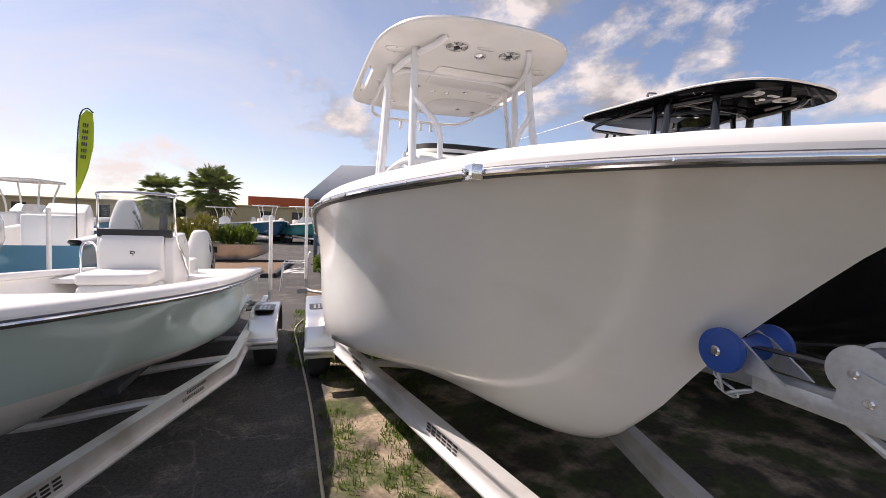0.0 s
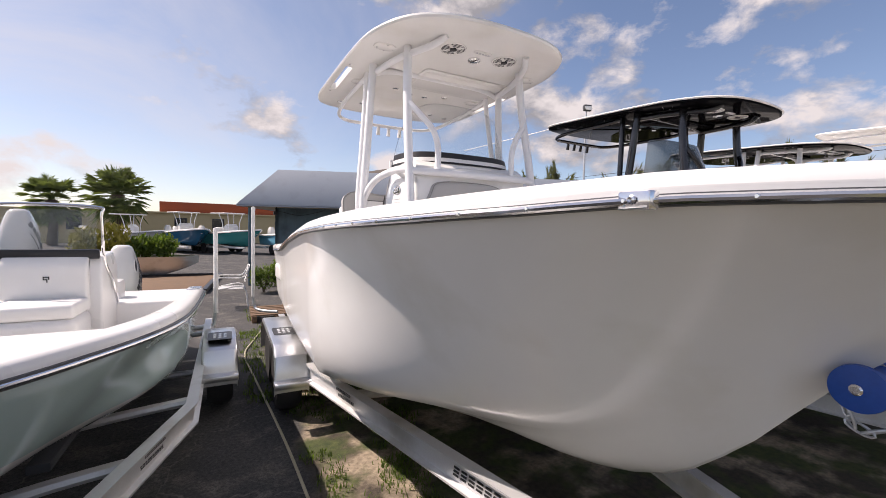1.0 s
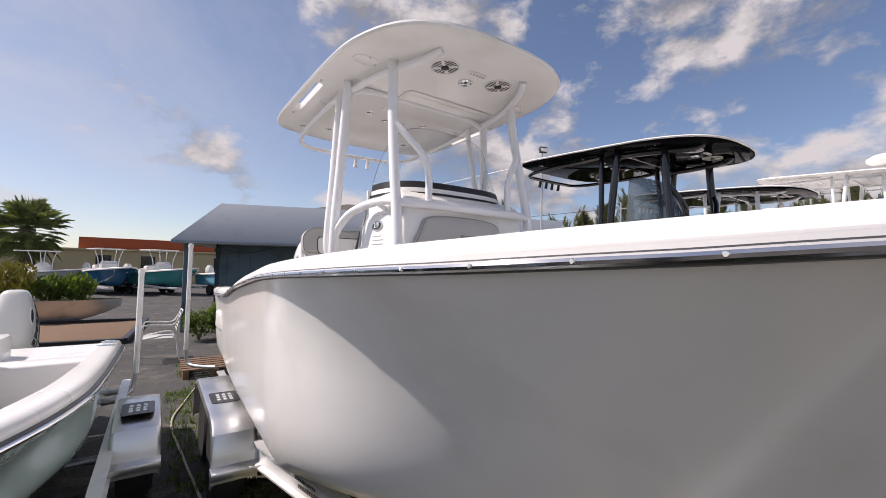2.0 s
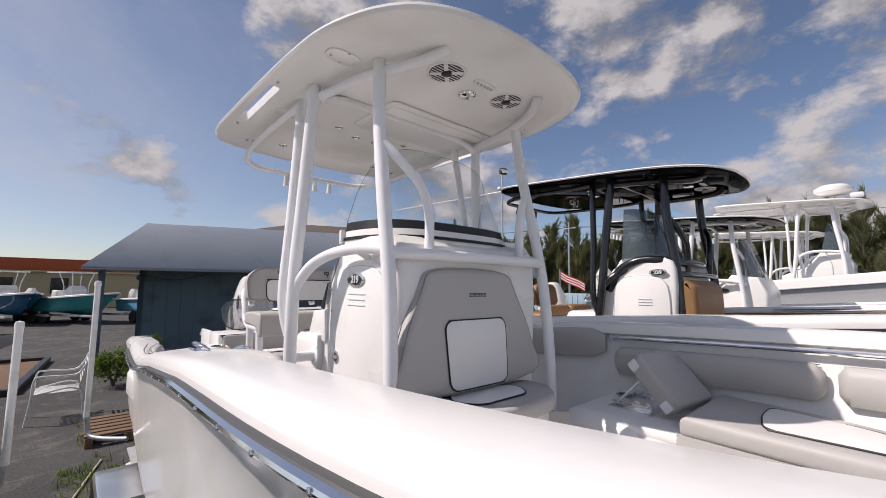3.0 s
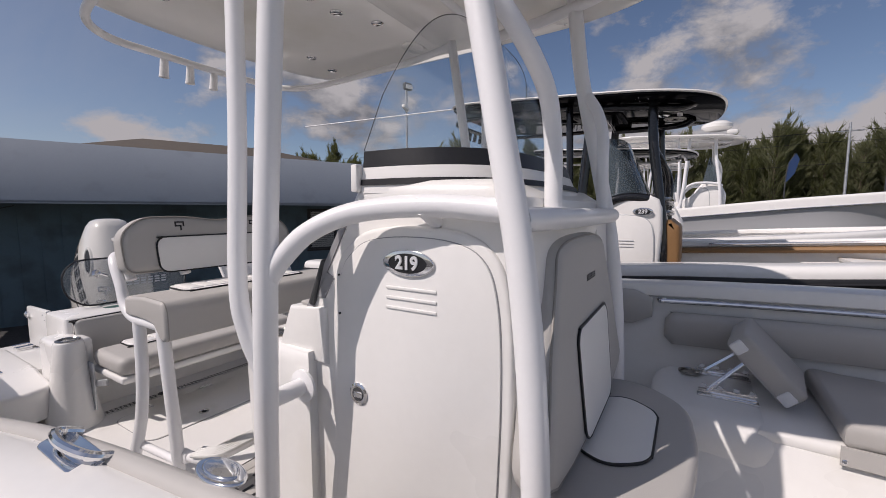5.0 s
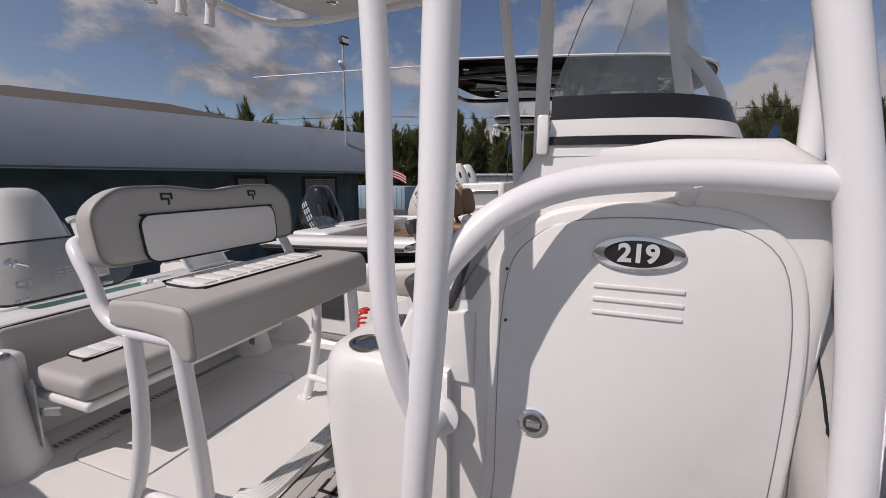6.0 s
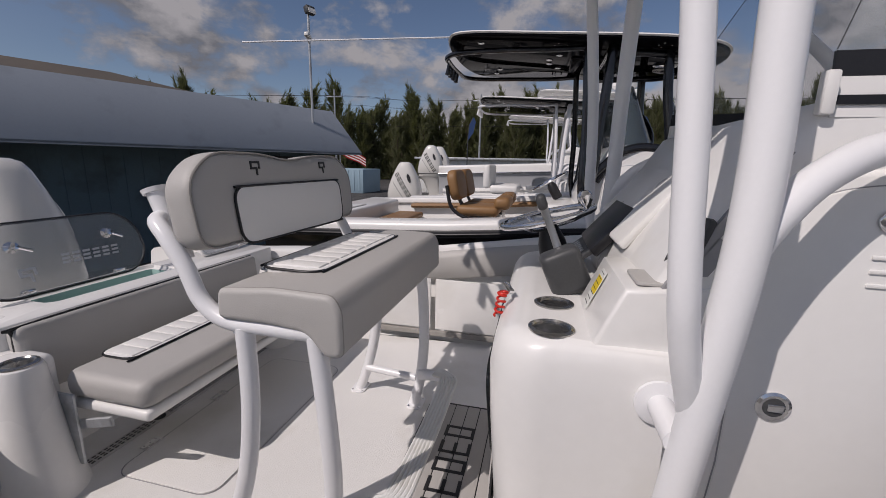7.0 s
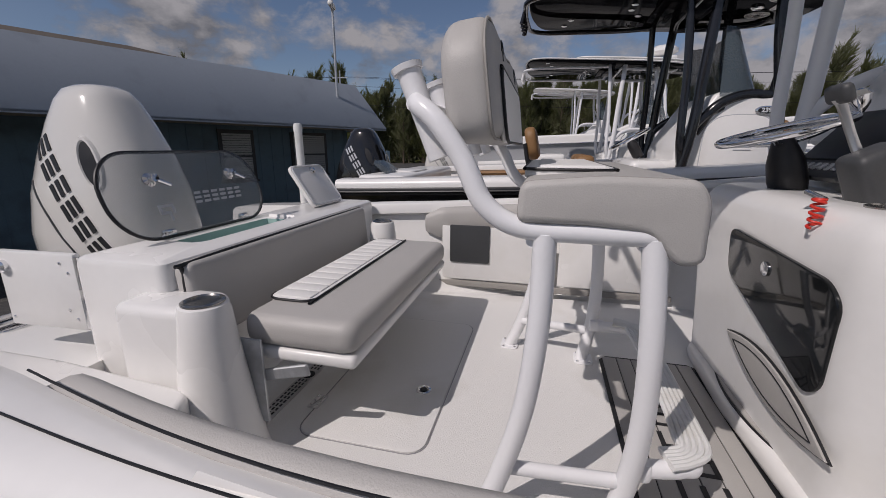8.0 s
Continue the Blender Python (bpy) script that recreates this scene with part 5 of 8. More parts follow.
for y, z in ((6.94, 1.34), (6.94, 1.49), (6.965, 1.37), (6.965, 1.52), (7.19, 1.33)):
    bm = bmesh.new()
    disc_bolt(bm, (0.931 - (y - 7.065) * 0.052, y, z), (-1, -0.05, 0), 0.005, 0.003)
    part("door_screw", bm, CHROME, gate)
part("swim_platform", box2((0.50, 6.86, 1.10), (2.40, 7.06, 1.20), 0.03, 3), LINER, transom)

# bench seat across the stern
bench = thing("stern_bench", (1.5, 6.3, SOLE_Z), "folding grey and white vinyl stern bench seat", "boat seat")
part("seat_pan", box2((0.98, 6.03, 1.265), (2.03, 6.40, 1.305), 0.015, 3), LINER, bench, "white seat pan edge")
cushion("seat_cushion", rounded(1.06, 0.36, 0.05, 5), 0.0, 0.095, 0.035, VINYL, Matrix.Translation((1.505, 6.205, 1.305)), bench, "grey vinyl bench cushion")
bi = soft([(-0.43, 0.178), (-0.43, 0.02), (0.44, 0.02), (0.44, 0.178)], 0.05)
insert = part("seat_insert", slab(bi, 0.088, 0.103, 0.005, Matrix.Translation((1.53, 6.205, 1.305))), VINYLW, bench, "ribbed white vinyl insert")
for k in range(13):
    part("insert_rib", box((1.53 - 0.384 + 0.064 * k, 6.304, 1.408), (0.058, 0.13, 0.010), 0.004), VINYLW, insert)
piping(outline_line(bi, Matrix.Translation((1.53, 6.205, 1.305)), 0.1), bench)
part("backrest", slab(rounded(1.19, 0.25, 0.03, 4), 0.0, 0.06, 0.02, frame_axes((1.55, 6.565, 1.415), (1, 0, 0), (0, 0.08, 1)), 4), VINYL, bench, "grey vinyl bench back")
piping([(0.96, 6.53, 1.30), (0.96, 6.535, 1.515), (0.98, 6.535, 1.54), (1.5, 6.535, 1.542), (2.12, 6.535, 1.54)], bench, 0.006)
for x in (0.955, 2.055):
    bm = box2((x - 0.005, 6.30, 1.08), (x + 0.005, 6.42, 1.34), 0.002)
    add_box(bm, (x + 0.01, 6.27, 1.235), (0.012, 0.22, 0.035), 0.003, 1, turn(-14, 0, 0))
    disc_bolt(bm, (x - 0.006, 6.36, 1.28), (-1, 0, 0), 0.009, 0.006)
    disc_bolt(bm, (x - 0.006, 6.36, 1.15), (-1, 0, 0), 0.009, 0.006)
    part("hinge_bracket", bm, GALV, bench, "bare metal folding hinge bracket")

# floor hatch, drain grate and fittings
hatch = thing("floor_hatch", (1.45, 6.05, SOLE_Z), "white floor hatch flush in the cockpit floor", "hatch")
ho = rounded(0.92, 0.42, 0.06, 5)
part("hatch_lid", slab(inset(ho, 0.004), 0.0, 0.005, 0.002, Matrix.Translation((1.47, 6.06, SOLE_Z))), SOLE, hatch)
part("hatch_seam", tube([(1.47 + x, 6.06 + y, SOLE_Z + 0.001) for x, y in ho + ho[:1]], 0.0018, 6, 1), GRAPHIC, hatch)
for x in (1.17, 1.52):
    bm = box((x, 6.275, SOLE_Z + 0.006), (0.075, 0.04, 0.006), 0.002)
    for ex in (-0.025, 0.0, 0.025):
        for ey in (-0.012, 0.012):
            disc_bolt(bm, (x + ex, 6.275 + ey, SOLE_Z + 0.009), (0, 0, 1), 0.004, 0.003)
    part("hinge", bm, CHROME, hatch, "stainless hatch hinge")
part("flush_latch", lathe([(0.027, 0.004), (0.027, 0.009), (0.02, 0.01), (0.014, 0.005), (0.001, 0.005)], Matrix.Translation((1.325, 5.938, SOLE_Z)), 20), CHROME, hatch)
part("latch_core", lathe([(0.013, 0.006), (0.013, 0.010), (0.001, 0.010)], Matrix.Translation((1.325, 5.938, SOLE_Z)), 14), BLACK, hatch)
grate = thing("drain_grate", (1.5, 6.36, SOLE_Z), "perforated stainless drain strip in the cockpit floor", "drain grate")
part("grate_plate", slab(rounded(1.10, 0.055, 0.027, 6), 0.001, 0.006, 0.002, Matrix.Translation((1.53, 6.40, SOLE_Z))), ALUW, grate)
for lo, hi in ((1.0, 1.28), (1.35, 2.1)):
    bm = bmesh.new()
    for i in range(46):
        x = 1.53 - 0.50 + i * 0.0222
        for j in range(3):
            if lo < x < hi:
                add_box(bm, (x, 6.40 + (j - 1) * 0.014, SOLE_Z + 0.0065), (0.013, 0.006, 0.002))
    part("slot_row", bm, BLACK, grate)
part("grate_badge", lathe([(0.024, 0.006), (0.024, 0.009), (0.001, 0.009)], Matrix.Translation((1.315, 6.40, SOLE_Z)), 20), BLACK, grate)

# coaming bolsters inside the gunwales
def bolster(side, y0, y1, name_label, drop=0.02, height=0.15, thick=0.055):
    b = thing("coaming_bolster", (CX + side * 1.0, (y0 + y1) / 2, BOAT.top(y0) - 0.15), name_label, "bolster", "coaming bolsters")
    rings = []
    n = 56
    for i in range(n + 1):
        y = y0 + (y1 - y0) * i / n
        e = min(1.0, 12 * min(i, n - i) / n + 0.55)
        z = BOAT.top(y) - drop
        x = min(BOAT.rail(y) - WIDTH(y) + 0.007, BOAT.breadth(y, z - height) - 0.05 + (0.03 if y > 3.4 else 0))
        pr = [(0.0, 0.0), (0.02, 0.012), (thick * 0.7, 0.006), (thick, -0.03), (thick, -height * 0.7), (thick * 0.7, -height), (0.0, -height), (-0.0, -height * 0.5)]
        rings.append([(CX + side * (x - d * e), y, z - height / 2 + (u + height / 2) * e) for d, u in pr])
    bm = add_loft(bmesh.new(), rings)
    part("pad", bm, VINYL, b, "grey vinyl pad", 60)
    part("seam", tube([(CX + side * min(BOAT.rail(y) - WIDTH(y) + 0.01, BOAT.breadth(y, BOAT.top(y) - drop - height) - 0.04), y, BOAT.top(y) - drop + (0.014 if drop < 0.03 else 0.004)) for y in np.linspace(y0 + 0.02 if side > 0 else 5.0, y1 - 0.02, 56)], 0.002, 6, 1), PIPING, b)
    return b


bolster(-1, 3.72, 6.30, "long grey vinyl bolster along the cockpit coaming", 0.002, 0.17, 0.052)
bolster(1, 3.74, 6.25, "long grey vinyl bolster along the far coaming", 0.04, 0.17, 0.06)
bolster(1, 2.72, 3.68, "short grey vinyl bolster in the bow", 0.15, 0.15, 0.06)
bolster(1, 1.95, 2.68, "short grey vinyl bolster near the stem", 0.15, 0.15, 0.06)
part("pad_seam", tube([(CX - (BOAT.rail(y) - 0.55 * WIDTH(y)), y, BOAT.top(y) + 0.004) for y in np.linspace(5.3, 6.4, 40)], 0.0018, 6, 1), PIPING, boat, "thin black seam along the gunwale pad")
for y0, y1 in ((4.86, 5.45), (5.48, 6.14)):
    part("liner_panel", box2((2.418, y0, 1.075), (2.432, y1, 1.405), 0.004), LINER, boat, "white locker panel below the coaming")
part("toe_slot", box2((2.405, 4.84, 1.035), (2.425, 6.16, 1.068), 0.003), SEAM, boat, "grey toe slot along the floor")
grab = thing("bow_grab_rail", (2.5, 2.7, 1.65), "polished steel grab rail under the bow gunwale", "grab rail")
pts = [(CX + (min(BOAT.rail(y) - 0.235, BOAT.breadth(y, BOAT.top(y) - 0.1) - 0.06)), y, BOAT.top(y) - 0.085) for y in np.linspace(1.85, 3.70, 14)]
part("rail", tube(pts, 0.012, 10, 2), CHROME, grab)
for q in (pts[0], pts[6], pts[-1]):
    part("rail_foot", lathe([(0.022, 0), (0.022, 0.006), (0.012, 0.012), (0.012, 0.05)], axis((q[0] + 0.045, q[1], q[2]), (-1, 0, 0)), 14), CHROME, grab)
grab = thing("bow_grab_rail", (0.4, 2.7, 1.75), "polished steel grab rail on the bow coaming edge", "grab rail")
pts = [(CX - (BOAT.rail(y) - 0.222), y, BOAT.top(y) - 0.03) for y in np.linspace(1.9, 3.45, 14)]
part("rail", tube(pts, 0.011, 10, 2), CHROME, grab)
for q in (pts[0], pts[6], pts[-1]):
    part("rail_foot", lathe([(0.02, 0), (0.02, 0.006), (0.011, 0.012), (0.011, 0.03)], axis((q[0] - 0.03, q[1], q[2]), (1, 0, 0)), 14), CHROME, grab)

# bow cushions
for side, lab in ((1, "grey and white vinyl bow cushion on the far seat"), (-1, "grey and white vinyl bow cushion on the near seat")):
    rows = [(y, max(0.06, min(BOAT.rail(y) - 0.27, BOAT.breadth(y, 1.385) - 0.05))) for y in np.linspace(1.98, 3.13, 12)]
    out_ = [(CX + side * b, y) for y, b in rows]
    inn = [(CX + side * max(0.03, min(b - 0.05, 0.33 + 0.05 * (y - 1.45))), y) for y, b in rows[::-1]]
    plan = out_ + inn
    if side > 0:
        plan = plan[::-1]
    c = thing("bow_cushion", (CX + side * 0.6, 2.4, 1.385), lab, "seat cushion", "bow cushions")
    part("pad", slab(plan, 1.386, 1.475, 0.03, None, 4), VINYL, c, "grey vinyl pad")
    ins = [(CX + side * min(0.47 + 0.40 * (1 - k), BOAT.breadth(y, 1.40) - 0.16), y) for k, y in ((0.0, 2.90), (0.5, 2.90), (1, 2.86), (1, 2.2), (0.6, 2.0), (0.25, 2.2), (0.05, 2.6))]
    ins = soft(ins if side < 0 else ins[::-1], 0.06)
    part("insert", slab(ins, 1.466, 1.482, 0.005), VINYLW, c, "white vinyl insert")
    piping(outline_line(ins, Matrix(), 1.479), c)
skirt = thing("cushion_skirt", (1.95, 3.0, 1.35), "short grey vinyl skirt with snaps below the bow cushion", "cushion skirt")
rows = [(CX + min(0.33 + 0.05 * (y - 1.45), 2.0) - 0.012, y) for y in np.linspace(2.45, 3.14, 8)]
part("flap", add_loft(bmesh.new(), [[(x, y, 1.40), (x - 0.006, y, 1.34), (x, y, 1.335), (x + 0.006, y, 1.40)] for x, y in rows]), VINYL, skirt)
for x, y in (rows[1], rows[-1]):
    part("snap", disc_bolt(bmesh.new(), (x - 0.004, y - 0.01, 1.352), (-1, 0, 0), 0.008, 0.004), CHROME, skirt)
flip = thing("flip_up_backrest", (2.07, 3.2, 1.39), "grey vinyl backrest propped up on a steel stand", "backrest")
FM = frame_axes((2.22, 3.19, 1.43), (0.985, -0.14, 0), (0.03, 0.68, 0.72))
part("pad", slab(rounded(0.35, 0.30, 0.035, 4), -0.045, 0.045, 0.018, FM @ Matrix.Translation((0, 0.15, 0)), 4), VINYL, flip)
for y in (0.035, 0.265):
    part("end_cap", box(FM @ Vector((-0.168, y, -0.012)), (0.028, 0.05, 0.05), 0.008, 2, FM.to_3x3()), POWDER, flip, "white plastic pad corner")
for x in (-0.13, 0.13):
    bm = box((2.21 + x, 3.43, 1.394), (0.035, 0.21, 0.010), 0.002)
    add_box(bm, (2.225 + x, 3.43, 1.407), (0.004, 0.20, 0.026), 0.001)
    for k in range(4):
        add_box(bm, (2.225 + x, 3.345 + 0.055 * k, 1.426), (0.004, 0.022, 0.018), 0.001, 1, turn(20, 0, 0))
    part("ratchet_rail", bm, CHROME, flip, "toothed stainless ratchet rail")
    for dx in (-0.012, 0.012):
        part("prop", tube([FM @ Vector((x + dx, 0.20, -0.045)), (2.215 + x + dx, 3.50, 1.412)], 0.005, 8, 1), CHROME, flip)
    part("hinge_arm", tube([FM @ Vector((x, 0.20, -0.047)), FM @ Vector((x, 0.02, -0.047))], 0.006, 8, 1), CHROME, flip)
cup_holder((2.32, 3.56, 1.398), boat, 0.04)
part("seat_end_step", box2((1.85, 3.26, SOLE_Z), (2.46, 3.72, 1.392), 0.10, 5), LINER, boat)
part("inwale_speaker", slab(rounded(0.24, 0.23, 0.01, 2), 0, 0.006, 0.002, frame_axes((2.415, 5.97, 1.30), (0, -1, 0), (0, 0, 1))), DARKGREY, boat, "dark square mesh panel")
# gunwale fittings
fit_y = [(4.2, "rod"), (7.25, "light")]
for y, what in fit_y:
    x, z = CX - (min(BOAT.rail(y), BOAT.rail(6.86)) - 0.125), BOAT.top(y) + 0.006
    if what == "light":
        z = BOAT.top(6.86) - 0.012
    if what == "rod":
        o = [(0.027 * math.cos(a), 0.055 * math.sin(a)) for a in np.linspace(0, 2 * math.pi, 25)[:-1]]
        r_ = thing("gunwale_rod_holder", (x, y, z), "oval stainless rod holder with a cover", "rod holder")
        part("flange", slab(o, 0, 0.008, 0.004, Matrix.Translation((x, y, z))), CHROME, r_)
        part("cover", slab([(px * 0.72, py * 0.72) for px, py in o], 0.006, 0.012, 0.004, Matrix.Translation((x, y, z))), CHROME, r_)
    else:
        r_ = thing("gunwale_deck_plate", (x, y, z), "small oval chrome deck plate", "deck plate")
        part("flange", slab([(0.05 * math.cos(a), 0.03 * math.sin(a)) for a in np.linspace(0, 2 * math.pi, 25)[:-1]], 0, 0.005, 0.002, Matrix.Translation((x, y, z))), CHROME, r_)
x, y = CX - (BOAT.rail(4.55) - 0.155), 4.55
z = BOAT.top(y) + 0.006
cleat = thing("pull_up_cleat", (x, y, z), "raised stainless pull-up cleat on the gunwale", "cleat")
part("horn", tube([(x + 0.04, y - 0.08, z + 0.0), (x, y - 0.075, z + 0.02), (x - 0.015, y, z + 0.026), (x, y + 0.075, z + 0.02), (x + 0.04, y + 0.08, z + 0.0)], 0.009, 10, 6), CHROME, cleat)
part("plate", slab(rounded(0.06, 0.19, 0.028, 5), 0, 0.005, 0.002, Matrix.Translation((x, y, z))), CHROME, cleat)
part("rail_splice", box2((CX - BOAT.rail(1.84) - 0.040, 1.80, BOAT.top(1.84) - BOAT.cap - 0.022), (CX - BOAT.rail(1.84) - 0.006, 1.88, BOAT.top(1.84) - BOAT.cap + 0.020), 0.005, 2), CHROME, boat, "chrome rub rail joint cover")
part("through_hull", lathe([(0.010, 0), (0.010, 0.006), (0.006, 0.008), (0.001, 0.002)], axis((CX - BOAT.rail(1.84) - 0.042, 1.84, BOAT.top(1.84) - BOAT.cap), (-1, 0, 0)), 14), CHROME, boat)

# ---- outboard motors ----


def superring(cx, cy, z, hx, hy, p=2.6, n=28):
    out = []
    for k in range(n):
        a = 2 * math.pi * k / n
        c, s = math.cos(a), math.sin(a)
        out.append(Vector((cx + hx * math.copysign(abs(c) ** (2 / p), c), cy + hy * math.copysign(abs(s) ** (2 / p), s), z)))
    return out


COWL_ROWS = [(0.02, 0.56, 0.17, 0.28, 3), (0.10, 0.56, 0.205, 0.325, 3.0), (0.22, 0.555, 0.216, 0.328, 2.9), (0.38, 0.55, 0.205, 0.30, 2.8), (0.52, 0.545, 0.182, 0.25, 2.7), (0.65, 0.545, 0.152, 0.185, 2.7), (0.74, 0.545, 0.124, 0.135, 2.7), (0.78, 0.545, 0.10, 0.105, 2.6), (0.797, 0.545, 0.065, 0.065, 2.5), (0.80, 0.545, 0.01, 0.01, 2)]


def cowl_side(y, z):
    """How far out the cowl's side lies at a place."""
    cols = list(zip(*COWL_ROWS))
    cy, hx, hy, p = (float(np.interp(z, cols[0], cols[k])) for k in (1, 2, 3, 4))
    return hx * max(0.0, 1 - min(1.0, abs(y - cy) / hy) ** p) ** (1 / p)


def outboard(x, y, z, mat, label, scale=1.0, tilt=0.0, face=1):
    """An outboard motor at a transom; z is the transom's top; face -1 turns it round."""
    m = thing("outboard_motor", (x, y, z), label, "outboard motor", "outboard motors")
    M = Matrix.Translation((x, y, z)) @ Matrix.Diagonal((scale, scale * face, scale, 1)) @ Matrix.Rotation(radians(tilt), 4, "X")

    def rings(rows):
        return [[M @ v for v in superring(0, cy, h, hx, hy, p)] for h, cy, hx, hy, p in rows]

    cowl = part("cowl", loft(rings([*COWL_ROWS])), mat, m, "glossy engine cowl", 60)
    part("cowl_seam", loft(rings([(0.085, 0.56, 0.20, 0.32, 3.0), (0.10, 0.56, 0.208, 0.329, 3.0)])), DARKGREY, cowl)
    for s in (-1, 1):
        ring_ = [2 * math.pi * k / 20 for k in range(20)]

        def on_side(ry, rz, o, a):
            y_, z_ = 0.42 + ry * math.cos(a) + 0.35 * rz * math.sin(a), 0.50 + rz * math.sin(a)
            return M @ Vector((s * (cowl_side(y_, z_) + o), y_, z_))

        part("intake_lip", add_loft(bmesh.new(), [[on_side(ry, rz, o, a) for a in ring_] for ry, rz, o in ((0.046, 0.105, -0.003), (0.040, 0.096, 0.008), (0.033, 0.086, 0.008), (0.030, 0.080, 0.002))], True, False), mat, cowl)
        part("air_intake", add_loft(bmesh.new(), [[on_side(0.031 * q, 0.082 * q, 0.003, a) for a in ring_] for q in (1.0, 0.66, 0.33, 0.03)], True, False), BLACK, cowl, "dark oval air intake")
        dark = BLACK if mat is not BLACKCOWL else GREYGEL
        for k in range(6):
            f = (k - 2.5) / 5
            yy, zz = 0.53 - 0.24 * f, 0.37 - 0.38 * f
            d1, d2 = Vector((0, -0.24, -0.38)).normalized(), Vector((0, 0.38, -0.24)).normalized()
            bm = bmesh.new()
            for lo in (-0.5, -0.11, 0.28):
                quad = [(-0.034, lo), (0.034, lo), (0.034, lo + 0.22), (-0.034, lo + 0.22)]
                vs = []
                for e in (0.001, 0.004):
                    row = []
                    for u, v in quad:
                        q = Vector((0, yy, zz)) + d1 * u + d2 * (v * 0.085)
                        row.append(M @ Vector((s * (cowl_side(q.y, q.z) + e), q.y, q.z)))
                    vs.append(row)
                add_loft(bm, vs)
            part("brand_block", bm, dark, cowl)
        stripe = [Vector((0, 0.60 - 0.13 * t, 0.25 - 0.18 * t)) for t in np.linspace(-1.0, 0.9, 12)]
        part("side_line", tube([M @ Vector((s * (cowl_side(q.y, q.z) + 0.001), q.y, q.z)) for q in stripe], 0.004, 6, 1), DARKGREY, cowl)
    leg = part("midsection", loft(rings([(0.03, 0.60, 0.17, 0.33, 2.6), (-0.10, 0.52, 0.11, 0.22, 2.4), (-0.40, 0.44, 0.075, 0.16, 2.3), (-0.62, 0.46, 0.055, 0.15, 2.2)])), mat, m)
    part("cavitation_plate", slab([(0.10, 0.75), (0.03, 0.80), (-0.03, 0.80), (-0.10, 0.75), (-0.11, 0.40), (-0.03, 0.25), (0.03, 0.25), (0.11, 0.40)][::-1], -0.632, -0.618, 0.004, M), mat, m)
    part("gearcase", loft(rings([(-0.62, 0.46, 0.05, 0.15, 2.2), (-0.78, 0.47, 0.05, 0.14, 2.0), (-0.84, 0.47, 0.075, 0.24, 2.0), (-0.90, 0.47, 0.06, 0.20, 2.0), (-1.02, 0.43, 0.012, 0.09, 2.0)])), mat, m)
    part("clamp_bracket", box(M @ Vector((0, 0.10, -0.12)), (0.26 * scale, 0.22 * scale, 0.42 * scale), 0.03), BLACK, m)
    bm = bmesh.new()
    for k in range(3):
        a = 2 * math.pi * k / 3
        o = [(0.02, -0.03), (0.09, -0.075), (0.17, -0.05), (0.18, 0.03), (0.10, 0.06), (0.02, 0.03)]
        add_slab(bm, o, -0.004, 0.004, 0.002, M @ Matrix.Translation((0, 0.72, -0.85)) @ Matrix.Rotation(math.pi / 2, 4, "X") @ Matrix.Rotation(a, 4, "Z") @ Matrix.Rotation(0.5, 4, "X"))
    add_lathe(bm, [(0.05, -0.08), (0.05, 0.05), (0.02, 0.09)], M @ Matrix.Translation((0, 0.70, -0.85)) @ Matrix.Rotation(-math.pi / 2, 4, "X"), 14)
    part("propeller", bm, CHROME, m, "steel three blade propeller")
    return m


outboard(1.43, 6.79, 1.30, COWL, "pearl white outboard motor on the transom")

# ---- trailers ----


def wheel_parts(trailer, x, y, r, w):
    tyre = part("tyre", lathe([(r * 0.62, -w / 2), (r * 0.86, -w / 2 - 0.008), (r * 0.96, -w * 0.42), (r, -w * 0.28), (r, w * 0.28), (r * 0.96, w * 0.42), (r * 0.86, w / 2 + 0.008), (r * 0.62, w / 2), (r * 0.60, 0)], axis((x, y, r), (1, 0, 0)), 36), RUBBER, trailer, "black trailer tyre")
    rim = lathe([(r * 0.62, -w * 0.45), (r * 0.60, -w * 0.30), (r * 0.45, -w * 0.2), (r * 0.2, -w * 0.34), (0.001, -w * 0.36)], axis((x, y, r), (1, 0, 0)), 30)
    part("rim", rim, ALU, tyre)


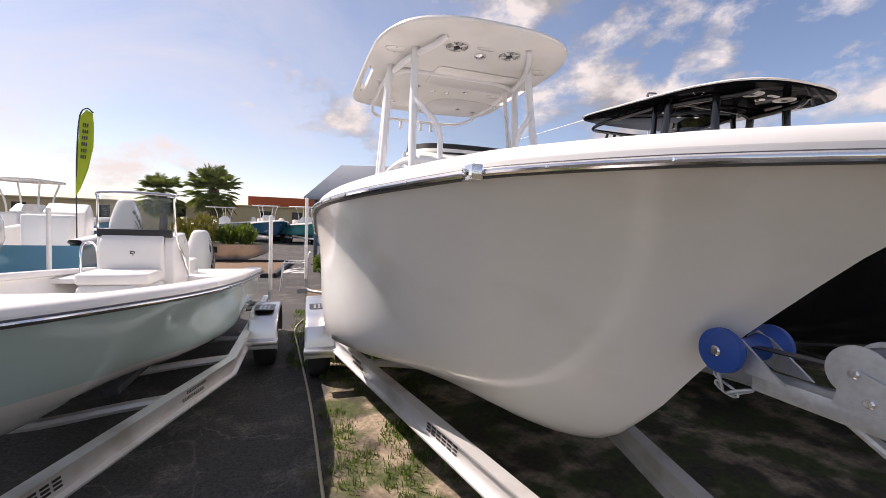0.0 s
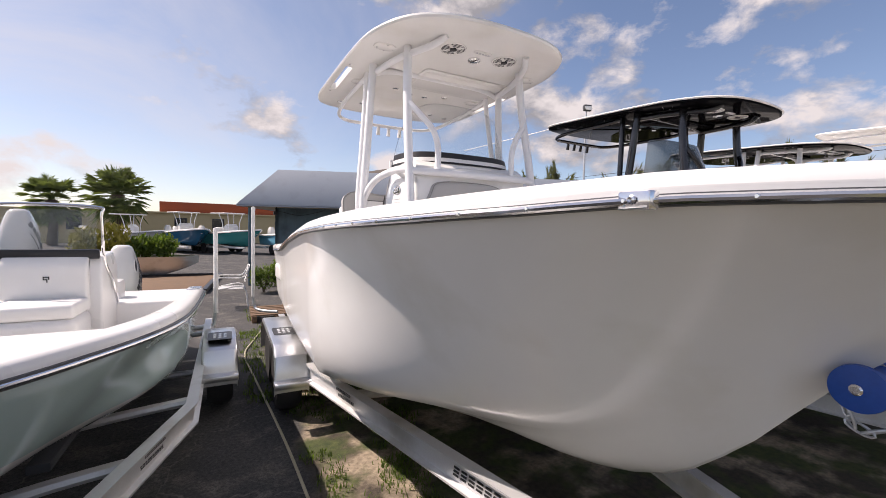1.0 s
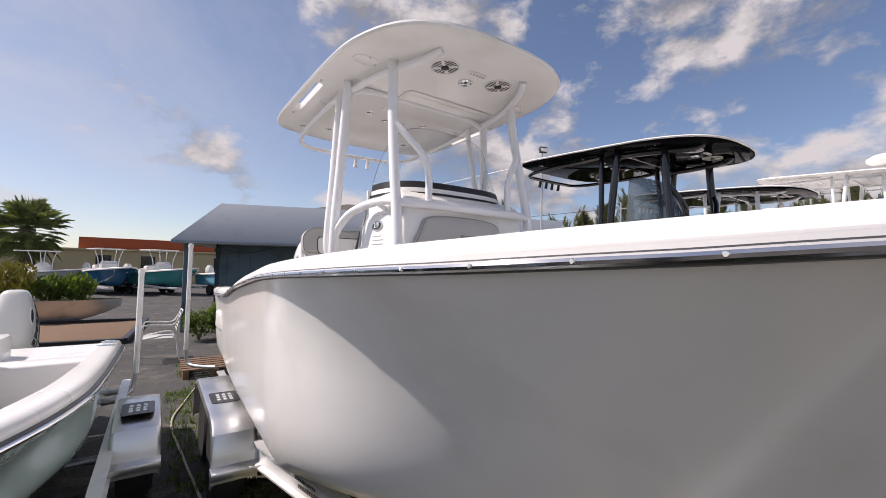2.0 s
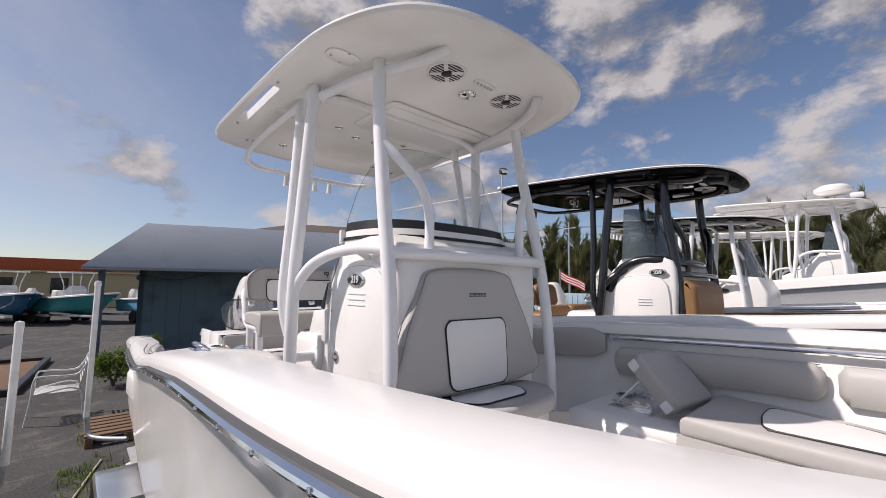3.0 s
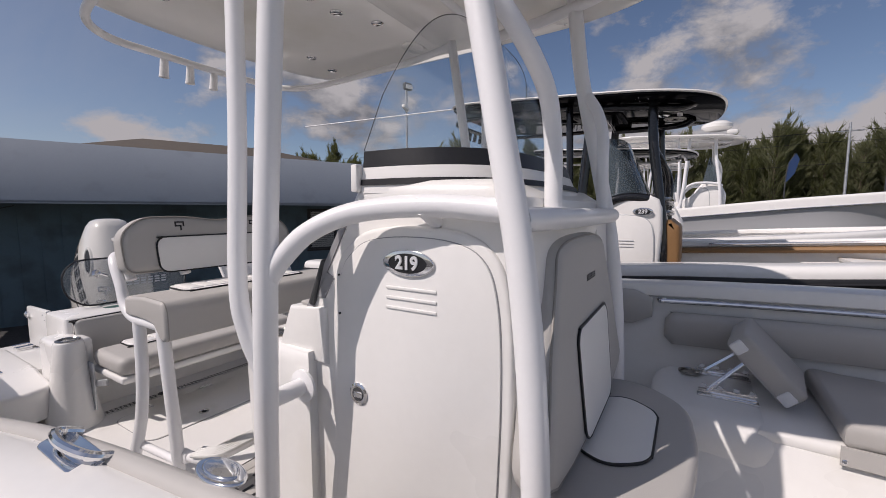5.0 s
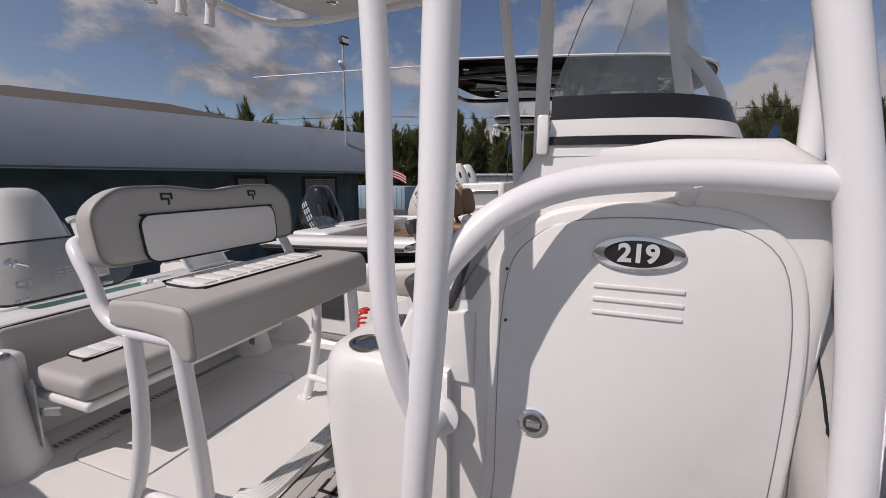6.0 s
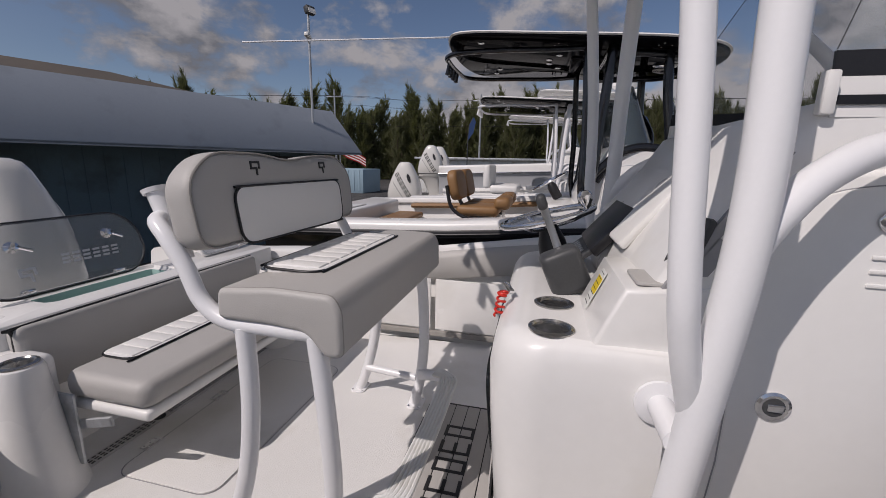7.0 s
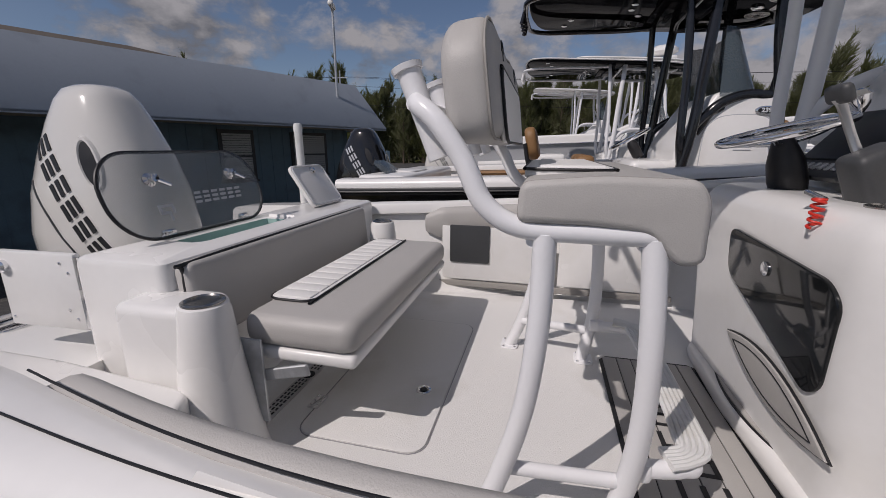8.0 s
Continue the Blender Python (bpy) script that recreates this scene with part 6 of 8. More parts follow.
def trailer(cx, half, y_aft, y_bend, y_nose, z, label, fender_y, tandem=True, near=1, lettered=True, keel=0.56, poles=None):
    """An aluminium I-beam boat trailer; its coupling towards -y."""
    t = thing("boat_trailer", (cx, (y_aft + y_bend) / 2, 0), label, "boat trailer", "boat trailers")
    hgt, wid = 0.15, 0.075
    for s in (-1, 1):
        line = [Vector((cx + s * half, y_aft, z)), Vector((cx + s * half, y_bend, z)), Vector((cx + s * 0.06, y_nose, z))]
        prof = [(-wid / 2, -hgt / 2), (wid / 2, -hgt / 2), (wid / 2, -hgt / 2 + 0.012), (0.006, -hgt / 2 + 0.022), (0.006, hgt / 2 - 0.022), (wid / 2, hgt / 2 - 0.012), (wid / 2, hgt / 2), (-wid / 2, hgt / 2), (-wid / 2, hgt / 2 - 0.012), (-0.006, hgt / 2 - 0.022), (-0.006, -hgt / 2 + 0.022), (-wid / 2, -hgt / 2 + 0.012)]
        rings = []
        for i, v in enumerate(line):
            a = (line[min(i + 1, 2)] - line[max(i - 1, 0)]).normalized()
            sd = Vector((-a.y, a.x, 0)).normalized()
            rings.append([v + sd * px + Vector((0, 0, pz)) for px, pz in prof])
        beam = part("main_beam", loft(rings), ALUW, t, "long aluminium I-beam")
        if lettered:
            a = (line[2] - line[1]).normalized()
            for k, n, w, hh in ((0.14, 12, 0.014, 0.02), (0.15, 10, 0.018, 0.022), (0.48, 6, 0.042, 0.055), (0.86, 9, 0.02, 0.03)):
                c = line[1].lerp(line[2], k)
                o = Vector((-a.y, a.x, 0)) * (1 if s > 0 else -1)
                if o.x * s < 0:
                    o = -o
                c = c + o * 0.0075 + Vector((0, 0, 0.026 if hh == 0.02 else (-0.014 if hh == 0.022 else 0)))
                across = a if s < 0 else -a
                part("lettering_block", bars(n, w, hh, w * 0.35, 0.002, frame_axes(c, -across if s > 0 else across, (0, 0, 1))), BLACK, beam, "dark blocks of lettering")
        # fender and wheels
        wx = cx + s * (half + 0.155)
        r, w = 0.31, 0.20
        ys = [fender_y - 0.38, fender_y + 0.38] if tandem else [fender_y]
        for y in ys:
            wheel_parts(t, wx, y, r, w)
        reach = (0.38 if tandem else 0.0) + r + 0.10
        arc = [(-reach, 0.30), (-reach + 0.005, 0.48), (-reach + 0.05, 0.60), (-reach + 0.15, 0.665), (-reach + 0.3, 0.68), (reach - 0.3, 0.68), (reach - 0.15, 0.665), (reach - 0.05, 0.60), (reach - 0.005, 0.48), (reach, 0.30)]
        rings = []
        for y, zz in arc:
            rings.append([(wx + sx * 0.145, fender_y + y, zz - dz) for sx, dz in ((-1, 0.03), (-0.93, 0.006), (-0.8, 0.0), (0.8, 0.0), (0.93, 0.006), (1, 0.03))])
        bm = add_loft(bmesh.new(), rings, False, False)
        skirt = [(wx + s * 0.145, fender_y + y, zz - 0.03) for y, zz in arc]
        g = bmesh.ops.extrude_face_region(bm, geom=list(bm.faces))
        bmesh.ops.translate(bm, verts=[v for v in g["geom"] if isinstance(v, bmesh.types.BMVert)], vec=(0, 0, -0.006))
        fender = part("fender", bm, ALU, t, "polished aluminium fender")
        part("fender_step", box2((wx - 0.15, fender_y - reach - 0.10, 0.355), (wx + 0.15, fender_y - reach + 0.02, 0.405), 0.006), ALU, fender)
        part("step_arm", box2((cx + s * half, fender_y - reach - 0.085, 0.36), (wx, fender_y - reach - 0.035, 0.40), 0.004), ALUW, fender)
        part("brand_pad", slab(rounded(0.20, 0.30, 0.03, 4), 0, 0.003, 0, Matrix.Translation((wx, fender_y - 0.15, 0.681))), BLACK, fender, "black tread pad with pale brand blocks")
        part("pad_blocks", bars(3, 0.045, 0.11, 0.02, 0.002, frame_axes((wx, fender_y - 0.15, 0.684), (0, 1, 0), (-1, 0, 0)), 0.0), GREYGEL, fender)
        # guide pole at the stern
        if poles:
            px, py, pz = poles[0 if s < 0 else 1]
            part("guide_pole", tube([(px, py, z + 0.22), (px, py + 0.02, pz)], 0.026, 14, 1), PVC, t, "white plastic guide pole")
            part("pole_cap", lathe([(0.028, -0.04), (0.03, -0.01), (0.024, 0.012), (0.001, 0.018)], Matrix.Translation((px, py + 0.02, pz)), 14), PVC, t)
            part("pole_elbow", tube([(cx + s * half, py - 0.3, z + 0.02), (px - s * 0.10, py - 0.1, z + 0.02), (px - s * 0.02, py, z + 0.07), (px, py, z + 0.3)], 0.022, 12, 5), GALV, t)
        # bunk on brackets
        part("bunk", box2((cx + s * 0.55 - 0.05, y_bend - 0.6, keel + 0.12), (cx + s * 0.55 + 0.05, y_aft - 0.1, keel + 0.17), 0.01), CARPET, t, "carpeted bunk board")
        for y in (y_bend - 0.5, y_bend + 0.3, y_aft - 0.4):
            part("bunk_bracket", box2((cx + s * 0.55 - 0.03, y - 0.04, z + 0.06), (cx + s * 0.55 + 0.03, y + 0.04, keel + 0.14), 0.004), GALV, t)
    ys = [y_bend - 0.5, y_bend + 0.3, y_aft - 0.4, y_aft - 0.05]
    for y in ys:
        hw = half if y >= y_bend else half * (y - y_nose) / (y_bend - y_nose)
        pts = [(cx - hw, y, z - 0.02), (cx - hw * 0.6, y, z - 0.06), (cx, y, z - 0.13), (cx + hw * 0.6, y, z - 0.06), (cx + hw, y, z - 0.02)]
        part("cross_member", tube(pts, 0.045, 8, 4, 0.75), ALUW, t)
    part("axle", tube([(cx - half - 0.1, fender_y, 0.31), (cx + half + 0.1, fender_y, 0.31)], 0.03, 10, 1), GALV, t)
    part("tongue", box2((cx - 0.06, y_nose - 0.9, z - 0.06), (cx + 0.06, y_nose + 0.5, z + 0.06), 0.008), GALV, t)
    part("jack_leg", tube([(cx + 0.12, y_nose - 0.55, 0.0), (cx + 0.12, y_nose - 0.55, z + 0.35)], 0.03, 12, 1), GALV, t)
    return t


trailer(CX, 1.02, 7.2, 4.85, 0.85, 0.45, "aluminium tandem axle boat trailer under the white boat", 5.72, poles=((0.12, 7.95, 2.0), (2.57, 7.15, 2.0)))

# winch stand at the stem
stand = thing("winch_stand", (CX, 1.0, 0.5), "galvanised winch stand with blue bow roller", "winch stand")
up = Vector((0, -0.42, 0.9)).normalized()
def on_post(d):
    return Vector((CX, 1.28, 0.50)) + up * d
part("post", loft([[on_post(d) + Vector((x, 0, 0)) + Vector((0, up.z, -up.y)) * y for x, y in ((-0.04, -0.04), (0.04, -0.04), (0.04, 0.04), (-0.04, 0.04))] for d in (0.0, 1.05)]), GALV, stand, "square galvanised post")
p0 = on_post(0.78)
part("arm", box2((CX - 0.035, p0.y - 0.02, p0.z - 0.035), (CX + 0.035, 1.475, p0.z + 0.02), 0.006), GALV, stand)
part("arm_brace", tube([on_post(0.60), Vector((CX, 1.26, p0.z - 0.03))], 0.014, 10, 1), GALV, stand)
for s in (-1, 1):
    bm = bmesh.new()
    add_slab(bm, [(1.37, p0.z + 0.018), (1.47, p0.z + 0.018), (1.52, p0.z + 0.04), (1.56, p0.z + 0.10), (1.53, p0.z + 0.125), (1.49, p0.z + 0.11)], -0.004, 0.004, 0, Matrix.Translation((CX + s * 0.06, 0, 0)) @ SIDE)
    part("roller_bracket", bm, GALV, stand)
ROLL = (CX, 1.52, 1.282)
bm = bmesh.new()
prof = [(0.02, -0.125), (0.066, -0.118), (0.068, -0.10), (0.058, -0.085), (0.036, -0.045), (0.030, 0), (0.036, 0.045), (0.058, 0.085), (0.068, 0.10), (0.066, 0.118), (0.02, 0.125)]
roller = part("bow_roller", lathe(prof, axis(ROLL, (1, 0, 0)), 32), BLUE, stand, "bright blue plastic bow roller")
bm = bmesh.new()
disc_bolt(bm, (CX - 0.125, ROLL[1], ROLL[2]), (-1, 0, 0), 0.016, 0.012)
part("roller_bolt", bm, CHROME, roller)
bm = bmesh.new()
disc_bolt(bm, (CX + 0.125, ROLL[1], ROLL[2]), (1, 0, 0), 0.016, 0.012)
part("roller_bolt", bm, CHROME, roller)
wz = p0.z + 0.108
win = part("winch_base", box2((CX - 0.075, 1.105, p0.z + 0.021), (CX + 0.075, 1.26, p0.z + 0.027)), GALV, stand)
for s in (-1, 1):
    cheek = slab([(1.105, p0.z + 0.02), (1.26, p0.z + 0.02), (1.245, wz - 0.005), (1.225, wz + 0.012), (1.20, wz + 0.005), (1.11, wz - 0.03)], -0.003, 0.003, 0, Matrix.Translation((CX + s * 0.07, 0, 0)) @ SIDE)
    part("winch_cheek", cheek, GALV, win)
bm = lathe([(0.02, -0.065), (0.064, -0.064), (0.064, -0.058), (0.03, -0.055), (0.03, 0.055), (0.064, 0.058), (0.064, 0.064), (0.02, 0.065)], axis((CX, 1.222, wz + 0.002), (1, 0, 0)), 30)
part("winch_drum", bm, GALV, win, "galvanised winch drum")
part("winch_strap", lathe([(0.03, -0.05), (0.052, -0.05), (0.052, 0.05), (0.03, 0.05)], axis((CX, 1.222, wz + 0.002), (1, 0, 0)), 24), BLACK, win)
part("strap_run", box((CX, 1.38, 1.30), (0.045, 0.32, 0.004), 0, 1, turn(-3, 0, 0)), BLACK, stand)
bm = tube([(CX + 0.075, 1.13, wz - 0.02), (CX + 0.10, 1.12, wz - 0.01), (CX + 0.11, 1.06, wz + 0.05), (CX + 0.11, 0.95, wz + 0.19), (CX + 0.19, 0.93, wz + 0.21)], 0.012, 10, 4)
part("winch_handle", bm, GALV, win)
for y, z in ((1.14, p0.z + 0.06), (1.19, p0.z + 0.05), (1.222, wz + 0.0)):
    bm = bmesh.new()
    disc_bolt(bm, (CX - 0.073, y, z), (-1, 0, 0), 0.012, 0.01)
    part("winch_bolt", bm, CHROME, win)
links = [Vector((CX - 0.07, 1.55, 1.24)), Vector((CX - 0.075, 1.55, 1.20)), Vector((CX - 0.07, 1.54, 1.165)), Vector((CX - 0.06, 1.51, 1.15)), Vector((CX - 0.04, 1.48, 1.165))]
for i, (a, b) in enumerate(zip(links, links[1:])):
    mid, d = (a + b) / 2, (b - a)
    mm = axis(mid, d)
    e = 0.014 if i % 2 else 0.0
    loop = [mm @ (Vector((0.012 * math.cos(q), 0, 0.034 * math.sin(q))) if i % 2 else Vector((0, 0.012 * math.cos(q), 0.034 * math.sin(q)))) for q in np.linspace(0, 2 * math.pi, 13)]
    part("chain_link", tube(loop, 0.0045, 6, 1), GALV, stand)
part("mast_clamp", box(on_post(0.64), (0.14, 0.02, 0.16), 0.004, 1, turn(25, 0, 0)), GALV, stand)
stand.location += Vector((0.0, 0.17, 0.03))

# ---- neighbouring boats ----


def plain_boat(cx, bow, stern, beam, top, keel, hull_mat, label, floor, chine=0.86, rail=(BLACK, CHROME), cap=0.10, width=0.21, sheer=None, fore=2.8, thick=1.0):
    h = Hull(cx, bow, stern, beam, sheer or [(bow, top + 0.30), (bow + 0.3 * (stern - bow), top + 0.15), (stern, top)], keel, chine=chine, cap=cap, fore=fore)
    b = thing("center_console_boat", (cx, (bow + stern) / 2, keel), label, "boat", "boats in the yard")
    part("hull", h.shell(), hull_mat, b, "", 50)
    for s in (-1, 1):
        cap_side(h, s, b, LINER, width, floor=floor)
    rub_rail(h, b, rail, k=thick)
    rows = [(y, max(0.02, min(h.rail(y) - width - 0.03, h.breadth(y, floor - 0.04) - 0.05))) for y in np.linspace(bow + 1.6, stern - 0.1, 24)]
    part("cockpit_sole", slab([(cx - q, y) for y, q in rows] + [(cx + q, y) for y, q in rows[::-1]], floor - 0.03, floor), SOLE, b)
    zd = h.top(bow) - 0.32
    rows = [(y, max(0.02, min(h.rail(y) - 0.10, h.breadth(y, zd - 0.03) - 0.04))) for y in np.linspace(bow + 0.35, bow + 1.75, 12)]
    part("bow_floor", slab([(cx - q, y) for y, q in rows] + [(cx + q, y) for y, q in rows[::-1]], zd - 0.03, zd), SOLE, b)
    return b, h


# the larger sister boat with a black T-top
CX2 = 4.44
D2 = Vector((CX2 - CX, 0.12, 0.06))
b2, h2 = plain_boat(CX2, 0.6, 7.25, 2.62, 1.58, 0.58, BLACKGEL, "black hulled center console boat with a black T-top and tan seats", 1.02, sheer=[(0.6, 2.03), (2.3, 1.89), (3.0, 1.84), (3.6, 1.81), (4.6, 1.735), (5.6, 1.66), (7.2, 1.60)], rail=(BLACK, BLACK), thick=1.7)
trailer(CX2, 1.05, 7.3, 4.85, 0.6, 0.45, "aluminium tandem axle boat trailer in shade", 5.35, lettered=False)
t_top(D2.x + 0.06, -0.16, 0.11, BLACKTUBE, LINING, "black tube T-top with a white hardtop and glossy black lining", False)
c2 = thing("center_console", (CX2, 4.4, 1.02), "white helm console with black trim and a dark windshield", "helm console")
prof = [(y + 0.12, z + 0.06) for y, z in upper]
part("body", slab(prof, CX2 - 0.48, CX2 + 0.48, 0.035, SIDE, 4), LINER, c2)
d2 = [(y + 0.12, z + 0.03) for y, z in door_line]
door2 = part("door", slab(d2, CX2 - 0.495, CX2 - 0.46, 0.006, SIDE, 2), LINER, c2, "white console door")
part("door_gasket", tube([(CX2 - 0.49, y, z) for y, z in d2 + d2[:1]], 0.005, 6, 1), GREYGEL, door2)
L2 = (CX2 - 0.497, 4.15, 2.15)
part("number_plate", slab([(0.078 * math.cos(a), 0.034 * math.sin(a)) for a in np.linspace(0, 2 * math.pi, 25)[:-1]], 0, 0.006, 0.003, at(STBD, *L2)), CHROME, c2)
part("plate_face", slab([(0.058 * math.cos(a), 0.025 * math.sin(a)) for a in np.linspace(0, 2 * math.pi, 25)[:-1]], 0.005, 0.0075, 0, at(STBD, *L2)), BLACK, c2)
part("model_number", letters("239", 0.046, 0.0015, at(STBD, L2[0] - 0.009, L2[1], L2[2])), SATIN, c2, "raised silver digits 239")
for i in range(3):
    part("door_vent", box((CX2 - 0.497, 4.27, 1.905 - 0.026 * i), (0.006, 0.125, 0.009), 0.003), GREYGEL, c2)
part("brow", tube([(CX2 - 0.47, 4.62, 1.98), (CX2 - 0.48, 4.5, 2.18), (CX2 - 0.46, 4.30, 2.27), (CX2 - 0.40, 4.06, 2.25), (CX2, 3.98, 2.24), (CX2 + 0.40, 4.06, 2.25), (CX2 + 0.46, 4.30, 2.27), (CX2 + 0.48, 4.5, 2.18)], 0.04, 12, 6), BLACKTUBE, c2, "black padded console brow")
bm = bmesh.new()
add_loft(bm, [[Vector((v.x + CX2 - CX, v.y + 0.12, v.z + 0.06)) for v in shield_band(2.2, 2.72, 0.06, 0.30, 0.008)[i]] for i in range(41)])
part("windshield", bm, SMOKED, c2, "smoked windshield")
part("helm_pod", slab([(y + 0.12, z + 0.03) for y, z in lower], CX2 - 0.52, CX2 + 0.52, 0.055, SIDE, 4), LINER, c2)
part("steering_wheel", tube([axis((CX2 + 0.1, 5.0, 1.95), (0, 0.5, 0.86)) @ Vector((0.19 * math.cos(a), 0.19 * math.sin(a), 0)) for a in np.linspace(0, 2 * math.pi, 33)], 0.012, 8, 1), CHROME, c2)
part("wheel_hub", lathe([(0.05, -0.2), (0.05, -0.06), (0.02, 0.0)], axis((CX2 + 0.1, 5.0, 1.95), (0, 0.5, 0.86)), 14), BLACK, c2)
part("front_backrest", slab(smooth_outline([(3.88, 1.50), (3.87, 1.95), (3.91, 2.05), (3.99, 2.04), (4.0, 1.5)], 4), CX2 - 0.42, CX2 + 0.42, 0.04, SIDE, 4), TAN, c2, "tan vinyl backrest")
c2.location += Vector((-0.08, -0.22, 0.0))
for s, y in ((-1, 5.55), (1, 5.55)):
    seat = thing("helm_chair", (CX2 + s * 0.25, y, 1.02), "tan vinyl helm chair on a black pedestal frame", "helm chair", "helm chairs")
    x = CX2 + s * 0.25
    part("seat_cushion", box((x, y - 0.10, 1.66), (0.46, 0.42, 0.10), 0.045, 4), TAN, seat, "tan vinyl seat")
    part("bolster", box((x, y - 0.34, 1.74), (0.46, 0.16, 0.12), 0.05, 4), TAN, seat)
    part("backrest", slab(rounded(0.48, 0.30, 0.10, 6), -0.05, 0.05, 0.035, frame_axes((x, y + 0.14, 1.90), (1, 0, 0), (0, 0.2, 0.98)), 4), TAN, seat, "tan vinyl backrest")
    for e in (-1, 1):
        part("arm_frame", tube([(x + e * 0.24, y - 0.3, 1.60), (x + e * 0.24, y - 0.05, 1.58), (x + e * 0.24, y + 0.14, 1.68), (x + e * 0.24, y + 0.20, 1.90)], 0.018, 8, 5), BLACK, seat)
    part("pedestal", box2((x - 0.18, y - 0.30, 1.02), (x + 0.18, y + 0.05, 1.60), 0.02), LINER, seat)
# tan coaming pads and stern lounge
for s in (-1, 1):
    pts = [Vector((CX2 + s * (h2.rail(y) - 0.235), y, h2.top(y) - 0.10)) for y in np.linspace(1.6, 6.6, 20)]
    p = thing("coaming_bolster", pts[8], "tan vinyl bolster along the coaming", "bolster", "tan bolsters")
    part("pad", tube(pts, 0.06, 8, 2, 0.55), TAN, p)
    rr = thing("bow_grab_rail", pts[3], "polished grab rail in the bow", "grab rail")
    part("rail", tube([(CX2 + s * (h2.rail(y) - 0.235), y, h2.top(y) - 0.03) for y in np.linspace(1.8, 3.4, 10)], 0.011, 8, 1), CHROME, rr)
tb = thing("transom_unit", (CX2, 6.9, 1.02), "white moulded stern box with hatches", "boat transom")
part("transom_box", box2((CX2 - 0.95, 6.75, 1.0), (CX2 + 0.95, 7.2, 1.62), 0.04, 3), LINER, tb)
part("stern_lounge", box2((CX2 - 0.9, 6.35, 1.0), (CX2 + 0.9, 6.74, 1.40), 0.04, 3), LINER, tb)
part("hatch", slab(rounded(0.5, 0.3, 0.05, 4), 1.62, 1.635, 0.005, Matrix.Translation((CX2 - 0.2, 6.97, 0))), LINER, tb)
part("lounge_pad", box2((CX2 - 0.85, 6.37, 1.40), (CX2 + 0.85, 6.72, 1.47), 0.03, 3), TAN, tb)
part("hatch", slab(rounded(0.40, 0.24, 0.11, 8), 0, 0.008, 0.003, frame_axes((CX2 - 0.55, 7.06, 1.66), (1, 0, 0), (0, 0.8, 0.6))), SMOKED, tb, "clear lid standing open")
outboard(CX2, 7.0, 1.27, BLACKCOWL, "glossy black outboard motor with pale lettering blocks")

# the seafoam bay boat on the other side of the path
CX0 = -1.60
b0, h0 = plain_boat(CX0, 2.2, 7.45, 2.26, 0.93, 0.36, SEAFOAM, "seafoam hulled bay boat with a white deck on a trailer", 0.62, cap=0.07, width=0.16, sheer=[(2.2, 1.31), (2.9, 1.27), (3.4, 1.24), (4.35, 1.17), (5.33, 1.08), (6.8, 0.97), (7.4, 0.92)], fore=2.6, rail=(DARKGREY, CHROME))
rows = [(y, max(0.02, min(h0.rail(y) - 0.12, h0.breadth(y, 0.97) - 0.04))) for y in np.linspace(2.55, 4.55, 16)]
part("bow_deck", slab([(CX0 - q, y) for y, q in rows] + [(CX0 + q, y) for y, q in rows[::-1]], 1.00, 1.05, 0.01), LINER, b0)
part("deck_hatch", slab(rounded(0.5, 0.6, 0.05, 4), 1.05, 1.062, 0.004, Matrix.Translation((CX0 + 0.3, 3.8, 0))), LINER, b0)
rows = [(y, min(h0.rail(y) - 0.10, h0.breadth(y, 0.82) - 0.04)) for y in np.linspace(6.45, 7.42, 8)]
part("stern_deck", slab([(CX0 - q, y) for y, q in rows] + [(CX0 + q, y) for y, q in rows[::-1]], 0.84, 0.90, 0.01), LINER, b0)
part("cooler_seat", box2((CX0 - 0.21, 5.20, 0.66), (CX0 + 0.37, 5.64, 1.0), 0.05, 3), LINER, b0)
part("rear_seat_box", box2((CX0 + 0.12, 6.2, 0.62), (CX0 + 0.95, 6.48, 0.95), 0.03, 3), LINER, b0)
for dy in (6.75, 7.05, 7.28):
    part("deck_plate", slab([(0.075 * math.cos(a), 0.035 * math.sin(a)) for a in np.linspace(0, 2 * math.pi, 21)[:-1]], 0.93, 0.938, 0.003, Matrix.Translation((CX0 + h0.rail(dy) - 0.09, dy, h0.top(dy) - 0.93 + 0.002))), CHROME, b0)
c0 = thing("helm_console", (CX0, 5.3, 0.62), "white padded console with a clear windshield and rail", "helm console")
part("console_body", slab([(5.05, 0.62), (5.03, 1.36), (5.08, 1.44), (5.45, 1.46), (5.60, 1.30), (5.62, 0.62)], CX0 - 0.42, CX0 + 0.42, 0.03, SIDE, 3), LINER, c0)
part("seat_back", slab(smooth_outline([(4.96, 1.02), (4.95, 1.30), (4.98, 1.40), (5.04, 1.41), (5.05, 1.02)], 4), CX0 - 0.36, CX0 + 0.32, 0.03, SIDE, 3), VINYLW, c0, "white quilted seat back")
part("seat_pad", box2((CX0 - 0.38, 4.54, 1.0), (CX0 + 0.34, 4.95, 1.11), 0.035, 3), VINYLW, c0)
part("brand_mark", monogram(0.05, at(FORE, CX0 - 0.0, 4.945, 1.26)), BLACK, c0)
part("dark_band", box2((CX0 - 0.40, 5.02, 1.42), (CX0 + 0.40, 5.06, 1.50), 0.008), BLACK, c0)
sh = box2((CX0 - 0.37, 5.06, 1.50), (CX0 + 0.37, 5.066, 1.83))
part("windshield", sh, ACRYLIC, c0, "clear flat windshield")
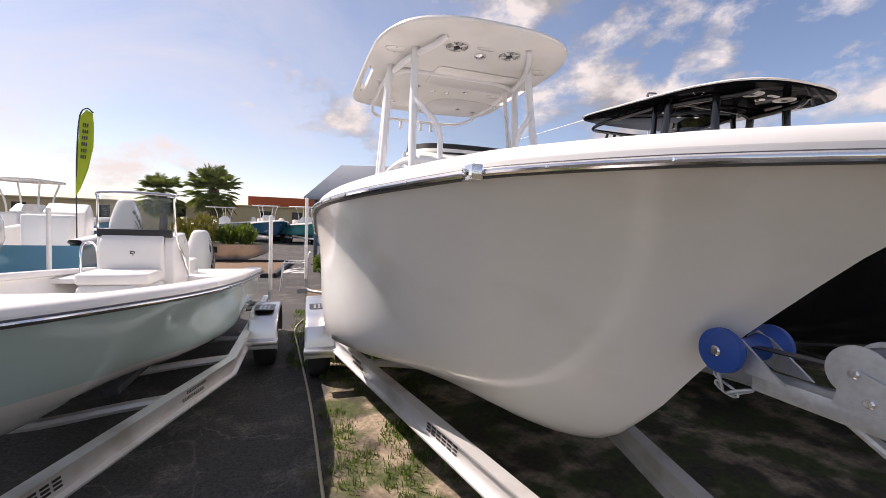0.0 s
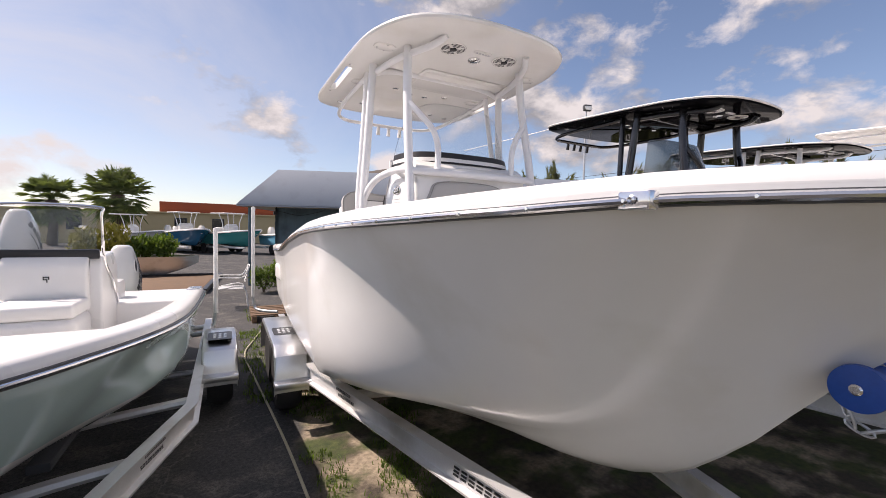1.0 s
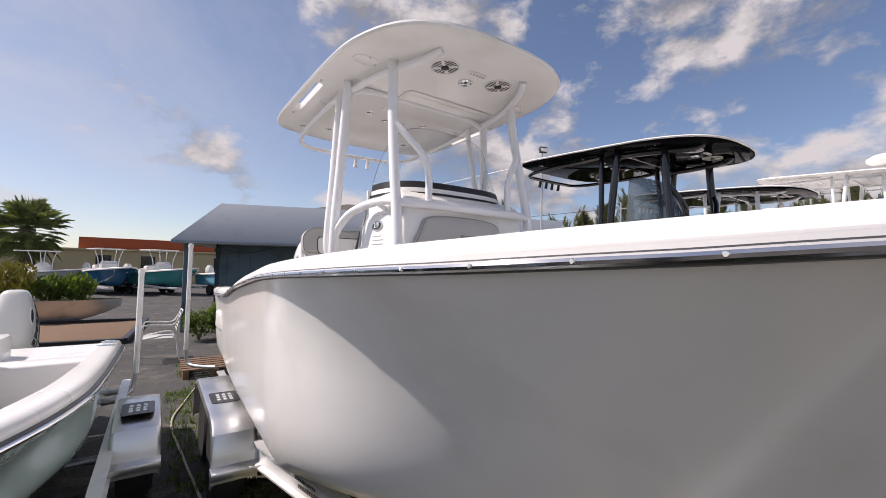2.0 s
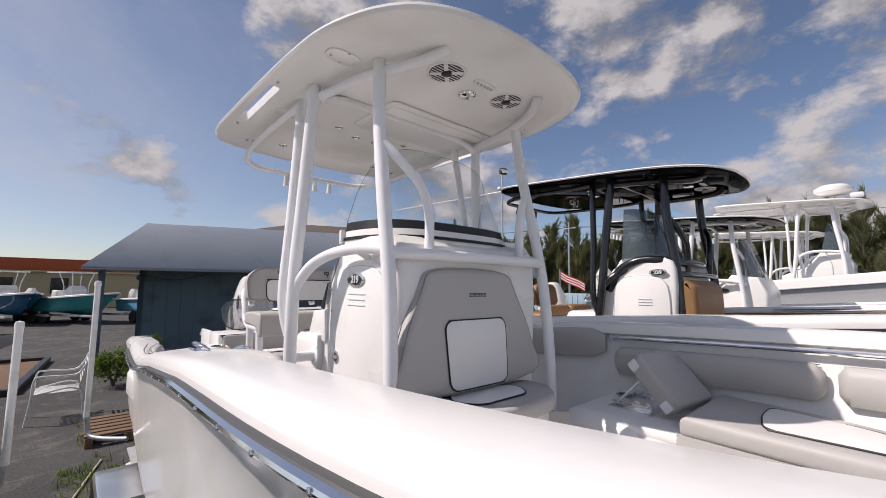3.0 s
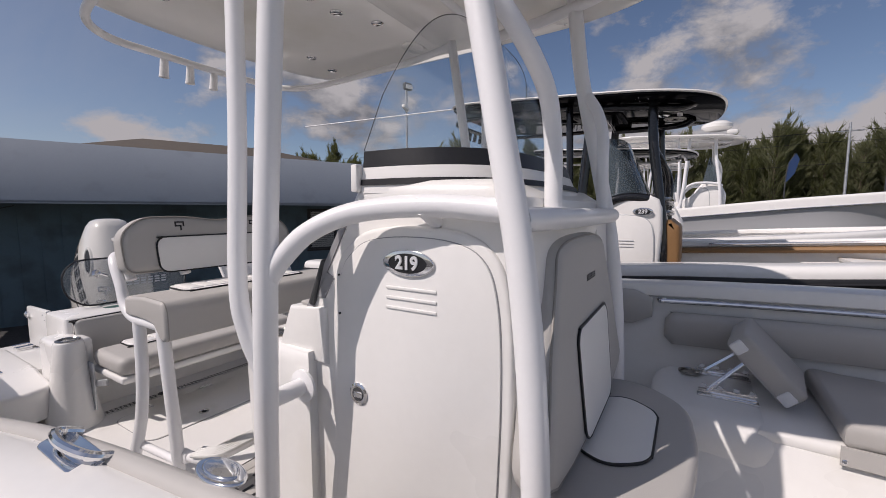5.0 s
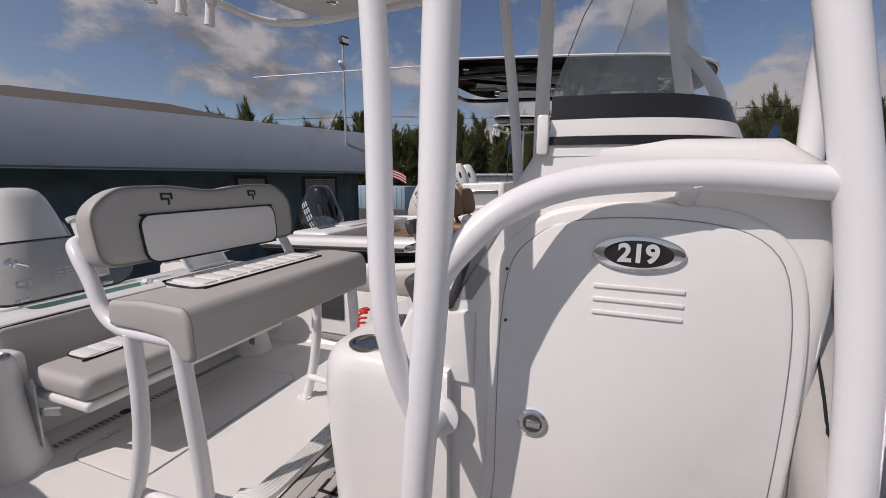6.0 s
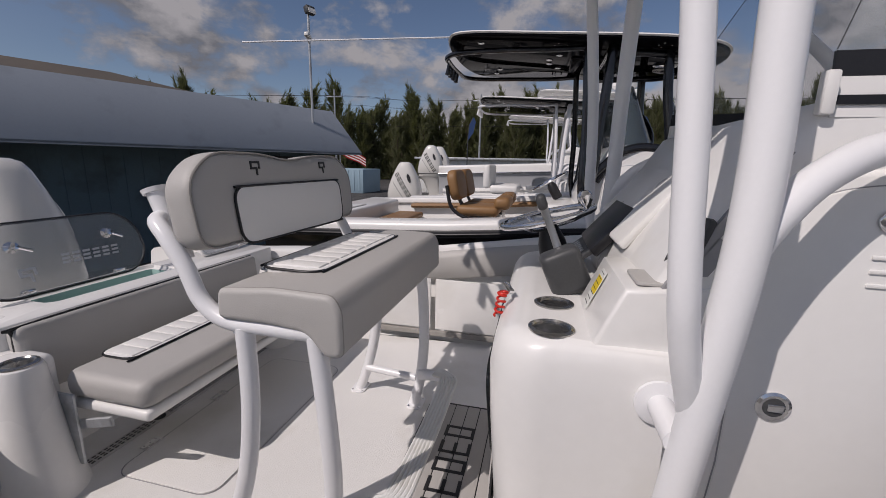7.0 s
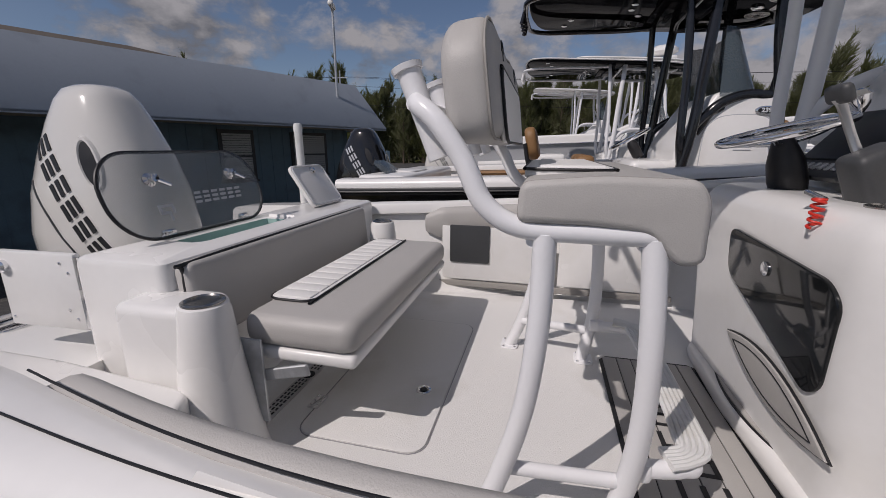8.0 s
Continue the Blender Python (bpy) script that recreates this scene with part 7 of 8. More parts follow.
part("grab_rail", tube([(CX0 + 0.45, 5.45, 0.98), (CX0 + 0.44, 5.3, 1.2), (CX0 + 0.42, 5.10, 1.42), (CX0 + 0.41, 5.08, 1.78), (CX0 + 0.36, 5.08, 1.86), (CX0 - 0.36, 5.08, 1.86), (CX0 - 0.41, 5.08, 1.78), (CX0 - 0.42, 5.10, 1.42), (CX0 - 0.44, 5.3, 1.2)], 0.015, 10, 5), CHROME, c0, "bent stainless grab rail")
part("side_rail", tube([(CX0 - 0.50, 4.9, 0.95), (CX0 - 0.50, 4.9, 1.28), (CX0 - 0.50, 5.0, 1.36), (CX0 - 0.50, 5.2, 1.30), (CX0 - 0.50, 5.25, 0.95)], 0.013, 8, 4), CHROME, c0)
c0.scale.x = 0.80
c0.location += Vector((0.09, 0.67, 0.0))
helm0 = thing("helm_bench", (CX0, 6.2, 0.62), "dark folded helm seat behind the console", "boat seat")
part("seat_box", box2((CX0 - 0.35, 6.0, 0.62), (CX0 + 0.35, 6.4, 1.2), 0.03), LINER, helm0)
part("wheel", tube([axis((CX0, 5.72, 1.42), (0, 0.7, 0.7)) @ Vector((0.17 * math.cos(a), 0.17 * math.sin(a), 0)) for a in np.linspace(0, 2 * math.pi, 25)], 0.012, 8, 1), CHROME, helm0)
helm0.location += Vector((0.0, 0.62, -0.10))
outboard(CX0 + 0.13, 7.6, 0.70, COWL, "white outboard motor with dark lettering blocks", 0.92)
trailer(CX0, 1.16, 7.4, 4.5, 1.2, 0.42, "aluminium single axle trailer under the bay boat", 5.75, tandem=False, keel=0.36, poles=((-2.85, 7.0, 1.68), (-0.35, 7.0, 1.68)))

# ---- ground ----
def ground_material():
    m = bpy.data.materials.new("yard_ground")
    m.use_nodes = True
    t = m.node_tree
    b = t.nodes["Principled BSDF"]
    tc = t.nodes.new("ShaderNodeTexCoord")
    sp = t.nodes.new("ShaderNodeSeparateXYZ")
    t.links.new(tc.outputs["Object"], sp.inputs[0])

    def nz(scale, detail=6, rough=0.55):
        n = t.nodes.new("ShaderNodeTexNoise")
        n.inputs["Scale"].default_value, n.inputs["Detail"].default_value, n.inputs["Roughness"].default_value = scale, detail, rough
        t.links.new(tc.outputs["Object"], n.inputs["Vector"])
        return n.outputs["Fac"]

    def math_(op, a, b_=None):
        n = t.nodes.new("ShaderNodeMath")
        n.operation = op
        for i, v in enumerate((a, b_)):
            if v is None:
                continue
            if isinstance(v, (int, float)):
                n.inputs[i].default_value = v
            else:
                t.links.new(v, n.inputs[i])
        return n.outputs[0]

    def ramp_(v, lo, hi, c0, c1):
        n = t.nodes.new("ShaderNodeValToRGB")
        n.color_ramp.elements[0].position, n.color_ramp.elements[1].position = lo, hi
        n.color_ramp.elements[0].color, n.color_ramp.elements[1].color = (*c0, 1), (*c1, 1)
        t.links.new(v, n.inputs[0])
        return n.outputs[0]

    def mix_(f, a, b_):
        n = t.nodes.new("ShaderNodeMix")
        n.data_type = "RGBA"
        t.links.new(f, n.inputs[0])
        t.links.new(a, n.inputs[6])
        t.links.new(b_, n.inputs[7])
        return n.outputs[2]

    grit = nz(140, 3)
    asphalt = mix_(math_("MULTIPLY", ramp_(nz(0.7, 8), 0.4, 0.7, (0, 0, 0), (1, 1, 1)), 0.5), ramp_(grit, 0.3, 0.75, (0.022, 0.022, 0.024), (0.058, 0.057, 0.056)), ramp_(grit, 0.3, 0.7, (0.065, 0.063, 0.061), (0.11, 0.106, 0.102)))
    cr = t.nodes.new("ShaderNodeTexVoronoi")
    cr.feature = "DISTANCE_TO_EDGE"
    cr.inputs["Scale"].default_value = 0.9
    wob = t.nodes.new("ShaderNodeVectorMath")
    wob.operation = "MULTIPLY_ADD"
    nn = t.nodes.new("ShaderNodeTexNoise")
    nn.inputs["Scale"].default_value = 3.0
    nn.inputs["Detail"].default_value = 6
    t.links.new(tc.outputs["Object"], nn.inputs["Vector"])
    t.links.new(nn.outputs["Color"], wob.inputs[0])
    wob.inputs[1].default_value = (0.5, 0.5, 0)
    t.links.new(tc.outputs["Object"], wob.inputs[2])
    t.links.new(wob.outputs[0], cr.inputs["Vector"])
    crack = ramp_(cr.outputs["Distance"], 0.002, 0.007, (1, 1, 1), (0, 0, 0))
    asphalt = mix_(math_("MULTIPLY", crack, 0.35), asphalt, ramp_(grit, 0, 1, (0.16, 0.155, 0.14), (0.2, 0.19, 0.17)))
    fleck = ramp_(nz(38, 4, 0.7), 0.36, 0.66, (0.6, 0.6, 0.6), (1.7, 1.68, 1.64))
    dust = ramp_(nz(2.2, 8, 0.65), 0.52, 0.68, (0, 0, 0), (0.55, 0.55, 0.55))
    asphalt = mix_(dust, asphalt, ramp_(grit, 0.3, 0.7, (0.12, 0.11, 0.095), (0.20, 0.185, 0.16)))
    spot = t.nodes.new("ShaderNodeMix")
    spot.data_type, spot.blend_type = "RGBA", "MULTIPLY"
    spot.inputs[0].default_value = 1.0
    t.links.new(asphalt, spot.inputs[6])
    t.links.new(fleck, spot.inputs[7])
    asphalt = spot.outputs[2]
    sand = ramp_(nz(30, 6), 0.3, 0.7, (0.19, 0.15, 0.105), (0.40, 0.325, 0.235))
    turf = ramp_(nz(18, 6), 0.3, 0.7, (0.03, 0.045, 0.012), (0.08, 0.095, 0.03))
    humus = ramp_(nz(26, 6), 0.3, 0.7, (0.030, 0.024, 0.017), (0.075, 0.060, 0.042))
    sand = mix_(ramp_(nz(1.9, 6), 0.42, 0.54, (0, 0, 0), (1, 1, 1)), sand, humus)
    soil = mix_(ramp_(nz(2.6, 5), 0.46, 0.58, (0, 0, 0), (1, 1, 1)), sand, turf)
    # the unpaved strip under the parked boats
    edge = math_("ADD", sp.outputs["X"], math_("MULTIPLY", nz(1.6, 5), -0.9))
    near = ramp_(math_("MULTIPLY", math_("SUBTRACT", edge, -0.35), 3.0), 0.3, 0.7, (0, 0, 0), (1, 1, 1))
    far_ = math_("LESS_THAN", math_("ADD", sp.outputs["X"], math_("MULTIPLY", nz(1.0, 4), 0.8)), 12.0)
    aft = math_("LESS_THAN", math_("ADD", sp.outputs["Y"], math_("MULTIPLY", nz(1.3, 5), 1.4)), 9.0)
    inside = math_("MULTIPLY", math_("MULTIPLY", near, far_), aft)
    t.links.new(mix_(inside, asphalt, soil), b.inputs["Base Color"])
    b.inputs["Roughness"].default_value = 0.9
    bp = t.nodes.new("ShaderNodeBump")
    bp.inputs["Strength"].default_value, bp.inputs["Distance"].default_value = 0.8, 0.006
    t.links.new(grit, bp.inputs["Height"])
    t.links.new(bp.outputs[0], b.inputs["Normal"])
    return m


bm = bmesh.new()
xs = [-900, -120, -30, -8, -2, 0, 0.5, 1, 2, 4, 8, 20, 60, 200, 900]
ys = [-900, -100, -20, -4, 0, 2, 4, 6, 8, 12, 20, 40, 120, 900]
grid = [[bm.verts.new((x, y, 0.0)) for x in xs] for y in ys]
for a, b in zip(grid, grid[1:]):
    for i in range(len(xs) - 1):
        bm.faces.new((a[i], a[i + 1], b[i + 1], b[i]))
alone("ground", bm, ground_material(), "cracked asphalt yard with a strip of sand and weeds", "ground", kind="structure")

# ---- the yard office ----
EA, EB = Vector((0.0, 14.0, 0)), Vector((10.6, 9.7, 0))
ALONG = (EB - EA).normalized()
INTO = Vector((-ALONG.y, ALONG.x, 0))


def on_wall(u, v, z):
    """A place on the office: u metres along its eave, v behind it, at height z."""
    p = EA + ALONG * u + INTO * v
    return Vector((p.x, p.y, z))


LEN = (EB - EA).length
office = thing("office_building", on_wall(LEN / 2, 4, 0), "low blue sided office with a deep grey mansard fascia", "building")
z0, z1 = 2.28, 3.36
o0 = [on_wall(0, 0, z0), on_wall(LEN, 0, z0), on_wall(LEN, 9, z0), on_wall(0, 9, z0)]
o1 = [on_wall(0.9, 0.75, z1), on_wall(LEN - 0.35, 0.75, z1), on_wall(LEN - 0.35, 8.3, z1), on_wall(0.9, 8.3, z1)]
bm = bmesh.new()
add_loft(bm, [o0, o1], True, False)
g = bmesh.ops.extrude_face_region(bm, geom=list(bm.faces))
bmesh.ops.translate(bm, verts=[v for v in g["geom"] if isinstance(v, bmesh.types.BMVert)], vec=(0, 0, 0.06))
fas = part("fascia", bm, FASCIA, office, "grey blue metal mansard fascia")
for u in (2.2, 5.0, 7.7):
    part("fascia_seam", loft([[on_wall(u - 0.008, -0.012, z0 + 0.02), on_wall(u + 0.008, -0.012, z0 + 0.02), on_wall(u + 0.008, 0.735, z1 - 0.02), on_wall(u - 0.008, 0.735, z1 - 0.02)], [on_wall(u - 0.008, 0.0, z0), on_wall(u + 0.008, 0.0, z0), on_wall(u + 0.008, 0.75, z1), on_wall(u - 0.008, 0.75, z1)]]), FASCIA, fas)
part("soffit", loft([[v + Vector((0, 0, 0.02)) for v in o0], [v + Vector((0, 0, 0.05)) for v in o0]]), SOFFIT, office, "weathered plywood soffit")
part("roof_deck", loft([[v - Vector((0, 0, 0.05)) for v in o1], [v for v in o1]]), SHINGLE, office)
r0 = [on_wall(2.6, 1.2, z1), on_wall(LEN - 2.5, 1.2, z1), on_wall(LEN - 2.5, 7.5, z1), on_wall(2.6, 7.5, z1)]
r1 = [on_wall(4.2, 3.4, z1 + 0.62), on_wall(LEN - 4.4, 3.4, z1 + 0.62), on_wall(LEN - 4.4, 5.2, z1 + 0.62), on_wall(4.2, 5.2, z1 + 0.62)]
part("roof", loft([r0, r1]), SHINGLE, office, "low brown shingled hip roof")
WV = 1.15
for a, b in (((0.7, WV), (LEN - 0.35, WV)), ((0.7, 8), (0.7, WV)), ((LEN - 0.35, WV), (LEN - 0.35, 8))):
    pa, pb = on_wall(*a, 0), on_wall(*b, 0)
    d = (pb - pa).normalized()
    nrm = Vector((d.y, -d.x, 0))
    bm = loft([[pa, pb, pb - nrm * 0.12, pa - nrm * 0.12], [v + Vector((0, 0, z0 + 0.03)) for v in (pa, pb, pb - nrm * 0.12, pa - nrm * 0.12)]])
    wall = part("wall", bm, SIDING, office, "dull blue grooved plywood siding")
    length = (pb - pa).length
    k = 0.3
    while k < length:
        c = pa + d * k + Vector((0, 0, z0 / 2))
        part("batten", box(c + nrm * 0.004, (0.022, 0.012, z0 - 0.02), 0.0, 1, Matrix.Rotation(math.atan2(d.y, d.x), 3, "Z")), SIDING, wall)
        k += 0.30
for u, w, h, zc in ((7.97, 0.64, 0.96, 1.66), (9.82, 0.92, 0.90, 1.68)):
    WM = frame_axes(on_wall(u, WV - 0.005, zc), ALONG, (0, 0, 1))
    win_ = part("window", slab(rounded(w + 0.14, h + 0.14, 0.004, 1), 0.0, 0.03, 0, WM), TRIM, office, "dark framed window")
    part("pane", slab(rounded(w, h / 2 - 0.015, 0.002, 1), 0.044, 0.050, 0, WM @ Matrix.Translation((0, h / 4, 0))), WINPANE, win_)
    part("pane", slab(rounded(w, h / 2 - 0.015, 0.002, 1), 0.040, 0.046, 0, WM @ Matrix.Translation((0, -h / 4, 0))), WINPANE, win_)
    part("sash_bar", slab(rounded(w, 0.035, 0.004, 1), 0.03, 0.056, 0, WM), TRIM, win_)
    part("window_sill", slab(rounded(w + 0.2, 0.05, 0.004, 1), 0.0, 0.06, 0, WM @ Matrix.Translation((0, -h / 2 - 0.06, 0))), TRIM, win_)
    bm = bmesh.new()
    for k in range(int(h / 0.05)):
        add_box(bm, WM @ Vector((0, -h / 2 + 0.03 + 0.05 * k, 0.034)), (w * 0.98, 0.004, 0.042), 0, 1, Matrix.Rotation(math.atan2(ALONG.y, ALONG.x), 3, "Z") @ Matrix.Rotation(0.12, 3, "X"))
    part("blind", bm, PAPER, win_, "pale window blind")
part("end_post", box2(on_wall(0.25, 0.35, 0) - Vector((0.06, 0.06, 0)), on_wall(0.25, 0.35, z0) + Vector((0.06, 0.06, 0)), 0.01), SIDING, office)
cam_ = thing("security_camera", on_wall(0.9, 0.9, 2.1), "small dark security camera under the eave", "camera")
part("camera_body", box(on_wall(0.9, 0.5, 2.12), (0.10, 0.22, 0.10), 0.02), BLACK, cam_)
part("camera_arm", tube([on_wall(0.9, 0.55, 2.15), on_wall(0.9, 0.6, 2.30)], 0.015, 8, 1), BLACK, cam_)
cable = thing("cable", on_wall(1.4, 1.0, 2.1), "sagging black cable under the eave", "cable")
part("run", tube([on_wall(0.9, 0.6, 2.2), on_wall(1.5, 0.9, 2.08), on_wall(2.2, 1.1, 2.25)], 0.008, 6, 6), BLACK, cable)

# pole with floodlight and camera on the roof edge
LP = Vector((9.7, 10.6, 0))
mast = thing("lamp_mast", (LP.x, LP.y, 3.0), "slim grey mast with a floodlight and a camera", "lamp mast")
part("mast_pole", tube([(LP.x, LP.y, 2.4), (LP.x, LP.y, 5.55)], 0.03, 10, 1), GALV, mast)
part("floodlight", box((LP.x - 0.02, LP.y - 0.06, 5.62), (0.26, 0.14, 0.18), 0.03, 2, turn(-20, 0, -20)), DARKGREY, mast, "dark floodlight head")
part("flood_glass", box((LP.x - 0.05, LP.y - 0.14, 5.60), (0.21, 0.01, 0.13), 0.003, 1, turn(-20, 0, -20)), PAPER, mast)
part("camera_housing", box((LP.x - 0.12, LP.y - 0.05, 5.02), (0.30, 0.11, 0.10), 0.03, 2, turn(0, 12, 10)), PVC, mast)
part("camera_arm", tube([(LP.x - 0.1, LP.y - 0.03, 4.98), (LP.x, LP.y, 4.88)], 0.015, 8, 1), GALV, mast)

# ---- boats beyond ----


def simple_console(cx, y, z, label, badge=True):
    c = thing("center_console", (cx, y, z), label, "helm console", "consoles beyond")
    part("body", slab([(y - 0.5, z), (y - 0.52, z + 0.95), (y - 0.42, z + 1.16), (y - 0.1, z + 1.2), (y + 0.12, z + 0.9), (y + 0.5, z + 0.74), (y + 0.52, z)], cx - 0.47, cx + 0.47, 0.04, SIDE, 3), LINER, c)
    part("windshield", slab([(y - 0.40, z + 1.17), (y - 0.22, z + 1.72), (y - 0.20, z + 1.72), (y - 0.10, z + 1.20)], cx - 0.42, cx + 0.42, 0.01, SIDE, 2), SMOKED, c, "smoked windshield")
    part("door_trim", tube([(cx - 0.475, yy + y - 4.18, zz + z - 1.0) for yy, zz in door_line + door_line[:1]], 0.006, 6, 1), GREYGEL, c)
    if badge:
        part("badge", slab([(0.075 * math.cos(a), 0.033 * math.sin(a)) for a in np.linspace(0, 2 * math.pi, 21)[:-1]], 0, 0.008, 0.002, at(STBD, cx - 0.475, y, z + 0.97)), BLACK, c)
    return c


CX3 = 7.5
b3, h3 = plain_boat(CX3, 0.9, 6.9, 2.5, 1.58, 0.58, GEL, "white center console boat with a white tube T-top", 1.02, sheer=[(0.9, 1.98), (2.6, 1.86), (4.0, 1.76), (5.6, 1.64), (6.9, 1.58)])
trailer(CX3, 1.02, 6.95, 4.85, 0.8, 0.45, "aluminium boat trailer among the parked boats", 5.35, lettered=False)
t_top(CX3 - CX, 0.0, 0.06, POWDER, LINING, "white tube T-top with a white hardtop and glossy black lining", False)
simple_console(CX3, 4.2, 1.02, "white helm console with a small oval badge")
s3 = thing("leaning_post", (CX3, 5.5, 1.02), "white vinyl leaning post seat", "boat seat", "seats beyond")
part("seat_box", box2((CX3 - 0.45, 5.3, 1.02), (CX3 + 0.45, 5.7, 1.62), 0.03), LINER, s3)
part("seat_cushion", box2((CX3 - 0.47, 5.25, 1.62), (CX3 + 0.47, 5.72, 1.76), 0.05, 3), VINYLW, s3)
part("backrest", box2((CX3 - 0.47, 5.72, 1.70), (CX3 + 0.47, 5.84, 2.1), 0.05, 3), VINYLW, s3)
outboard(CX3, 6.84, 1.32, COWL, "white outboard motor on a boat beyond")

CX4 = 10.75
b4, h4 = plain_boat(CX4, -1.6, 7.2, 2.95, 2.05, 0.7, GREYGEL, "large white and pale grey center console boat", 1.30, sheer=[(-1.6, 2.72), (0.2, 2.52), (2.0, 2.38), (4.0, 2.18), (7.2, 2.05)], cap=0.18, rail=(GREYGEL, CHROME), fore=3.6)
for s in (-1, 1):
    part("hull_crease", tube(h4.rail_line(s, -1.2, 7.1, -0.045, -0.42, 30), 0.012, 6, 1), GREYGEL, b4)
trailer(CX4, 1.15, 7.2, 4.6, -1.4, 0.5, "heavy aluminium boat trailer under the large boat", 5.35, lettered=False, keel=0.7)
t_top(CX4 - CX, -0.85, 0.66, POWDER, GEL, "tall white T-top with a radar dome", False)
simple_console(CX4, 3.5, 1.55, "tall white helm console with a dark vent", False)
dome = thing("radar_dome", (CX4 - 0.2, 3.2, TOPZ + 0.77), "low white radar dome on a hardtop", "radar dome")
part("dome", lathe([(0.20, 0), (0.28, 0.05), (0.28, 0.11), (0.2, 0.17), (0.001, 0.19)], Matrix.Translation((CX4 - 0.2, 3.2, TOPZ + 0.77)), 24), GEL, dome)
horn = thing("antenna_mount", (CX4 + 0.3, 2.9, TOPZ + 0.76), "small white antenna mount on a hardtop", "antenna")
part("base", box((CX4 + 0.3, 2.9, TOPZ + 0.80), (0.12, 0.2, 0.10), 0.03), GEL, horn)
outboard(CX4 - 0.4, 7.12, 1.75, COWL, "white outboard motor, one of a pair beyond")
outboard(CX4 + 0.4, 7.12, 1.75, COWL, "white outboard motor, one of a pair beyond")
CX5 = 14.2
b5, h5 = plain_boat(CX5, -0.6, 7.4, 2.8, 1.95, 0.7, GEL, "white center console boat far down the row", 1.25, sheer=[(-0.6, 2.5), (2.0, 2.25), (7.4, 1.95)], cap=0.15, fore=3.4)
trailer(CX5, 1.1, 7.3, 4.6, -0.6, 0.5, "boat trailer far down the row", 5.35, lettered=False, keel=0.7)
t_top(CX5 - CX, 0.1, 0.5, POWDER, GEL, "white T-top far down the row", False)
simple_console(CX5, 4.2, 1.5, "white helm console far down the row", False)

ant = thing("whip_antenna", (CX2 - 0.55, 5.75, TOPZ + 0.18), "white whip antenna laid back over the T-top", "antenna")
part("whip", tube([(CX2 - 0.60, 5.6, TOPZ + 0.13), (CX2 - 0.9, 7.6, TOPZ + 0.10)], 0.007, 6, 1), POWDER, ant)


def far_boat(x, y, turned, mat, label, top=True, size=0.93):
    b, h = plain_boat(x, y - 2.9, y + 2.9, 2.3, 1.25, 0.45, mat, label, 0.75, sheer=[(y - 2.9, 1.65), (y, 1.40), (y + 2.9, 1.28)], rail=(BLACK, CHROME))
    part("console", slab([(y - 0.2, 0.75), (y - 0.2, 1.75), (y, 1.95), (y + 0.3, 1.75), (y + 0.4, 0.75)], x - 0.38, x + 0.38, 0.04, SIDE, 3), LINER, b)
    part("seat", box2((x - 0.4, y + 0.8, 0.75), (x + 0.4, y + 1.2, 1.7), 0.06, 3), VINYLW, b)
    if top:
        part("hardtop", slab([(x + (px - TX) * 0.92, y + (py - 4.4) * 0.8) for px, py in HARD], 2.62, 2.68, 0.02), GEL, b)
        for sx in (-1, 1):
            for dy in (-0.25, 0.35):
                part("top_leg", tube([(x + sx * 0.42, y + dy, 0.75), (x + sx * 0.40, y + dy, 1.9), (x + sx * 0.55, y + dy * 1.5, 2.63)], 0.025, 8, 4), POWDER, b)
    part("motor", loft([superring(x, y + 3.25, z, hx, hy) for z, hx, hy in ((1.1, 0.15, 0.25), (1.3, 0.2, 0.33), (1.6, 0.19, 0.3), (1.8, 0.1, 0.18))]), COWL, b)
    part("motor_leg", box2((x - 0.08, y + 3.1, 0.3), (x + 0.08, y + 3.35, 1.15), 0.03), COWL, b)
    for sx in (-1, 1):
        part("trailer_beam", box2((x + sx * 0.8 - 0.04, y - 2.4, 0.38), (x + sx * 0.8 + 0.04, y + 2.6, 0.50), 0.01), ALUW, b)
        for dy in (0.6, 1.35):
            part("wheel", lathe([(0.19, -0.1), (0.31, -0.09), (0.32, 0), (0.31, 0.09), (0.19, 0.1), (0.1, 0.03)], axis((x + sx * 1.0, y + dy, 0.32), (1, 0, 0)), 20), RUBBER, b)
    b.rotation_euler.z = radians(turned)
    b.scale = (size, size, size)
    b.location.z *= size
    return b


far_boat(0.0, 30.0, 35, TEAL, "teal hulled boat with a white T-top on a trailer")
far_boat(-2.5, 31.0, 24, DEEPBLUE, "deep blue hulled boat with a white T-top on a trailer")
far_boat(3.6, 27.5, 25, SKYBLUE, "bright blue hulled boat on a trailer")
far_boat(-5.3, 32.0, 70, GREYGEL, "pale grey boat with a low top far across the yard", True, 0.85)
far_boat(-4.7, 11.6, 186, SKYBLUE, "light blue bay boat standing stern first", False)
far_boat(-7.4, 15.6, 176, GEL, "white bay boat across the yard")
far_boat(-10.5, 18.0, 170, GEL, "white boat with a low console across the yard", False)
outboard(-2.93, 10.0, 1.12, COWL, "white outboard motor with a dark seam", 0.98, 0, -1)
mt = thing("motor_stand", (-2.93, 10.1, 0), "plain steel stand carrying an outboard motor", "motor stand")
part("stand_leg", box2((-3.07, 10.03, 0), (-2.79, 10.20, 1.14), 0.01), GALV, mt)

# ---- office planting, planter boat, chair, hose ----


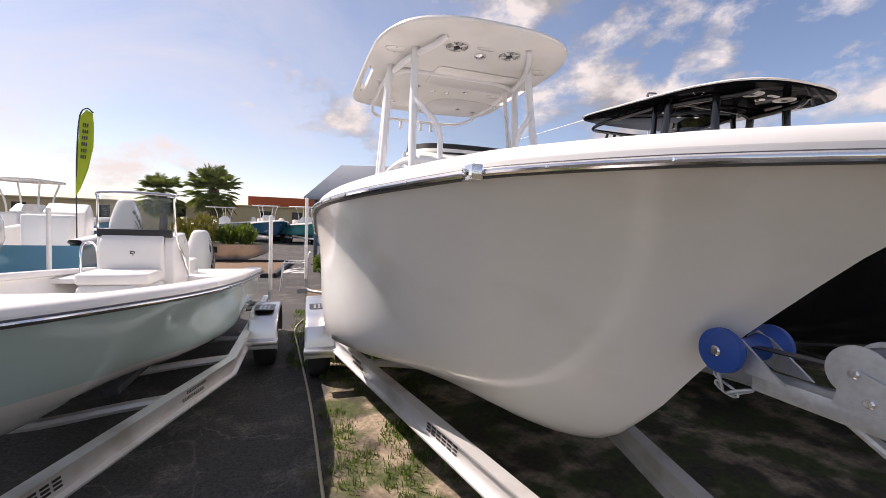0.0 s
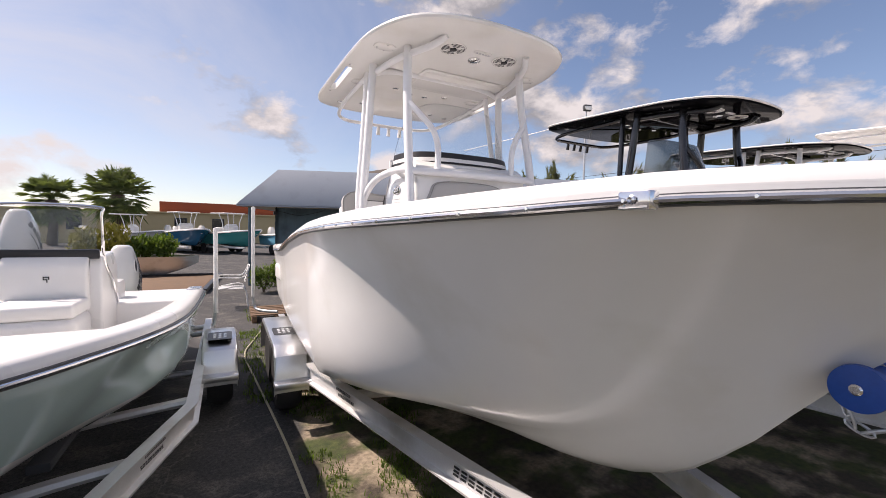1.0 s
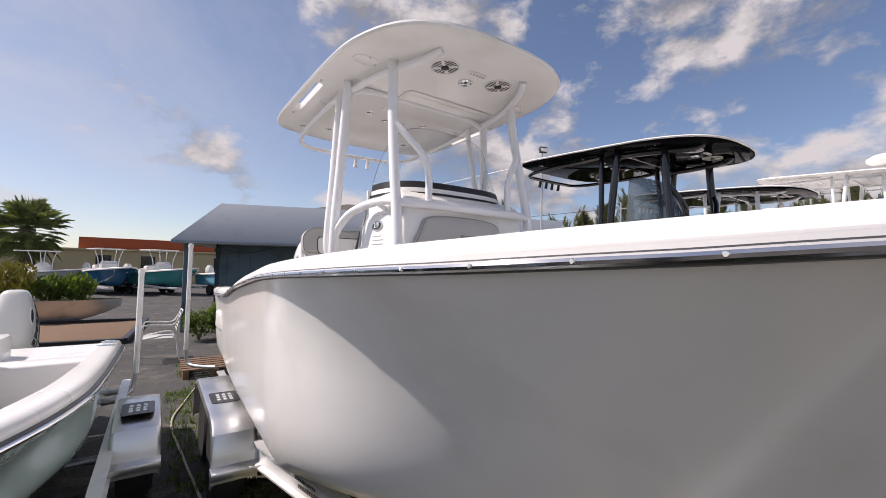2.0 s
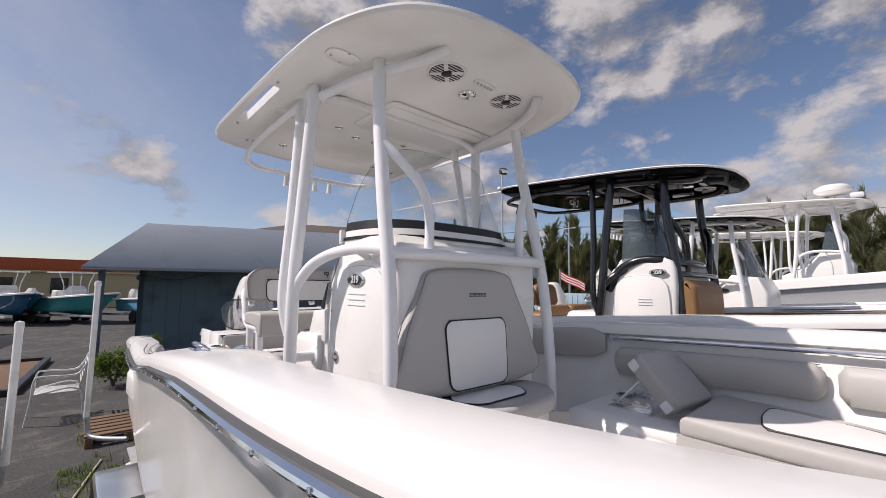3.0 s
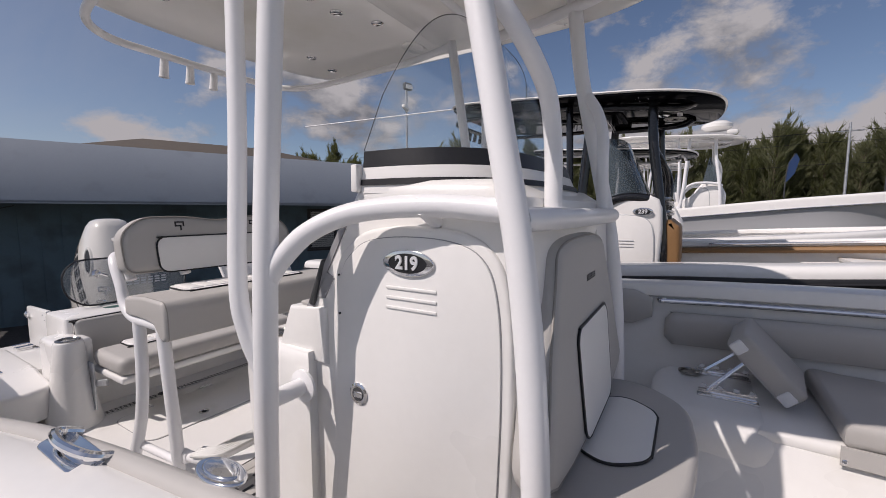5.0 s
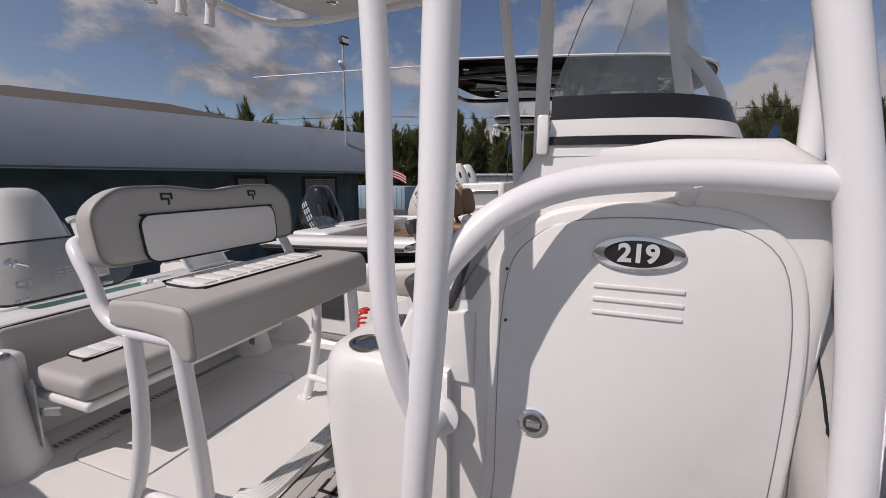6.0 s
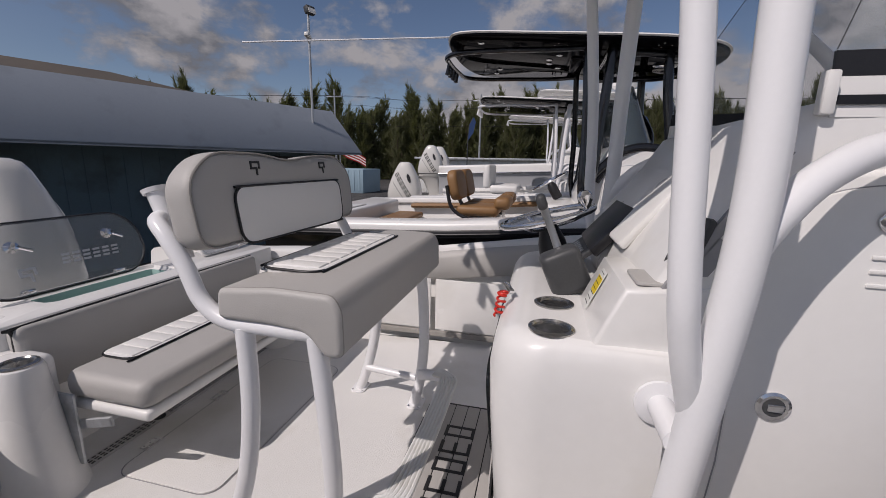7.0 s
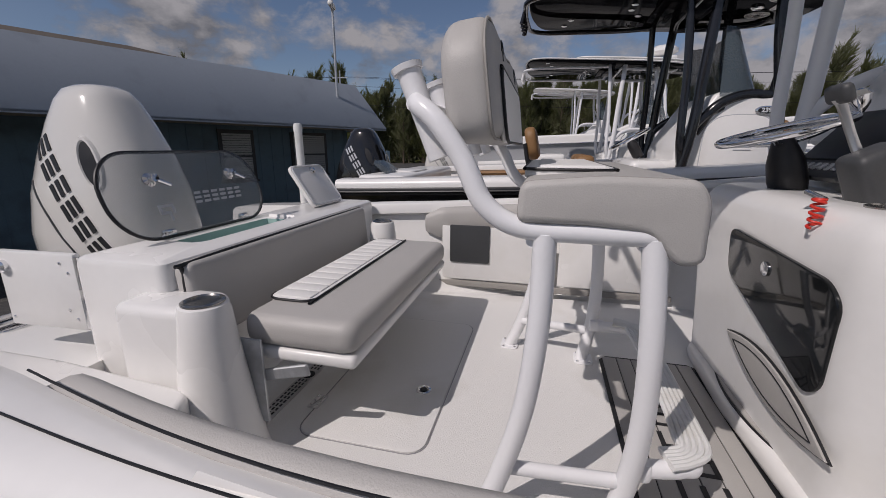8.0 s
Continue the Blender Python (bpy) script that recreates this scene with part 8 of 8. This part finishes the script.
def leaf_cloud(center, spread, count, size, seed, up=0.3):
    """Many small bent leaves round a place."""
    rnd = random.Random(seed)
    bm = bmesh.new()
    for _ in range(count):
        d = Vector((rnd.gauss(0, 1), rnd.gauss(0, 1), rnd.gauss(0, 1)))
        d = d.normalized() * rnd.random() ** 0.45
        p = Vector(center) + Vector((d.x * spread[0], d.y * spread[1], d.z * spread[2]))
        a = Vector((rnd.uniform(-1, 1), rnd.uniform(-1, 1), rnd.uniform(-0.4, 1) + up)).normalized()
        b = a.cross(Vector((rnd.uniform(-1, 1), rnd.uniform(-1, 1), rnd.uniform(-1, 1)))).normalized()
        s = size * rnd.uniform(0.6, 1.3)
        v = [bm.verts.new(q) for q in (p, p + a * s * 0.5 + b * s * 0.22, p + a * s, p + a * s * 0.5 - b * s * 0.22)]
        bm.faces.new((v[0], v[1], v[2]))
        bm.faces.new((v[0], v[2], v[3]))
    return bm


def shrub(x, y, r, h, seed, mat, label):
    t = thing("shrub", (x, y, 0), label, "shrub", "shrubs")
    rnd = random.Random(seed)
    bm = bmesh.new()
    for k in range(7):
        a = rnd.uniform(0, 6.28)
        add_tube(bm, [(x, y, 0), (x + 0.3 * r * math.cos(a), y + 0.3 * r * math.sin(a), h * 0.5), (x + 0.7 * r * math.cos(a), y + 0.7 * r * math.sin(a), h * rnd.uniform(0.7, 0.95))], [0.02, 0.012, 0.005], 5, 3)
    part("stem", bm, BARK, t)
    bm = leaf_cloud((x, y, h * 0.55), (r, r, h * 0.5), 900, 0.075, seed)
    for k in range(4):
        a = rnd.uniform(0, 6.28)
        add = leaf_cloud((x + 0.7 * r * math.cos(a), y + 0.7 * r * math.sin(a), h * rnd.uniform(0.5, 0.95)), (0.4 * r, 0.4 * r, 0.25 * h), 200, 0.07, seed + k + 1)
        me = bpy.data.meshes.new("tmp")
        add.to_mesh(me)
        add.free()
        bm.from_mesh(me)
        bpy.data.meshes.remove(me)
    part("foliage", bm, mat, t)
    return t


for i, (x, y, r, h) in enumerate(((0.62, 12.8, 0.36, 0.70), (1.05, 12.9, 0.35, 0.85))):
    shrub(x, y, r, h, 40 + i, SHRUB, "leafy green shrub at the corner of the office")

planter = thing("planter_boat", (-2.4, 17.6, 0), "old aluminium jon boat used as a planter", "planter")
rings = []
for k in range(13):
    t_ = k / 12
    x = -4.6 + 3.5 * t_
    hw = 0.62 * (1 - max(0, (t_ - 0.7) / 0.3) ** 2 * 0.75)
    z_ = 0.06 + 0.38 * max(0, (t_ - 0.65) / 0.35) ** 1.6
    rings.append([(x, 17.6 - hw, 0.66), (x, 17.6 - hw * 0.85, z_), (x, 17.6 + hw * 0.85, z_), (x, 17.6 + hw, 0.66), (x, 17.6 + hw - 0.03, 0.66), (x, 17.6 + hw * 0.8, z_ + 0.05), (x, 17.6 - hw * 0.8, z_ + 0.05), (x, 17.6 - hw + 0.03, 0.66)])
part("hull", loft(rings), ALU, planter, "dull aluminium hull")
part("dark_patch", box2((-3.2, 17.0, 0.36), (-2.92, 16.985, 0.58)), BLACK, planter)
for x in (-3.6, -2.4):
    part("support_block", box2((x - 0.15, 17.3, 0), (x + 0.15, 17.9, 0.08), 0.01), WOOD, planter)
part("soil", box2((-4.5, 17.15, 0.52), (-1.9, 18.05, 0.58)), WOOD, planter)
for i, (x, r, h, mat) in enumerate(((-4.1, 0.45, 0.9, YELLOWLEAF), (-3.4, 0.5, 1.05, YELLOWLEAF), (-2.7, 0.4, 0.7, SHRUB), (-2.1, 0.4, 0.75, SHRUB))):
    t = thing("planted_bush", (x, 17.6, 0.58), "bushy potted plant growing in the planter boat", "plant", "planter plants")
    part("foliage", leaf_cloud((x, 17.6, 0.58 + h * 0.5), (r, 0.4, h * 0.55), 620, 0.17, 70 + i, 0.8), mat, t)
    part("stem", tube([(x, 17.6, 0.56), (x, 17.6, 0.58 + h * 0.6)], 0.03, 6, 1), BARK, t)
island = thing("mulch_bed", (-1.0, 14.8, 0), "low mulch bed edged with dark timber", "planting bed")
isl = [(-2.9, 13.2), (-0.75, 13.0), (-0.45, 16.9), (-3.6, 17.0)]
part("mulch", slab(inset(isl, 0.1), 0.0, 0.05, 0.02), WOOD, island)
for a, b in zip(isl, isl[1:] + isl[:1]):
    a_, b_ = Vector((*a, 0.06)), Vector((*b, 0.06))
    d = b_ - a_
    part("timber", box((a_ + b_) / 2, (d.length, 0.12, 0.12), 0.01, 1, Matrix.Rotation(math.atan2(d.y, d.x), 3, "Z")), BLACK, island)

chair = thing("patio_chair", (-0.15, 10.9, 0), "white strap patio chair on dark tubes", "chair")
cx_, cy_ = -0.15, 10.9
for s in (-1, 1):
    part("side_frame", tube([(cx_ + s * 0.27, cy_ - 0.3, 0), (cx_ + s * 0.27, cy_ - 0.26, 0.35), (cx_ + s * 0.27, cy_ - 0.24, 0.62), (cx_ + s * 0.27, cy_ - 0.15, 0.66), (cx_ + s * 0.27, cy_ + 0.18, 0.65), (cx_ + s * 0.27, cy_ + 0.28, 0.75), (cx_ + s * 0.27, cy_ + 0.33, 0.88)], 0.013, 8, 4), PVC, chair)
    part("rear_leg", tube([(cx_ + s * 0.27, cy_ + 0.32, 0), (cx_ + s * 0.27, cy_ + 0.22, 0.45), (cx_ + s * 0.27, cy_ - 0.2, 0.42)], 0.013, 8, 4), PVC, chair)
for k in range(9):
    part("seat_strap", box((cx_ - 0.24 + 0.06 * k, cy_ + 0.0, 0.42), (0.035, 0.48, 0.006), 0.002), PVC, chair)
part("back_bar", tube([(cx_ - 0.27, cy_ + 0.33, 0.88), (cx_, cy_ + 0.345, 0.89), (cx_ + 0.27, cy_ + 0.33, 0.88)], 0.013, 8, 3), PVC, chair)
for k in range(5):
    part("back_strap", box((cx_, cy_ + 0.255 + 0.014 * k, 0.56 + 0.065 * k), (0.54, 0.006, 0.035), 0.002, 1, turn(-12, 0, 0)), PVC, chair)
chair.rotation_euler.z = -math.pi / 2

hose = thing("garden_hose", (0.2, 4.0, 0), "pale garden hose lying on the ground", "hose")
part("run", tube([(0.34, 1.2, 0.012), (0.30, 2.4, 0.012), (0.25, 3.4, 0.012), (0.20, 4.4, 0.012), (0.14, 5.2, 0.012), (0.05, 6.2, 0.012), (-0.02, 7.2, 0.012), (0.12, 7.9, 0.012), (0.3, 8.6, 0.012)], 0.011, 8, 8), HOSE, hose)
pallet = thing("wood_pallet", (0.55, 9.6, 0), "low weathered wooden pallet behind the boats", "pallet")
for k in range(6):
    part("pallet_board", box((0.6, 9.2 + 0.16 * k, 0.13), (0.9, 0.11, 0.02), 0.003), WOOD, pallet)
for x in (0.2, 0.6, 1.0):
    part("pallet_runner", box((x, 9.6, 0.06), (0.08, 0.95, 0.12), 0.004), WOOD, pallet)

flag = thing("feather_flag", (-4.72, 10.45, 0), "tall yellow green feather flag on a bent pole", "flag")
part("pole", tube([(-4.75, 10.45, 0.3), (-4.74, 10.45, 1.9), (-4.72, 10.45, 3.0), (-4.66, 10.45, 3.75), (-4.55, 10.45, 3.92), (-4.45, 10.45, 3.85)], 0.012, 8, 6), DARKGREY, flag)
blade = [(-4.73, 2.25), (-4.72, 3.0), (-4.655, 3.75), (-4.56, 3.90), (-4.46, 3.84), (-4.43, 3.6), (-4.45, 3.2), (-4.56, 2.75), (-4.66, 2.4)]
rings = [[(x, 10.45 + d + 0.03 * math.sin(z * 5), z) for x, z in blade] for d in (-0.003, 0.003)]
cloth = part("cloth", loft(rings), FLAGGREEN, flag, "yellow green flag cloth")
for k in range(6):
    part("brand_block", bars(1, 0.07, 0.085, 0.05, 0.004, frame_axes((-4.604 + 0.0095 * k, 10.42, 3.0 + 0.12 * k), (0.08, 0, 1), (-1, 0, 0.08)), 0.0), DARKGREY, cloth)
flag.location += Vector((0.66, 0.0, -0.30))
usflag = thing("striped_flag", (22.2, 16.3, 2.2), "small red and white striped flag", "flag")
for k in range(7):
    o = Vector((22.1 + 0.0, 16.3, 3.05 - 0.075 * k))
    pts = [o + Vector((0.42 * t, -1.35 * t, -0.75 * t - 0.05 * math.sin(6 * t))) for t in (0, 0.25, 0.5, 0.75, 1)]
    bm = bmesh.new()
    add_loft(bm, [[p, p + Vector((0.01, 0, 0)), p + Vector((0.01, 0, -0.075)), p + Vector((0, 0, -0.075))] for p in pts])
    part("stripe", bm, FLAGRED if k % 2 == 0 else PAPER, usflag)
part("flag_pole", tube([(22.1, 16.35, 0), (22.1, 16.35, 3.15)], 0.03, 8, 1), GALV, usflag)
for i, (x, y) in enumerate(((27.7, 9.9), (27.8, -0.6), (27.0, -4.1))):
    f = thing("feather_flag", (x, y, 0), "far purple feather flag on a pole", "flag", "far flags")
    part("pole", tube([(x, y, 0), (x, y, 4.0), (x + 0.05, y - 0.3, 5.1)], 0.03, 6, 4), DARKGREY, f)
    part("cloth", slab([(y, 3.6), (y - 0.05, 4.6), (y - 0.35, 5.1), (y - 0.5, 4.8), (y - 0.35, 4.1)], x - 0.01, x + 0.01, 0, SIDE), NAVY, f)
shed = thing("storage_container", (26.5, 19.0, 0), "pale blue storage container across the road", "container")
part("body", box2((25.5, 16.5, 0.0), (28.5, 21.5, 1.6), 0.04), CONTAINER, shed)
for k in range(12):
    part("rib", box((25.49, 16.8 + 0.4 * k, 0.85), (0.03, 0.12, 1.4), 0.005), CONTAINER, shed)
shed2 = thing("low_shed", (30, 9, 0), "low white corrugated shed beyond the boats", "shed")
part("wall", box2((28.5, 3.5, 0), (33, 13.5, 2.35), 0.02), PVC, shed2)
for k in range(24):
    part("rib", box((28.49, 3.8 + 0.4 * k, 1.2), (0.03, 0.08, 2.2), 0.0), PVC, shed2)
part("roof", box2((28.2, 3.2, 2.35), (33.3, 13.8, 2.5), 0.02), GALV, shed2)

# ---- far buildings and trees ----
store = thing("tan_building", (-6, 46, 0), "long tan stucco building with a red brown parapet", "building")
part("wall", box2((-34, 45.5, 0), (12, 60, 2.76)), STUCCO, store, "tan stucco wall")
part("parapet", box2((-5.8, 47.0, 2.7), (22, 60, 3.82), 0.03), BRICK, store, "red brown parapet wall")
part("roof_edge", box2((-34.2, 45.3, 2.69), (12.2, 45.6, 2.83), 0.01), STUCCO, store)
for x in (-30, -24, -18, -12, -9, -4.5, -1.5, 4, 8):
    w = part("window", box2((x, 45.46, 1.1), (x + 1.0, 45.52, 2.3), 0.01), TRIM, store)
    part("pane", box2((x + 0.08, 45.44, 1.18), (x + 0.92, 45.47, 2.22)), PANE, w)


def palm(x, y, h, seed):
    t = thing("palm_tree", (x, y, 0), "cabbage palm with a shaggy trunk and fan leaves", "palm tree", "palms")
    rnd = random.Random(seed)
    part("trunk", tube([(x, y, 0), (x + 0.1, y, h * 0.5), (x, y, h)], [0.34, 0.27, 0.36], 12, 6), BARK, t)
    bm = bmesh.new()
    for k in range(86):
        a, e = rnd.uniform(0, 6.28), rnd.uniform(-1.15, 1.5)
        d = Vector((math.cos(a) * math.cos(e), math.sin(a) * math.cos(e), math.sin(e)))
        p0_ = Vector((x, y, h))
        p1 = p0_ + d * rnd.uniform(0.8, 1.5) + Vector((0, 0, -0.10))
        add_tube(bm, [p0_, p1], [0.02, 0.012], 4, 1)
        s_ = d.cross(Vector((0, 0, 1))).normalized()
        n_ = s_.cross(d)
        for j in range(19):
            q = (j - 9) / 9 * 1.55
            w = (d * math.cos(q) + s_ * math.sin(q)).normalized()
            ln = rnd.uniform(0.7, 1.0)
            tip = p1 + w * ln + Vector((0, 0, -0.22 * ln * ln)) + n_ * rnd.uniform(-0.06, 0.06)
            mid = p1 + w * ln * 0.55
            o = w.cross(n_).normalized() * 0.024
            vs = [bm.verts.new(v) for v in (p1, mid + o, tip, mid - o)]
            bm.faces.new(vs[:3])
            bm.faces.new((vs[0], vs[2], vs[3]))
    part("crown", bm, PALM, t, "fan leaved crown")
    return t


palm(-6.7, 35.7, 3.6, 1)
palm(-11.6, 41.0, 3.3, 2)


def casuarina(seed, h):
    """A feathery tall pine: tapered trunk, rising limbs and drooping needle sprays."""
    rnd = random.Random(seed)
    t = thing("pine_tree", (0, 0, 0), "tall feathery dark green pine in a windbreak", "tree", "windbreak trees")
    lean = rnd.uniform(-0.5, 0.5)
    top = Vector((lean, rnd.uniform(-0.7, 0.3), h))
    part("trunk", tube([(0, 0, 0), top * 0.5 + Vector((0.1, 0, 0)), top], [0.17, 0.1, 0.015], 7, 5), BARK, t)
    limbs, sprays = bmesh.new(), bmesh.new()

    def plume(c, e, count, wide):
        """Thin needle sprays along a limb that bends with the wind."""
        d = (e - c).normalized()
        for _ in range(count):
            q = rnd.random() ** 0.8
            thin = wide * (1.15 - q)
            p = c.lerp(e, q) + Vector((rnd.gauss(0, thin), rnd.gauss(0, thin) - 0.25 * q * q, rnd.gauss(0, thin)))
            w = (d * 0.9 + Vector((rnd.uniform(-0.5, 0.5), rnd.uniform(-0.75, 0.3), rnd.uniform(-0.2, 0.7)))).normalized()
            s_ = rnd.uniform(0.35, 0.95)
            o = w.cross(Vector((rnd.uniform(-1, 1), rnd.uniform(-1, 1), rnd.uniform(-1, 1)))).normalized() * 0.035
            v = [sprays.verts.new(x) for x in (p - o, p + o, p + w * s_ + Vector((0, -0.06, -0.04)))]
            sprays.faces.new(v)

    for k in range(64):
        f = 0.05 + 0.92 * (k / 63) ** 0.9
        c = top * f
        a = rnd.uniform(0, 6.28)
        ln = (1 - f) ** 0.6 * h * 0.22 * rnd.uniform(0.6, 1.4) + 0.35
        d = Vector((math.cos(a), math.sin(a), rnd.uniform(0.8, 2.2))).normalized()
        e = c + d * ln
        add_tube(limbs, [c, c + d * ln * 0.5 + Vector((0, 0, 0.05)), e], [0.022, 0.014, 0.004], 4, 2)
        plume(c, e, 46, 0.12)
    for k in range(9):
        c = top * rnd.uniform(0.70, 0.97) + Vector((rnd.uniform(-0.5, 0.5), rnd.uniform(-0.5, 0.5), 0))
        plume(c, c + Vector((rnd.uniform(-0.2, 0.2), rnd.uniform(-0.6, -0.1), rnd.uniform(0.9, 2.1))), 46, 0.06)
    part("bough", limbs, BARK, t)
    part("crown", sprays, PINE, t, "feathery needle crown")
    return t


kinds = [casuarina(11, 8.6), casuarina(12, 7.6), casuarina(13, 9.4), casuarina(14, 6.6)]
rnd = random.Random(5)
spots = []
for k in range(210):
    f = k / 209
    y = 47 - 75 * f
    x = 30 + 17 * min(1, max(0, (47 - y) / 22)) ** 0.7 + rnd.uniform(-1.5, 5.0)
    spots.append((x, y + rnd.uniform(-0.6, 0.6)))
for i, (x, y) in enumerate(spots):
    src = kinds[i % 4] if i >= 4 else None
    low = 0.97 if 24 < y else 0.95
    s_ = low * rnd.uniform(0.66, 1.16)
    m = Matrix.Translation((x, y, 0)) @ Matrix.Rotation(rnd.uniform(0, 6.28), 4, "Z") @ Matrix.Scale(s_, 4)
    if src is None:
        kinds[i].matrix_basis = m
    else:
        c = copy_thing(src, Matrix.Translation((x, y, 0)))
        c.matrix_basis = m
bm = bmesh.new()
rnd = random.Random(9)
for k in range(46000):
    f = rnd.random()
    y = 48 - 78 * f
    x = 31 + 17 * min(1, max(0, (47 - y) / 22)) ** 0.7 + rnd.uniform(-1.6, 6)
    z = rnd.random() ** 1.3 * 4.2
    a = Vector((rnd.uniform(-1, 1), rnd.uniform(-1, 1), rnd.uniform(-0.2, 1.4))).normalized()
    b = a.cross(Vector((rnd.uniform(-1, 1), rnd.uniform(-1, 1), rnd.uniform(-1, 1)))).normalized() * 0.4
    s_ = rnd.uniform(0.35, 0.9)
    p = Vector((x, y, z))
    vs = [bm.verts.new(v) for v in (p, p + a * s_ * 0.5 + b * s_ * 0.25, p + a * s_, p + a * s_ * 0.5 - b * s_ * 0.25)]
    bm.faces.new(vs)
alone("undergrowth", bm, PINE, "dense dark undergrowth below the windbreak", "undergrowth", kind="stuff")
for i, (x, y) in enumerate(((36, 24), (40, 11), (41, -6))):
    p = thing("utility_pole", (x, y, 0), "slim grey utility pole with wires", "utility pole", "utility poles")
    part("pole", tube([(x, y, 0), (x, y, 8.5)], [0.11, 0.07], 8, 1), GALV, p)
    part("crossarm", box((x, y, 7.9), (0.08, 1.5, 0.08), 0.01), GALV, p)
wires = thing("power_wires", (38, 10, 6), "thin sagging power wires", "wires")
for z, dy in ((7.95, -0.8), (7.95, 0.8), (7.2, 0), (5.6, 0)):
    part("wire", tube([(33.5, 42, z), (36, 24 + dy, z), (38, 17, z - 0.25), (40, 11 + dy, z), (40.5, 2, z - 0.25), (41, -6 + dy, z), (41.5, -22, z - 0.2)], 0.012, 4, 4), BLACK, wires)

# ---- grass and weeds on the unpaved strip ----
bm = bmesh.new()
rnd = random.Random(3)


def tuft(x, y, n, h):
    for _ in range(n):
        a = rnd.uniform(0, 6.28)
        px, py = x + rnd.gauss(0, 0.03), y + rnd.gauss(0, 0.03)
        hh = h * rnd.uniform(0.5, 1.2)
        lean = Vector((math.cos(a), math.sin(a), 0)) * hh * rnd.uniform(0.2, 0.9)
        o = Vector((-math.sin(a), math.cos(a), 0)) * 0.004
        b0_, m_, t_ = Vector((px, py, 0)), Vector((px, py, hh * 0.6)) + lean * 0.4, Vector((px, py, hh)) + lean
        v = [bm.verts.new(q) for q in (b0_ - o, b0_ + o, m_ + o * 0.8, m_ - o * 0.8, t_)]
        bm.faces.new(v[:4])
        bm.faces.new((v[3], v[2], v[4]))


for _ in range(900):
    x, y = rnd.uniform(0.28, 1.3), rnd.uniform(1.6, 6.2)
    k = noise.noise(Vector((x * 1.9, y * 1.9, 3.1)))
    if k > 0.08:
        tuft(x, y, 9, 0.03 + 0.05 * max(0, k))
for _ in range(260):
    tuft(rnd.uniform(0.1, 2.4), rnd.uniform(6.8, 10.5), 8, 0.09)
for _ in range(120):
    tuft(rnd.uniform(-0.05, 0.2), rnd.uniform(5.5, 8.5), 6, 0.06)
alone("weeds", bm, GRASS, "short weeds and grass on sandy soil", "grass", kind="stuff")
